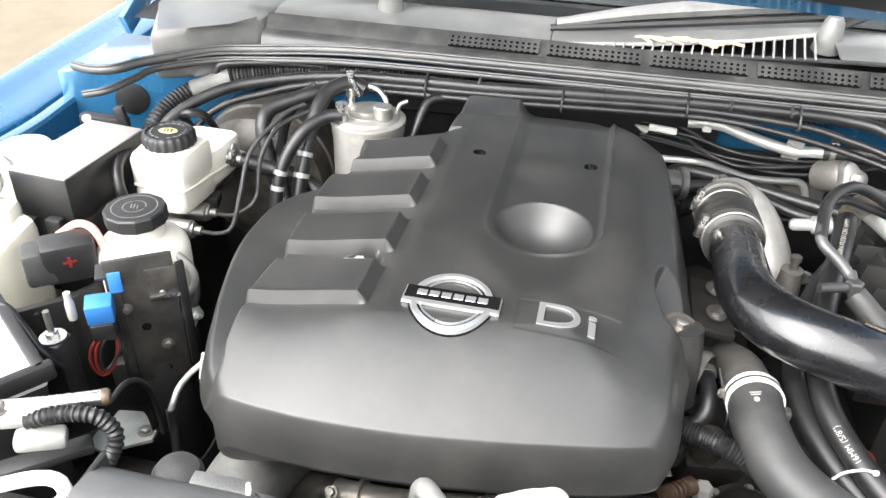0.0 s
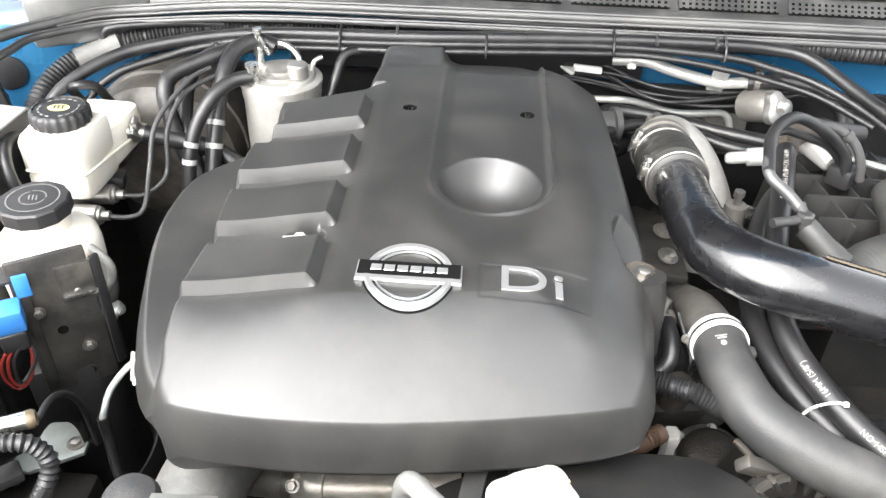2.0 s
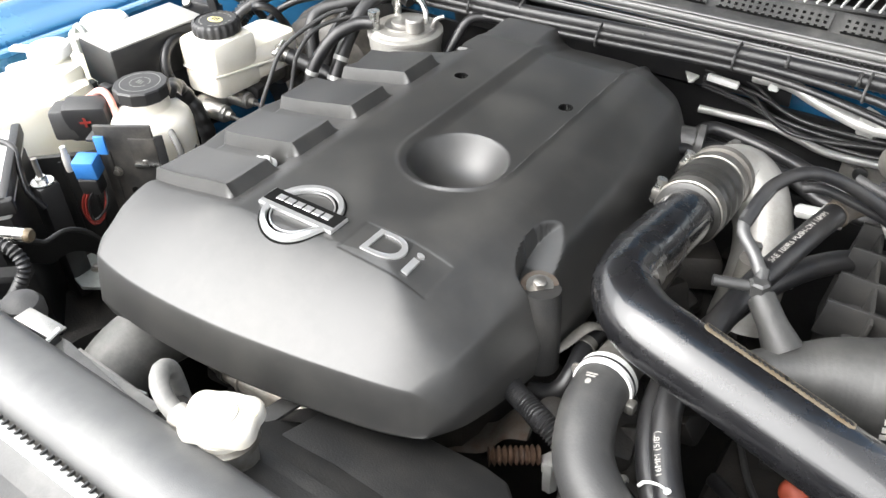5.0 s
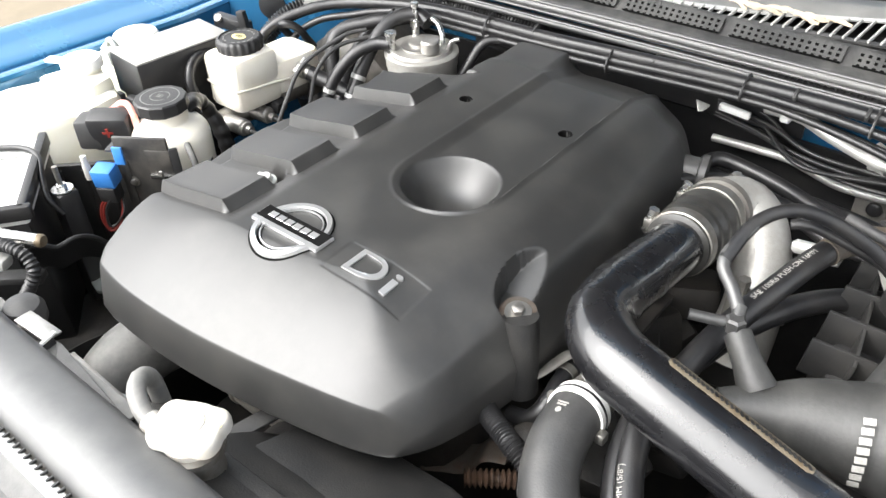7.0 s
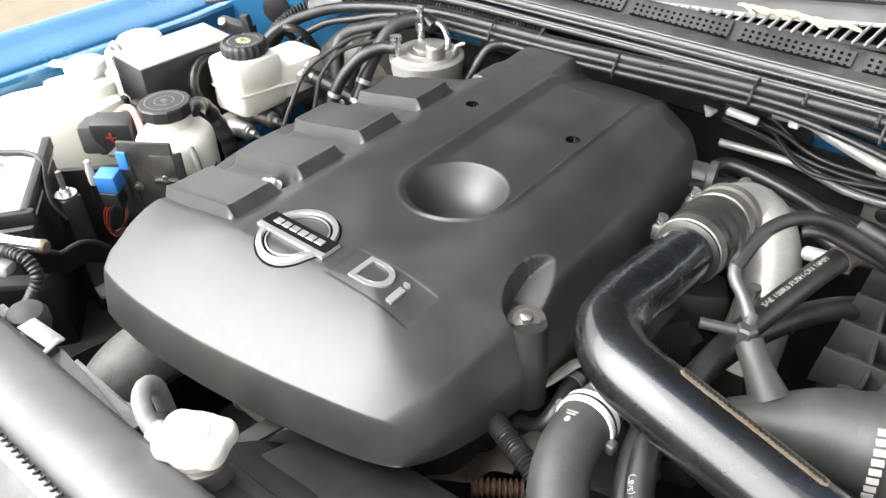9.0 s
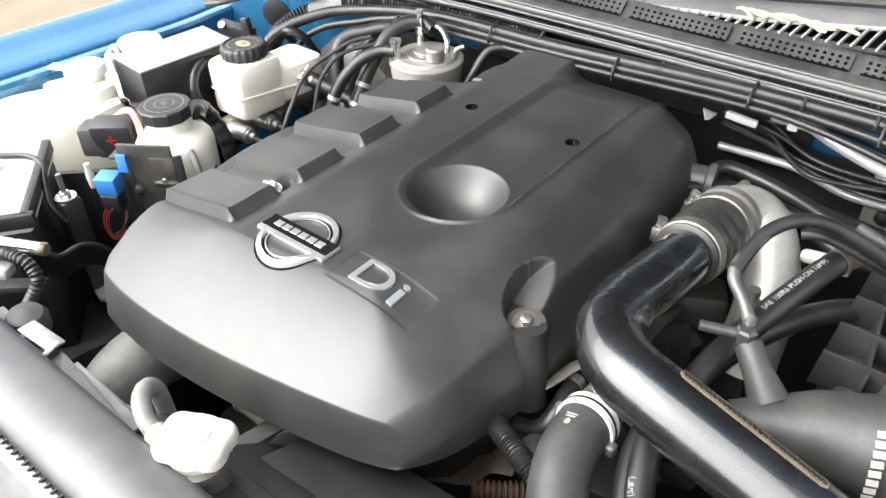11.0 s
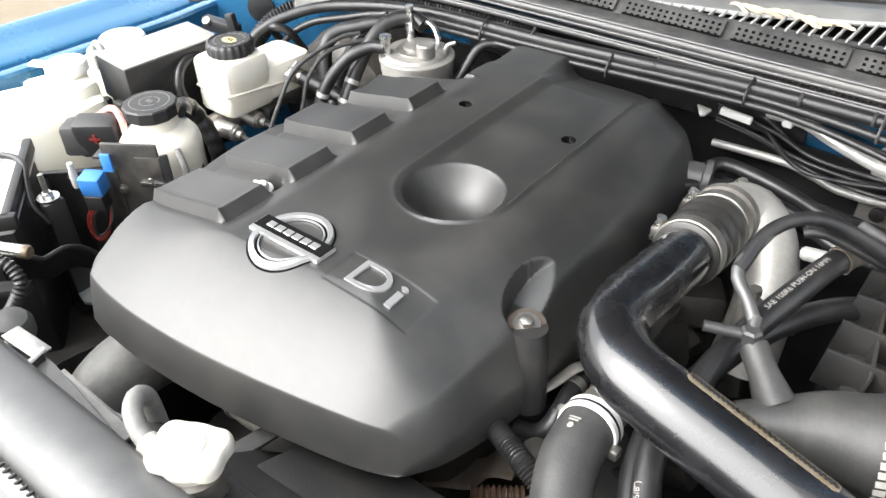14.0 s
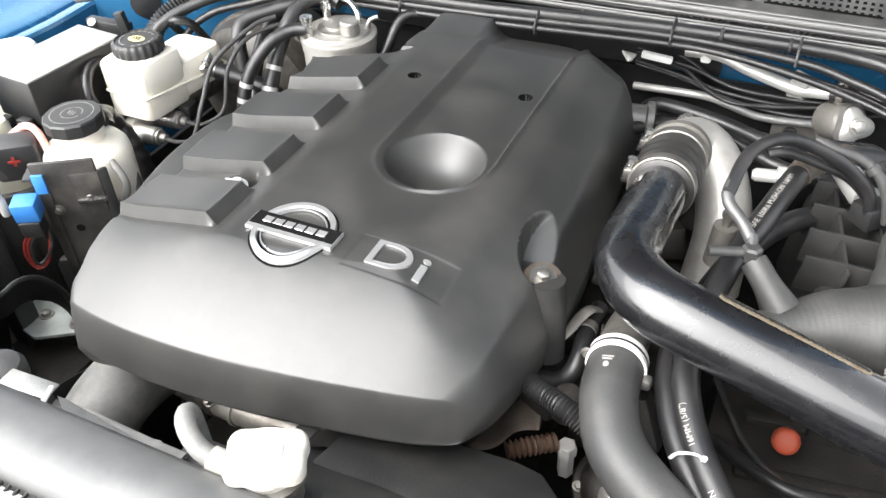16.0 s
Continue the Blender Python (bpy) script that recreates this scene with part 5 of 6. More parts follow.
F1 = [(-0.385, 1.10, 0.998), (-0.41, 1.10, 1.006), (-0.437, 1.075, 0.998), (-0.448, 1.035, 0.965), (-0.452, 0.995, 0.91), (-0.455, 0.96, 0.84)]
F2 = [(-0.40, 1.03, 0.985), (-0.425, 1.02, 0.982), (-0.45, 0.995, 0.965), (-0.472, 0.965, 0.92), (-0.48, 0.935, 0.84)]
for pts, r in ((F1, 0.0115), (F2, 0.0095)):
    h = thing("fuel_line", pts[-1], "black rubber fuel line with silver marks", "hose", "fuel lines")
    part("hose", tube(pts, r, 16), M_RUBBER, h)
    for k in (0.62, 0.75):
        line = spline(pts)
        i = int(k * (len(line) - 1))
        part("mark", ring_band(line[i], line[i + 1] - line[i - 1], r, 0.007, 0.0005, 18), M_TAPE, h)
run("vacuum_line", [(-0.495, 1.00, 0.86), (-0.512, 1.01, 0.91), (-0.523, 1.025, 0.955), (-0.517, 1.046, 0.974), (-0.49, 1.066, 0.983), (-0.455, 1.09, 0.991), (-0.41, 1.13, 0.993), (-0.36, 1.15, 0.985)], 0.0115, M_RUBBER, "black rubber vacuum hose behind the fuel filter", "hose", "hoses behind the filter")
run("vacuum_line", [(-0.47, 1.12, 0.985), (-0.505, 1.10, 0.96), (-0.51, 1.06, 0.93), (-0.495, 1.01, 0.895), (-0.47, 0.97, 0.85)], 0.0105, M_RUBBER, "black rubber vacuum hose behind the fuel filter", "hose", "hoses behind the filter")
run("vacuum_line", [(-0.32, 1.06, 0.90), (-0.305, 1.09, 0.95), (-0.29, 1.12, 0.985), (-0.25, 1.14, 0.985)], 0.007, M_RUBBER, "thin black hose between filter and cover", "hose", "hoses behind the filter")
run("vacuum_line", [(-0.655, 1.07, 0.90), (-0.660, 1.04, 0.945), (-0.645, 1.03, 0.958), (-0.628, 1.045, 0.95), (-0.622, 1.07, 0.91)], 0.0065, M_RUBBER, "small black hose looped over the brake servo", "hose", "hoses behind the filter")

# ---------------------------------------------------------------- brake servo, master cylinder, reservoir
servo = thing("brake_servo", (-0.61, 1.15, 0.76), "round dusty black brake servo on the bulkhead", "brake servo")
part("shell", lathe([(0.04, -0.085), (0.085, -0.078), (0.112, -0.055), (0.118, -0.02), (0.122, -0.018), (0.122, 0.0), (0.118, 0.004), (0.116, 0.07), (0.10, 0.09)], (-0.575, 1.155, 0.815), (0, 1, 0), 48), M_SERVO, servo)
part("collar", lathe([(0.035, 0), (0.035, 0.03), (0.025, 0.034)], (-0.63, 1.06, 0.86), (0, -1, 0), 24), M_STEEL, servo)
master = thing("brake_master_cylinder", (-0.62, 0.95, 0.83), "cast alloy brake master cylinder with two ports", "brake cylinder")
part("cylinder", tube([(-0.622, 1.05, 0.858), (-0.620, 0.95, 0.860), (-0.618, 0.855, 0.861)], [0.021, 0.021, 0.021, 0.017], 22), M_ALU, master)
for y, z in ((0.862, 0.862), (0.91, 0.863)):
    port = part("port", lathe([(0.0135, 0), (0.0135, 0.042), (0.011, 0.044), (0.011, 0.047), (0.0065, 0.048), (0.0065, 0.057)], (-0.611, y, z), (1, 0.05, 0), 18), M_ALU, master)
part("sensor_plug", box((-0.575, 0.935, 0.872), (0.03, 0.026, 0.02), 0.004, (0, 10, 10)), M_BLACK, master)
run("brake_line", [(-0.556, 0.863, 0.862), (-0.53, 0.866, 0.861), (-0.514, 0.878, 0.868), (-0.509, 0.905, 0.91), (-0.506, 0.945, 0.955), (-0.48, 1.01, 0.985), (-0.46, 1.04, 0.99)], 0.0032, M_RUBBER_GREY, "thin bent steel brake line", "brake line", "brake lines")
run("brake_line", [(-0.556, 0.911, 0.863), (-0.53, 0.918, 0.862), (-0.505, 0.94, 0.88), (-0.502, 0.965, 0.935), (-0.485, 1.0, 0.97), (-0.45, 1.05, 0.98)], 0.0032, M_RUBBER_GREY, "thin bent steel brake line", "brake line", "brake lines")

res = thing("brake_fluid_reservoir", (-0.63, 0.95, 0.868), "milky white brake fluid reservoir with black cap", "reservoir")
FRONT_TANK = [(-0.650, 0.872), (-0.642, 0.865), (-0.580, 0.865), (-0.571, 0.873), (-0.566, 0.948), (-0.640, 0.955), (-0.652, 0.948)]
REAR_TANK = [(-0.648, 0.935), (-0.569, 0.930), (-0.562, 1.022), (-0.571, 1.034), (-0.634, 1.036), (-0.646, 1.026)]


def inset(outline, k):
    cx, cy = sum(p[0] for p in outline) / len(outline), sum(p[1] for p in outline) / len(outline)
    return [(cx + k * (x - cx), cy + k * (y - cy)) for x, y in outline]


part("tank_upper", prism(FRONT_TANK, 0.914, 0.967, 0.009), M_WHITE, res)
part("tank_lower", prism(inset(FRONT_TANK, 0.98), 0.880, 0.920, 0.008), M_WHITE, res)
part("rear_tank", prism(REAR_TANK, 0.902, 0.940, 0.009), M_WHITE, res)
part("rear_step", prism(inset(REAR_TANK, 0.94), 0.884, 0.906, 0.006), M_WHITE, res)
part("seam", tube([(-0.646, 0.8685, 0.9215), (-0.638, 0.8655, 0.9215), (-0.580, 0.8648, 0.9205), (-0.5705, 0.871, 0.920), (-0.566, 0.935, 0.913), (-0.5625, 0.99, 0.906), (-0.5605, 1.020, 0.903), (-0.570, 1.0355, 0.902), (-0.634, 1.0375, 0.902)], 0.0022, 8), M_WHITE, res)
CAPX, CAPY = -0.611, 0.914
part("filler_neck", lathe([(0.0335, 0), (0.033, 0.010)], (CAPX, CAPY, 0.962), (0, 0, 1), 32), M_WHITE, res)
capb = part("cap", lathe([(0.0335, 0.0), (0.0355, 0.002), (0.0355, 0.0150), (0.033, 0.0185), (0.0305, 0.0195), (0.030, 0.0178), (0.0, 0.0180)], (CAPX, CAPY, 0.9665), (0, 0, 1), 120, None, 20, 0.024), M_BLACK, res, "black ribbed screw cap")
bm = bmesh.new()
bmesh.ops.create_circle(bm, cap_ends=True, segments=32, radius=0.0115, matrix=pose(CAPX, CAPY, 0.9851) @ Matrix.Diagonal((1.15, 0.8, 1, 1)))
part("warning_print", bm, M_YELLOW, capb, "yellow warning print")
bm = bmesh.new()
for k in (-1, 0, 1):
    box((CAPX + 0.005 * k, CAPY, 0.9855), (0.0022, 0.007, 0.0004), 0, (0, 0, 15), bm)
box((CAPX, CAPY + 0.0045, 0.9855), (0.013, 0.0014, 0.0004), 0, (0, 0, 5), bm)
part("warning_symbol", bm, M_BLACK, capb)
bm = bmesh.new()
for k in range(18):
    a = 2 * math.pi * k / 18
    if k % 6 != 2:
        box((CAPX + 0.0235 * math.cos(a), CAPY + 0.0235 * math.sin(a), 0.9852), (0.0052, 0.0022, 0.0004), 0, (0, 0, math.degrees(a) + 90), bm)
part("rim_print", bm, M_FAINT, capb, "pale worn print round the cap")
part("outlet", tube([(-0.580, 0.985, 0.916), (-0.550, 0.99, 0.913), (-0.535, 0.995, 0.905)], 0.0105, 16), M_STEEL, res)
clamp(res, (-0.556, 0.989, 0.9135), (1, 0.1, 0), 0.0106, (0, -0.5, 1), 0.01)
run("clutch_hose", [(-0.548, 0.992, 0.911), (-0.51, 1.0, 0.90), (-0.46, 1.005, 0.885), (-0.42, 1.0, 0.86)], 0.0125, M_RUBBER, "black rubber hose from the brake reservoir", "hose")
run("servo_hose", [(-0.645, 0.870, 0.84), (-0.640, 0.850, 0.875), (-0.643, 0.838, 0.905), (-0.648, 0.836, 0.930), (-0.655, 0.848, 0.948), (-0.664, 0.872, 0.955), (-0.672, 0.905, 0.948), (-0.675, 0.93, 0.92)], 0.0075, M_RUBBER, "black hose curving behind the brake reservoir", "hose")

# ---------------------------------------------------------------- power steering reservoir and its bracket
ps = thing("power_steering_reservoir", (-0.555, 0.735, 0.80), "milky white round reservoir with black screw cap", "reservoir")
part("tank", lathe([(0.04, 0.0), (0.048, 0.006), (0.0535, 0.05), (0.0545, 0.118), (0.0525, 0.129), (0.046, 0.138), (0.036, 0.1425), (0.030, 0.146), (0.030, 0.162)], (-0.555, 0.737, 0.785), (0, 0, 1), 40), M_WHITE, ps)
capp = part("cap", lathe([(0.034, 0.0), (0.0365, 0.002), (0.0365, 0.0165), (0.0345, 0.0185), (0.0, 0.0190)], (-0.555, 0.735, 0.948), (0, 0, 1), 12), M_BLACK, ps, "black faceted screw cap")
capp.data.set_sharp_from_angle(angle=radians(20))
bm = bmesh.new()
for r0, r1 in ((0.0255, 0.0268), (0.0125, 0.0138)):
    ringb = [[bm.verts.new((-0.555 + r * math.cos(2 * math.pi * q / 40), 0.735 + r * math.sin(2 * math.pi * q / 40), 0.9675)) for q in range(40)] for r in (r0, r1)]
    for q in range(40):
        if r0 > 0.02 or q % 13:
            bm.faces.new((ringb[0][q], ringb[0][(q + 1) % 40], ringb[1][(q + 1) % 40], ringb[1][q]))
for a in range(3):
    box((-0.555 + 0.004 * (a - 1), 0.735, 0.9675), (0.0014, 0.009, 0.0003), 0, (0, 0, 20), bm)
part("cap_print", bm, M_FAINT, capp, "pale print on the cap")
part("spout", tube([(-0.555, 0.76, 0.925), (-0.565, 0.785, 0.930)], 0.009, 14), M_RUBBER, ps)
ps.location += Vector((0.000, -0.006, 0.010))
brk = thing("reservoir_bracket", (-0.53, 0.68, 0.60), "black folded steel bracket holding the reservoir", "bracket")
part("front_plate", box((-0.548, 0.668, 0.845), (0.075, 0.006, 0.18), 0.002, (0, 0, 32)), M_PLATE, brk)
for u, z, kind in ((-0.021, 0.868, "bolt"), (0.016, 0.808, "bolt"), (-0.004, 0.838, "hole"), (0.010, 0.772, "hole")):
    c = (-0.548 + 0.848 * u + 0.53 * 0.0035, 0.668 + 0.53 * u - 0.848 * 0.0035, z)
    if kind == "bolt":
        part("plate_bolt", hexbolt(c, (0.53, -0.848, 0), 0.0045, 0.005, 1.7), M_STEEL, brk, "dull steel bolt")
    else:
        part("plate_hole", lathe([(0.0055, 0.0), (0.0050, 0.0006), (0.0, 0.0006)], c, (0.53, -0.848, 0), 20), M_HOLE, brk)
part("swage", box((-0.5695, 0.6510, 0.835), (0.009, 0.004, 0.13), 0.0015, (0, 0, 32)), M_PLATE, brk)
part("side_plate", box((-0.511, 0.691, 0.845), (0.012, 0.005, 0.15), 0.002, (0, 0, 62)), M_BLACK, brk)
part("top_fold", box((-0.58, 0.652, 0.919), (0.02, 0.03, 0.004), 0.001, (0, 0, 32)), M_BLACK, brk)
part("label_plate", box((-0.527, 0.677, 0.895), (0.034, 0.004, 0.045), 0.001, (0, 0, 32)), M_PLATE, brk)
part("label_edge", box((-0.5255, 0.676, 0.879), (0.034, 0.006, 0.003), 0, (0, 0, 32)), M_BRIGHT, brk)
part("rivet", lathe([(0.004, 0), (0.003, 0.002)], (-0.527, 0.6745, 0.884), (0.5, -0.85, 0), 10), M_STEEL, brk)
part("support", prism([(-0.60, 0.64), (-0.53, 0.672), (-0.525, 0.70), (-0.54, 0.76), (-0.60, 0.74)], 0.42, 0.785, 0.01), M_BLACK, brk)
run("steering_hose", [(-0.560, 0.775, 0.928), (-0.585, 0.795, 0.932), (-0.600, 0.815, 0.918), (-0.597, 0.826, 0.895), (-0.584, 0.830, 0.868), (-0.575, 0.83, 0.83), (-0.57, 0.83, 0.74)], 0.0125, M_RUBBER, "shiny black taped steering hose", "hose", ripple=(0.02, 0.001))
brk.location += Vector((0.028, -0.004, 0.020))
conn = thing("wire_connector", (-0.50, 0.735, 0.80), "grey wire connector clipped beside the bracket", "connector")
part("shell", box((-0.494, 0.712, 0.840), (0.028, 0.013, 0.015), 0.004, (0, -25, 20)), M_GREYMETAL, conn)
part("latch", box((-0.488, 0.704, 0.845), (0.014, 0.006, 0.006), 0.001, (0, -25, 20)), M_BAND, conn)
part("lead", tube([(-0.505, 0.722, 0.922), (-0.490, 0.716, 0.916), (-0.482, 0.714, 0.904), (-0.484, 0.713, 0.888), (-0.496, 0.712, 0.868), (-0.504, 0.712, 0.855), (-0.500, 0.712, 0.845)], 0.0046, 10), M_DUSTY, conn)
clp = thing("edge_clip", (-0.43, 0.63, 0.82), "small bright metal edge clip below the cover", "clip")
part("leaf", box((-0.438, 0.628, 0.842), (0.004, 0.012, 0.036), 0.001, (10, 12, 20)), M_BAND, clp)
part("foot", box((-0.431, 0.624, 0.827), (0.016, 0.012, 0.004), 0.001, (0, 10, 20)), M_BAND, clp)
run("steering_hose", [(-0.515, 0.755, 0.885), (-0.506, 0.75, 0.868), (-0.500, 0.735, 0.85), (-0.505, 0.722, 0.83), (-0.51, 0.715, 0.80)], 0.0065, M_RUBBER_GREY, "grey hose bent beside the bracket", "hose")

# ---------------------------------------------------------------- fuse box, tanks, relay, battery
fuse = thing("fuse_box", (-0.715, 0.855, 0.80), "black plastic fuse box with a flat dusty lid", "fuse box")
part("base", box((-0.712, 0.857, 0.845), (0.078, 0.155, 0.12), 0.004), M_BLACK, fuse)
part("lid", box((-0.714, 0.857, 0.937), (0.088, 0.163, 0.066), 0.003, (0, 0, -5)), M_BLACK, fuse)
# thin pale sheet added on the black lid for the sky it mirrors
part("lid_top", box((-0.714, 0.857, 0.9710), (0.087, 0.162, 0.003), 0.001, (0, 0, -5)), M_LID_SHEEN, fuse, "dusty top of the lid, its sky sheen put into the pale colour")
part("latch", box((-0.70, 0.764, 0.905), (0.022, 0.014, 0.026), 0.003), M_BLACK, fuse)
part("latch", box((-0.735, 0.764, 0.90), (0.016, 0.010, 0.03), 0.003), M_BLACK, fuse)
part("lower_tray", box((-0.70, 0.765, 0.86), (0.07, 0.02, 0.03), 0.003), M_BLACK, fuse)
part("stay", box((-0.715, 0.857, 0.60), (0.05, 0.10, 0.38), 0.005), M_ENGINE, fuse)

tank = thing("washer_tank", (-0.79, 0.68, 0.72), "white translucent washer fluid tank with capped neck", "tank")
part("tank", prism([(-0.885, 0.56), (-0.80, 0.55), (-0.725, 0.60), (-0.705, 0.68), (-0.715, 0.755), (-0.77, 0.775), (-0.85, 0.74), (-0.885, 0.66)], 0.62, 0.925, 0.016), M_TANK, tank)
part("shoulder", prism([(-0.84, 0.69), (-0.77, 0.68), (-0.73, 0.72), (-0.74, 0.765), (-0.82, 0.765)], 0.91, 0.944, 0.012), M_TANK, tank)
part("neck", lathe([(0.026, 0), (0.024, 0.02)], (-0.79, 0.745, 0.935), (0, 0, 1), 28), M_TANK, tank)
part("cap", lathe([(0.0315, 0.0), (0.0315, 0.010), (0.029, 0.014), (0.0, 0.0155)], (-0.79, 0.745, 0.951), (0, 0, 1), 32), M_BAND, tank, "white round cap")
part("cap_tab", box((-0.83, 0.725, 0.958), (0.032, 0.016, 0.006), 0.002, (0, 0, 25)), M_BAND, tank)
tank2 = thing("coolant_tank", (-0.79, 0.855, 0.70), "white translucent coolant tank with a wide cap", "tank")
part("tank", prism([(-0.86, 0.80), (-0.77, 0.795), (-0.765, 0.92), (-0.85, 0.92)], 0.66, 0.94, 0.014), M_TANK, tank2)
part("cap", lathe([(0.034, 0.0), (0.036, 0.003), (0.036, 0.018), (0.033, 0.022), (0.0, 0.024)], (-0.785, 0.842, 0.952), (0, 0, 1), 32), M_BAND, tank2, "white wide cap")
part("cap_tab", box((-0.80, 0.805, 0.957), (0.03, 0.02, 0.012), 0.003, (0, 0, 40)), M_BAND, tank2)
part("cap_tab", box((-0.757, 0.872, 0.965), (0.03, 0.014, 0.008), 0.003, (0, 0, 30)), M_BAND, tank2)
bm = tube([(-0.80, 0.80, 0.93), (-0.80, 0.80, 0.962), (-0.79, 0.80, 0.975), (-0.775, 0.80, 0.962), (-0.775, 0.80, 0.93)], 0.005, 10)
solo("lifting_eye", bm, M_GREYMETAL, "grey metal eye standing between the tanks", "bracket")
clipb = thing("wing_clip", (-0.845, 1.02, 0.90), "black plastic clip bolted to the inner wing", "clip")
part("body", box((-0.835, 1.025, 0.905), (0.075, 0.02, 0.024), 0.004, (0, 5, 12)), M_BLACK, clipb)
part("screw", lathe([(0.008, 0), (0.007, 0.004)], (-0.855, 1.01, 0.914), (0.2, -0.6, 0.8), 12), M_STEEL, clipb)
part("post", box((-0.85, 1.04, 0.85), (0.05, 0.03, 0.10), 0.008), M_BLUE, clipb)
part("lug", box((-0.803, 1.025, 0.915), (0.016, 0.012, 0.04), 0.002, (0, -10, 12)), M_BLACK, clipb)
clipb.location += Vector((0.035, 0.016, 0.014))

term = thing("terminal_cover", (-0.645, 0.675, 0.88), "black battery terminal cover with a red plus sign", "cover")
part("hood", box((-0.645, 0.682, 0.905), (0.06, 0.035, 0.055), 0.006, (8, 0, 38)), M_BLACK, term)
part("block", box((-0.672, 0.664, 0.902), (0.035, 0.038, 0.045), 0.006, (0, 0, 38)), M_RUBBER_GREY, term)
bm = bmesh.new()
box((0, 0, 0), (0.015, 0.0008, 0.0032), 0, (0, 0, 0), bm)
box((0, 0, 0), (0.0032, 0.0007, 0.015), 0, (0, 0, 0), bm)
bm.transform(pose(-0.6330, 0.6660, 0.909, 8, 0, 38))
part("plus_sign", bm, M_RED, term, "red plus sign")
term.location += Vector((0.022, 0.002, 0.019))
run("red_cable", [(-0.645, 0.700, 0.940), (-0.622, 0.708, 0.955), (-0.600, 0.706, 0.953), (-0.585, 0.700, 0.930)], 0.0048, material("pale_red_cable", (0.75, 0.25, 0.2), 0.5, other=(0.8, 0.7, 0.65), scale=30, amount=0.8), "faded red battery cable", "cable")
relay = thing("relay", (-0.545, 0.615, 0.885), "blue plastic relay with red wires", "relay")
part("case", box((-0.545, 0.618, 0.910), (0.029, 0.025, 0.027), 0.0025, (6, 0, 30)), M_RELAY, relay)
part("tab", box((-0.533, 0.637, 0.935), (0.014, 0.004, 0.026), 0.001, (0, 0, 30)), M_RELAY, relay)
part("socket", box((-0.545, 0.617, 0.885), (0.026, 0.022, 0.024), 0.003, (6, 0, 30)), M_BLACK, relay)
for i in range(3):
    run("relay_wire", [(-0.545 + 0.004 * i, 0.612, 0.88), (-0.557 + 0.006 * i, 0.604, 0.864), (-0.560 + 0.007 * i, 0.600, 0.842), (-0.551 + 0.003 * i, 0.603, 0.824 + 0.005 * i), (-0.541, 0.612, 0.832 + 0.003 * i), (-0.538 + 0.002 * i, 0.622, 0.855), (-0.543, 0.63, 0.875)], 0.0018, M_RED if i < 2 else M_BLACK, "thin red wire below the relay", "wire", "relay wires")

shield = thing("battery_shield", (-0.625, 0.655, 0.60), "black plastic heat shield behind the relay", "shield")
part("wall", prism([(-0.690, 0.600), (-0.684, 0.594), (-0.612, 0.662), (-0.600, 0.700), (-0.606, 0.702), (-0.619, 0.666)], 0.58, 0.882, 0.002), M_SHROUD, shield)
for k in range(3):
    part("rib", box((-0.668 + 0.024 * k, 0.6095 + 0.0225 * k, 0.78), (0.005, 0.008, 0.19), 0.001, (0, 0, 43)), M_SHROUD, shield)
bat = thing("battery", (-0.68, 0.48, 0.68), "grey topped car battery in a black holder", "battery")
part("case", box((-0.68, 0.475, 0.775), (0.18, 0.25, 0.20), 0.006), M_BLACK, bat)
part("lid", box((-0.68, 0.475, 0.885), (0.184, 0.254, 0.024), 0.005), M_BAND, bat, "pale grey battery lid")
part("frame", box((-0.588, 0.475, 0.893), (0.012, 0.27, 0.02), 0.003), M_BLACK, bat)
part("frame", box((-0.68, 0.598, 0.893), (0.19, 0.012, 0.02), 0.003), M_BLACK, bat)
part("lid_panel", box((-0.68, 0.47, 0.899), (0.11, 0.16, 0.008), 0.003), M_BAND, bat)
part("post", lathe([(0.009, 0), (0.008, 0.018)], (-0.62, 0.40, 0.897), (0, 0, 1), 16), M_STEEL, bat)
run("tie_loop", [(-0.545, 0.345, 0.90), (-0.50, 0.365, 0.915), (-0.455, 0.385, 0.922), (-0.435, 0.388, 0.918), (-0.428, 0.378, 0.910), (-0.45, 0.36, 0.905), (-0.49, 0.34, 0.90)], 0.0065, M_BAND, "white plastic loop in front of the battery", "loop")
part("terminal", box((-0.615, 0.40, 0.908), (0.03, 0.024, 0.014), 0.004, (0, 0, 20)), M_BRIGHT, bat)
part("lid_rib", box((-0.64, 0.475, 0.902), (0.006, 0.20, 0.006), 0.002), M_BAND, bat)
part("lid_rib", box((-0.72, 0.475, 0.902), (0.006, 0.20, 0.006), 0.002), M_BAND, bat)
part("vent_plug", lathe([(0.011, 0), (0.011, 0.004), (0.007, 0.006)], (-0.66, 0.53, 0.900), (0, 0, 1), 20), M_RUBBER_GREY, bat, "grey vent plug")
part("vent_plug", lathe([(0.011, 0), (0.011, 0.004), (0.007, 0.006)], (-0.66, 0.48, 0.900), (0, 0, 1), 20), M_RUBBER_GREY, bat)
part("vent_plug", lathe([(0.011, 0), (0.011, 0.004), (0.007, 0.006)], (-0.66, 0.43, 0.900), (0, 0, 1), 20), M_RUBBER_GREY, bat)
bat.location = (-0.672, 0.458, 0.713)
bat.rotation_euler = (0, 0, radians(-37))
rod = thing("battery_clamp_rod", (-0.605, 0.60, 0.80), "threaded steel rod with a washer and nut beside the battery", "rod")
part("rod", lathe([(0.0035, 0), (0.0035, 0.125)], (-0.569, 0.567, 0.815), (0, 0, 1), 10), M_STEEL, rod)
part("nut", hexbolt((-0.569, 0.567, 0.905), (0, 0, 1), 0.007, 0.009, 2.0), M_BRIGHT, rod)
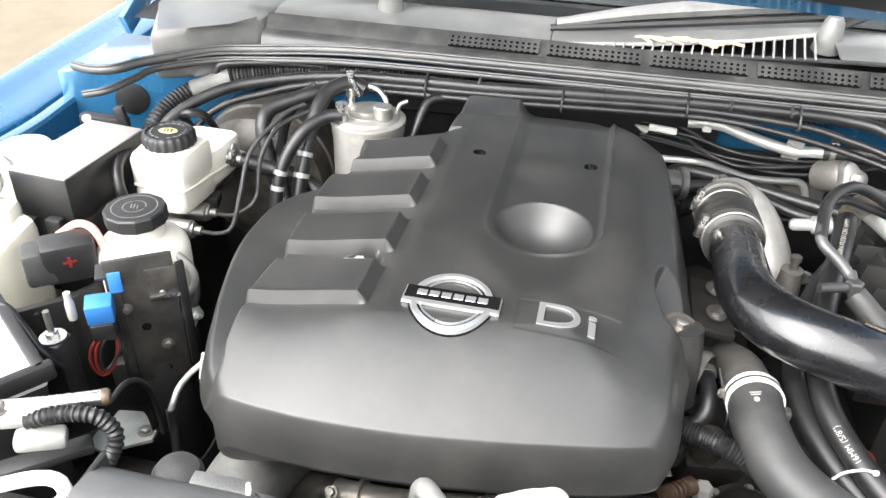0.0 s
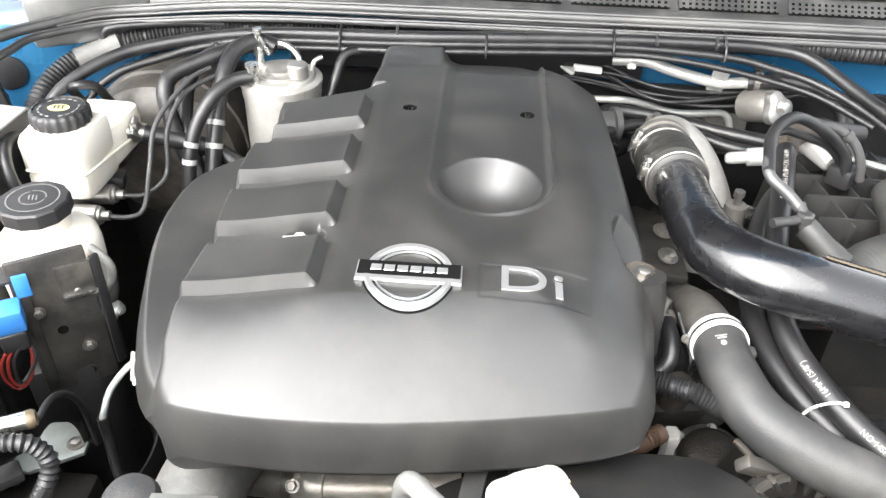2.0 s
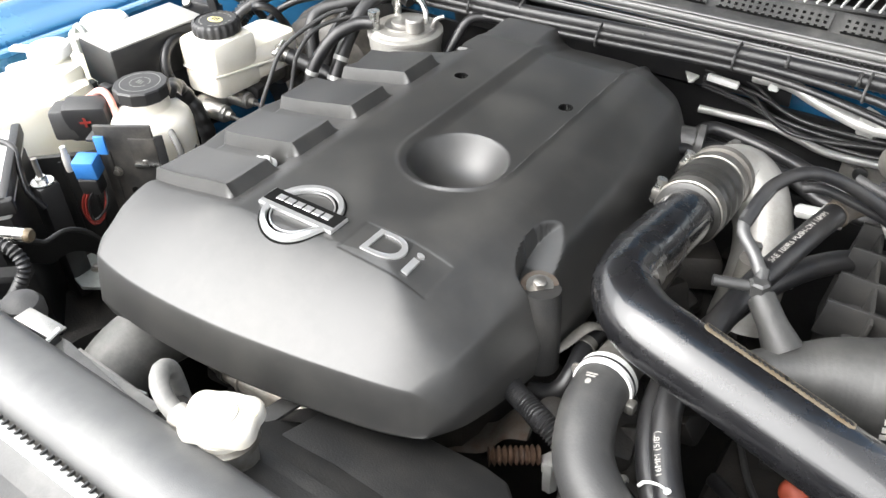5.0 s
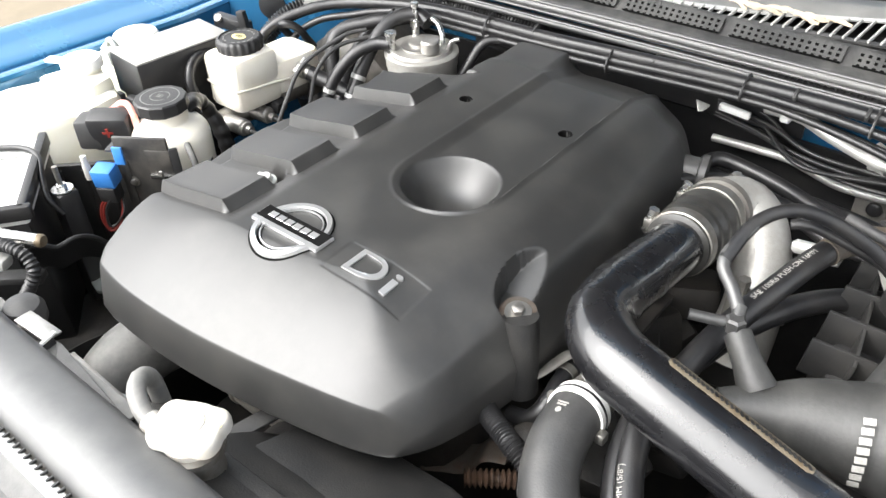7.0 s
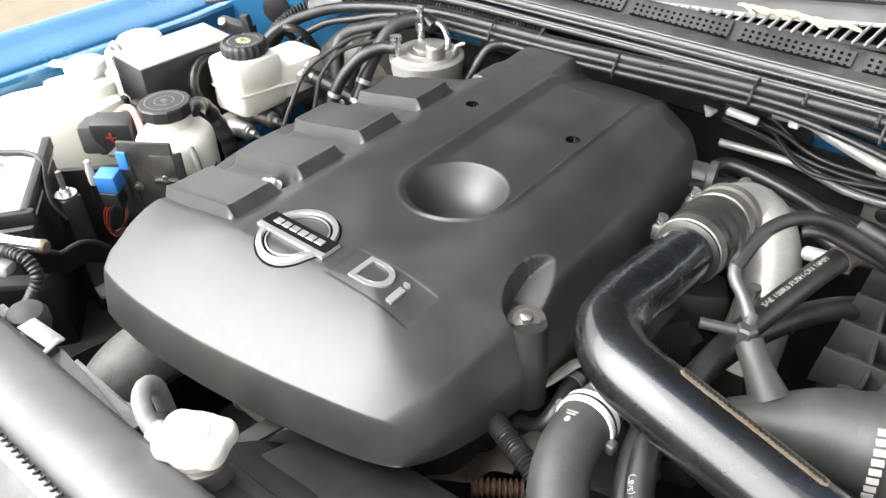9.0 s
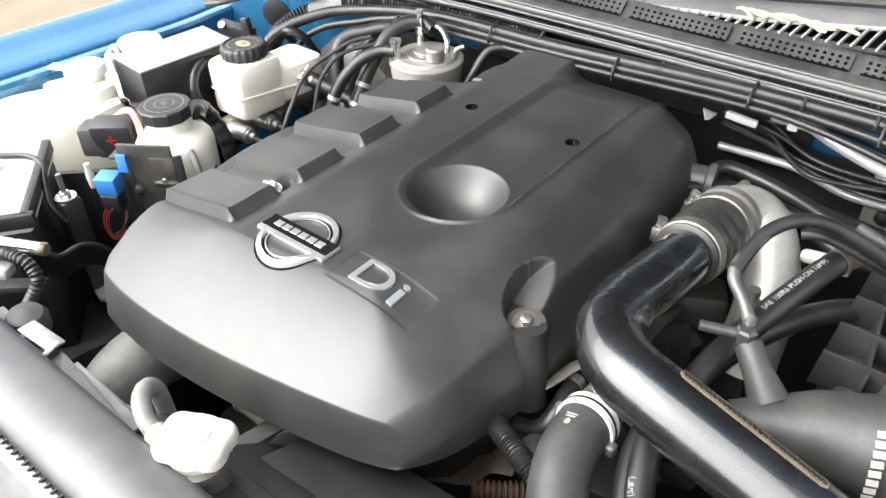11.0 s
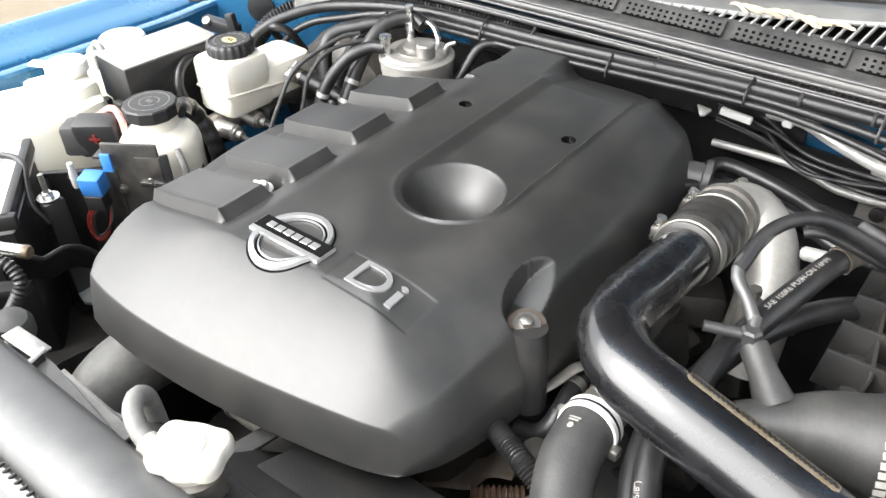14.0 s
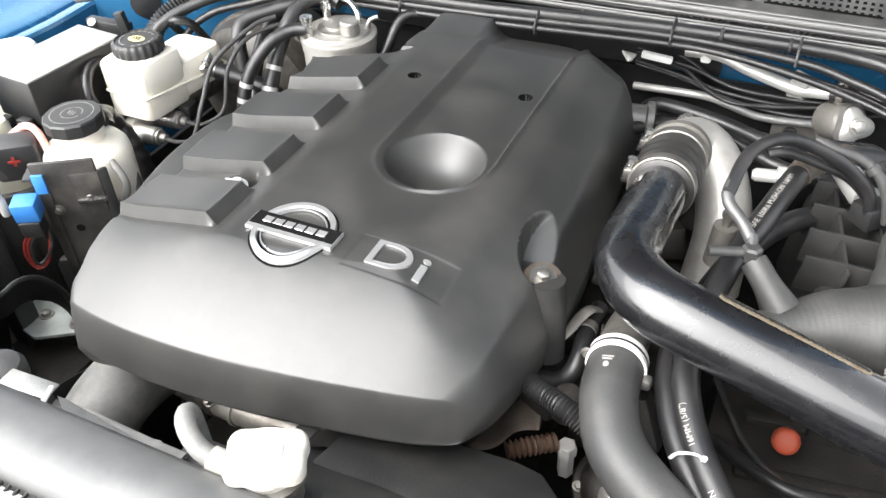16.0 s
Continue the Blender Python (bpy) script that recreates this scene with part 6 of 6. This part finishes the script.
part("holder", box((-0.569, 0.567, 0.815), (0.03, 0.03, 0.18), 0.006), M_BLACK, rod)
solo("fuse_holder", lathe([(0.0045, 0), (0.0052, 0.004), (0.0052, 0.022), (0.004, 0.026), (0.004, 0.036)], (-0.575, 0.609, 0.897), (0, 0, 1), 12), M_CAP, "small white and red fuse holder", "fuse")
run("battery_cable", [(-0.760, 0.535, 0.934), (-0.701, 0.540, 0.935), (-0.655, 0.570, 0.935), (-0.622, 0.572, 0.933), (-0.590, 0.556, 0.922), (-0.567, 0.545, 0.905), (-0.555, 0.552, 0.88)], 0.0042, M_RUBBER, "black battery cable drooping off the lid", "cable", "battery cables")
run("battery_cable", [(-0.715, 0.470, 0.9415), (-0.690, 0.495, 0.9415), (-0.668, 0.520, 0.9415), (-0.655, 0.505, 0.9415), (-0.66, 0.47, 0.9415)], 0.0025, M_RUBBER_GREY, "thin grey battery cable lying on the lid", "cable", "battery cables")
solo("bracket_bolt", hexbolt((-0.500, 0.588, 0.762), (0, 0, 1), 0.006, 0.006, 1.6), M_STEEL, "steel bolt on the zinc bracket", "bolt", "bracket bolts")
solo("bracket_bolt", hexbolt((-0.548, 0.585, 0.762), (0, 0, 1), 0.006, 0.006, 1.6), M_STEEL, "steel bolt on the zinc bracket", "bolt", "bracket bolts")
solo("tray_edge", box((-0.515, 0.437, 0.868), (0.115, 0.020, 0.010), 0.002, (0, 0, 40)), M_RUBBER_GREY, "grey edge of the battery tray", "tray")
solo("battery_bracket", prism([(-0.585, 0.560), (-0.533, 0.548), (-0.487, 0.578), (-0.489, 0.594), (-0.512, 0.618), (-0.545, 0.612), (-0.585, 0.60)], 0.756, 0.762, 0.0015), M_GREYMETAL, "zinc plated bracket with holes beside the battery", "bracket")
solo("battery_stand", box((-0.545, 0.52, 0.525), (0.12, 0.14, 0.378), 0.008), M_ENGINE, "dark battery stand in the engine bay", "stand")
lug = thing("cable_lug", (-0.51, 0.468, 0.90), "bright cable lug with a copper coloured end", "cable lug")
part("barrel", tube([(-0.53, 0.439, 0.933), (-0.49, 0.456, 0.932), (-0.448, 0.477, 0.931)], 0.0078, 14), M_BRIGHT, lug)
part("clamp_jaw", box((-0.512, 0.445, 0.926), (0.046, 0.024, 0.022), 0.007, (4, 3, 24)), M_WHITEALU, lug, "bright battery clamp jaw")
part("clamp_jaw", box((-0.486, 0.432, 0.913), (0.044, 0.022, 0.016), 0.005, (-6, 8, 30)), M_WHITEALU, lug)
part("jaw_bolt", hexbolt((-0.525, 0.436, 0.936), (0.1, -0.1, 1), 0.006, 0.008, 1.5), M_STEEL, lug)
part("end_cap", lathe([(0.008, 0), (0.0083, 0.004), (0.0065, 0.007)], (-0.449, 0.4765, 0.931), (0.9, 0.44, 0), 16), M_GOLD, lug)
run("ribbed_cable", [(-0.50, 0.438, 0.925), (-0.475, 0.444, 0.934), (-0.447, 0.449, 0.936), (-0.434, 0.453, 0.929), (-0.424, 0.452, 0.914), (-0.426, 0.441, 0.896), (-0.445, 0.425, 0.86), (-0.47, 0.41, 0.80), (-0.49, 0.41, 0.74)], 0.0072, M_BLACK, "black ribbed cable sleeve beside the battery", "cable", ripple=(0.0052, 0.0010))
# splash panel between battery and engine
bm = bmesh.new()
rows = []
for i in range(21):
    s = i / 20
    y = 0.42 + 0.22 * s
    x = -0.452 + 0.035 * math.sin(2.4 * s)
    zt = 0.772 + 0.010 * math.sin(6.5 * s - 0.5)
    rows.append([bm.verts.new((x, y, zt)), bm.verts.new((x + 0.006, y, zt - 0.02)), bm.verts.new((x + 0.012, y, 0.66)), bm.verts.new((x + 0.02, y, 0.45))])
for a, b in zip(rows, rows[1:]):
    for q in range(3):
        bm.faces.new((a[q], a[q + 1], b[q + 1], b[q]))
bmesh.ops.recalc_face_normals(bm, faces=bm.faces)
bmesh.ops.solidify(bm, geom=bm.faces[:], thickness=0.003)
solo("splash_panel", bm, M_FLAP, "black rubber splash panel beside the battery", "panel")
FLAP = [(-0.470, 0.455, 0.925), (-0.462, 0.482, 0.914), (-0.460, 0.4965, 0.903), (-0.460, 0.513, 0.904), (-0.460, 0.5285, 0.901), (-0.461, 0.548, 0.884), (-0.464, 0.566, 0.850), (-0.468, 0.576, 0.800), (-0.469, 0.578, 0.778)]
flap = thing("rubber_flap", (-0.47, 0.576, 0.776), "black rubber flap with a wavy edge over the bracket", "flap")
part("edge_bead", tube(FLAP, 0.0032, 10), M_FLAP, flap)
bm = bmesh.new()
rows = []
for p in spline(FLAP, 0.008):
    low = max(0.776, p.z - 0.042)
    rows.append([bm.verts.new((p.x, p.y, p.z)), bm.verts.new((p.x - 0.006, p.y, (p.z + low) / 2)), bm.verts.new((p.x - 0.016, p.y + 0.004, low))])
for a, b in zip(rows, rows[1:]):
    for q in range(2):
        bm.faces.new((a[q], a[q + 1], b[q + 1], b[q]))
bmesh.ops.solidify(bm, geom=bm.faces[:], thickness=0.003)
part("sheet", bm, M_FLAP, flap)
run("dipstick_tube", [(-0.425, 0.652, 0.845), (-0.45, 0.638, 0.83), (-0.461, 0.614, 0.82), (-0.463, 0.600, 0.81), (-0.466, 0.594, 0.798)], 0.0036, M_GREYMETAL, "thin bent steel tube beside the cover", "tube")
run("drain_hose", [(-0.466, 0.5945, 0.799), (-0.462, 0.588, 0.77), (-0.455, 0.575, 0.74), (-0.435, 0.55, 0.70), (-0.41, 0.53, 0.65)], 0.0060, M_RUBBER, "black drain hose pushed on the steel tube", "hose")

# ---------------------------------------------------------------- radiator end of the bay
rad = thing("radiator", (-0.1, 0.37, 0.45), "black radiator with plastic top tank", "radiator")
part("top_tank", box((0.06, 0.398, 0.905), (0.40, 0.05, 0.06), 0.012), M_SHROUD, rad)
part("core", box((-0.10, 0.375, 0.66), (0.84, 0.03, 0.46), 0.004), M_ENGINE, rad)
part("neck", lathe([(0.020, 0), (0.020, 0.03), (0.025, 0.032), (0.025, 0.038)], (-0.037, 0.395, 0.930), (0, 0, 1), 28), M_STEEL, rad)
part("spigot", tube([(-0.045, 0.39, 0.957), (-0.07, 0.388, 0.964), (-0.086, 0.387, 0.968)], 0.0100, 16), M_CAP, rad)
bm = bmesh.new()
segs = 56
prof = [(0.90, 0.0), (1.0, 0.002), (1.0, 0.009), (0.965, 0.0125), (0.90, 0.014), (0.5, 0.0145), (0.0, 0.0147)]
rings = []
for k, h in prof:
    ring = []
    for q in range(segs):
        a = 2 * math.pi * q / segs
        c, d = math.cos(a - 0.42), math.sin(a - 0.42)
        r = ((abs(c) / 0.0305) ** 4.2 + (abs(d) / 0.0235) ** 4.2) ** (-1 / 4.2) - 0.0012 * max(0, math.cos(6 * (a - 0.42)))
        ring.append(bm.verts.new((-0.041 + k * r * math.cos(a), 0.397 + k * r * math.sin(a), 0.974 + h)))
    rings.append(ring)
for a, b in zip(rings, rings[1:]):
    for q in range(segs):
        bm.faces.new((a[q], a[(q + 1) % segs], b[(q + 1) % segs], b[q]))
bm.faces.new(rings[0][::-1])
bmesh.ops.remove_doubles(bm, verts=bm.verts, dist=1e-5)
cap = part("cap", bm, M_CAP, rad, "white oxidised cap with two lobes")
part("boss", lathe([(0.014, 0.0), (0.0135, 0.0010), (0.010, 0.0013)], (-0.041, 0.397, 0.9885), (0, 0, 1), 28), M_CAP, cap)
part("skirt", lathe([(0.023, -0.008), (0.0245, 0.0)], (-0.041, 0.397, 0.975), (0, 0, 1), 32), M_CAP, cap)
bm = bmesh.new()
for i in range(3):
    box((-0.030 + 0.006 * i, 0.408 + 0.001 * i, 0.9889), (0.004, 0.002, 0.0004), 0, (0, 0, 20), bm)
part("cap_print", bm, M_YELLOW, cap, "worn yellow print")
run("overflow_hose", [(-0.078, 0.387, 0.964), (-0.097, 0.389, 0.969), (-0.112, 0.395, 0.977), (-0.122, 0.405, 0.978), (-0.129, 0.415, 0.968), (-0.133, 0.420, 0.95), (-0.136, 0.423, 0.90), (-0.136, 0.425, 0.86)], 0.0082, M_DUSTY, "grey overflow hose bent from the radiator neck", "hose")
run("radiator_hose", [(-0.29, 0.66, 0.775), (-0.318, 0.59, 0.797), (-0.332, 0.53, 0.806), (-0.337, 0.48, 0.800), (-0.336, 0.445, 0.772), (-0.334, 0.43, 0.70)], 0.042, M_DUSTY, "thick grey radiator hose below the cover's nose", "hose")

shroud = thing("fan_shroud", (0.1, 0.45, 0.70), "black plastic fan shroud behind the radiator", "fan shroud")
part("top_plate", sheet([(0.412, 0.925), (0.435, 0.915), (0.47, 0.885), (0.50, 0.85), (0.51, 0.78)], -0.072, 0.34, 10, 0.003, 0.001), M_SHROUD, shroud)
part("hood", prism([(-0.05, 0.44), (0.175, 0.44), (0.156, 0.513), (0.128, 0.544), (0.10, 0.549), (0.03, 0.544), (-0.05, 0.515)], -0.028, 0.0, 0.004, Matrix(((1, 0, 0, 0), (0, 1, 0, 0), (0, -0.41, 1, 1.0855), (0, 0, 0, 1)))), M_SHROUD, shroud, "black plastic hood over the fan")
part("left_plate", sheet([(0.42, 0.84), (0.445, 0.80), (0.46, 0.72)], -0.26, -0.075, 8, 0.003), M_SHROUD, shroud)
part("stay", box((-0.083, 0.466, 0.884), (0.019, 0.090, 0.004), 0.001, (-4, 0, -9)), M_RUBBER_GREY, shroud)
part("ring", ring_band((0.02, 0.50, 0.66), (0, 1, 0), 0.20, 0.06, 0.004, 48), M_SHROUD, shroud)
fan = thing("cooling_fan", (0.0, 0.50, 0.6), "black plastic cooling fan at rest", "fan")
part("hub", lathe([(0.05, -0.02), (0.055, 0.0), (0.05, 0.03)], (0.02, 0.50, 0.66), (0, 1, 0), 24), M_BLACK, fan)
for k in range(7):
    a = 2 * math.pi * k / 7
    part("blade", box((0.02 + 0.12 * math.cos(a), 0.505, 0.66 + 0.12 * math.sin(a)), (0.14, 0.004, 0.06), 0.001, (25, -math.degrees(a), 0)), M_BLACK, fan)
alt = thing("alternator", (0.24, 0.49, 0.66), "dark vented alternator low in the bay", "alternator")
part("housing", lathe([(0.05, 0), (0.062, 0.01), (0.062, 0.06), (0.05, 0.075), (0.02, 0.08)], (0.24, 0.55, 0.72), (0.1, -1, 0.35), 32), M_ENGINE, alt)
for k in range(18):
    a = 2 * math.pi * k / 18
    part("vent_fin", box((0.24 + 0.045 * math.cos(a), 0.478 + 0.016 * math.sin(a), 0.747 + 0.042 * math.sin(a)), (0.024, 0.012, 0.005), 0.001, (20, -math.degrees(a), 0)), M_STEEL, alt)
part("face_ring", ring_band((0.24, 0.478, 0.744), (0.1, -1, 0.35), 0.052, 0.006, 0.006, 40), M_CAST, alt)
part("ear", box((0.205, 0.505, 0.792), (0.05, 0.014, 0.022), 0.004, (20, 25, 10)), M_CAST, alt, "bare alloy mounting ear")
for k in range(4):
    part("slot", box((0.222 + 0.012 * k, 0.512, 0.800), (0.005, 0.016, 0.006), 0.001, (20, 12, 10)), M_HOLE, alt)
part("wire_stud", tube([(0.185, 0.53, 0.80), (0.195, 0.512, 0.80), (0.203, 0.50, 0.785)], 0.004, 10), M_RUST, alt)
alt.location += Vector((-0.006, 0.07, 0.025))
solo("orange_plug", lathe([(0.014, 0), (0.0155, 0.003), (0.0155, 0.018), (0.014, 0.022), (0.010, 0.0245), (0.0, 0.025)], (0.338, 0.797, 0.712), (-0.1, -0.7, 0.7), 20), M_ORANGE, "round orange plastic plug deep in the bay", "plug")
chas = thing("chassis_panel", (0.42, 0.78, 0.485), "dark chassis panel with pressed swages deep in the bay", "panel")
part("panel", box((0.42, 0.78, 0.585), (0.34, 0.5, 0.20), 0.02), M_ENGINE, chas)
for k in range(4):
    part("swage", box((0.40, 0.60 + 0.085 * k, 0.686), (0.22, 0.020, 0.012), 0.005, (0, 0, 8)), M_ENGINE, chas)
for bx, by in ((0.30, 0.645), (0.36, 0.73), (0.31, 0.88), (0.45, 0.66)):
    part("panel_bolt", hexbolt((bx, by, 0.685), (0, 0, 1), 0.006, 0.007, 1.6), M_STEEL, chas)
run("loom_branch", [(0.25, 0.88, 0.69), (0.30, 0.78, 0.70), (0.36, 0.735, 0.705), (0.42, 0.73, 0.70), (0.50, 0.74, 0.695)], 0.004, M_RUBBER_GREY, "dusty cable looping over the chassis panel", "cable", "low cables")
for i, (x, y, z) in enumerate(((0.30, 0.62, 0.75), (0.34, 0.70, 0.73), (0.22, 0.52, 0.76))):
    run("loom_branch", [(x - 0.08, y + 0.05, z), (x, y, z + 0.02), (x + 0.09, y + 0.02, z), (x + 0.2, y - 0.02, z - 0.02)], 0.006 + 0.002 * i, M_RUBBER, "black cable low in the bay", "cable", "low cables")

# radiator support bar with moulded cover
bar = thing("radiator_support", (-0.1, 0.32, 0.6), "black moulded cover over the radiator support", "support bar")
part("cover", sheet([(0.381, 0.930), (0.381, 0.955), (0.378, 0.966), (0.370, 0.975), (0.356, 0.982), (0.340, 0.985), (0.325, 0.982), (0.314, 0.974), (0.309, 0.960), (0.308, 0.945)], -0.375, 0.55, 24, 0.003), M_BAR, bar)
part("rear_flange", sheet([(0.382, 0.942), (0.397, 0.940), (0.399, 0.925)], -0.375, -0.125, 8, 0.003), M_DUSTY, bar)
part("flange_gusset", prism([(-0.262, 0.3975), (-0.250, 0.3975), (-0.130, 0.3845), (-0.135, 0.382), (-0.235, 0.382)], 0.9425, 0.9455, 0.0006), M_COWL, bar, "grey folded gusset")
part("rear_plate", sheet([(0.382, 0.945), (0.405, 0.938), (0.41, 0.92)], -0.075, 0.55, 8, 0.003), M_SHROUD, bar)
part("end_cap", box((-0.376, 0.345, 0.955), (0.006, 0.07, 0.05), 0.002), M_SHROUD, bar)
part("beam", box((-0.12, 0.343, 0.74), (1.36, 0.06, 0.20), 0.01), M_ENGINE, bar)
grl = thing("grille_panel", (-0.1, 0.2, 0.6), "pale weathered plastic panel over the grille", "panel")
part("panel", sheet([(0.306, 0.960), (0.297, 0.966), (0.287, 0.960), (0.279, 0.952), (0.215, 0.946), (0.12, 0.93), (0.08, 0.88), (0.07, 0.6)], -0.46, 0.55, 12, 0.003), M_COWL, grl)
strip = part("clip_strip", sheet([(0.3065, 0.964), (0.301, 0.9685), (0.295, 0.968)], -0.375, 0.55, 8, 0.002), M_BAND, grl, "pale toothed clip strip")
for i in range(75):
    part("tooth", box((-0.37 + 0.0085 * i, 0.3055, 0.9665), (0.0018, 0.006, 0.003), 0), M_BLACK, strip)
# left mount clip on the support
lat = thing("support_clip", (-0.25, 0.39, 0.93), "bent metal spring clip and rubber mount on the support", "clip")
part("rubber_mount", lathe([(0.0195, 0), (0.021, 0.004), (0.021, 0.016), (0.017, 0.023), (0.007, 0.027), (0.0, 0.0275)], (-0.331, 0.400, 0.930), (0.1, 0, 1), 28), M_RUBBER_GREY, lat)
part("spring_plate", box((-0.290, 0.395, 0.949), (0.048, 0.019, 0.003), 0.0012, (-4, 6, 6)), M_ALU, lat)
part("spring_clip", tube([(-0.300, 0.390, 0.945), (-0.305, 0.383, 0.949), (-0.309, 0.376, 0.946), (-0.310, 0.372, 0.936)], 0.0034, 10, flat=0.6), M_STEEL, lat)
part("leg", box((-0.263, 0.386, 0.932), (0.003, 0.022, 0.032), 0.001, (0, 0, 14)), M_RUBBER_GREY, lat)
part("leg_rim", tube([(-0.268, 0.400, 0.950), (-0.264, 0.392, 0.951), (-0.262, 0.380, 0.950), (-0.268, 0.374, 0.947), (-0.272, 0.373, 0.940)], 0.0022, 8), M_BAND, lat)
part("pin", tube([(-0.318, 0.3745, 0.947), (-0.306, 0.377, 0.9485), (-0.293, 0.380, 0.947)], 0.0042, 12), M_BAND, lat)
part("base_plate", box((-0.205, 0.398, 0.928), (0.09, 0.012, 0.004), 0.001, (0, 4, 0)), M_STEEL, lat)
part("tab", box((-0.175, 0.402, 0.915), (0.018, 0.014, 0.006), 0.002, (0, 0, 10)), M_GREYMETAL, lat)
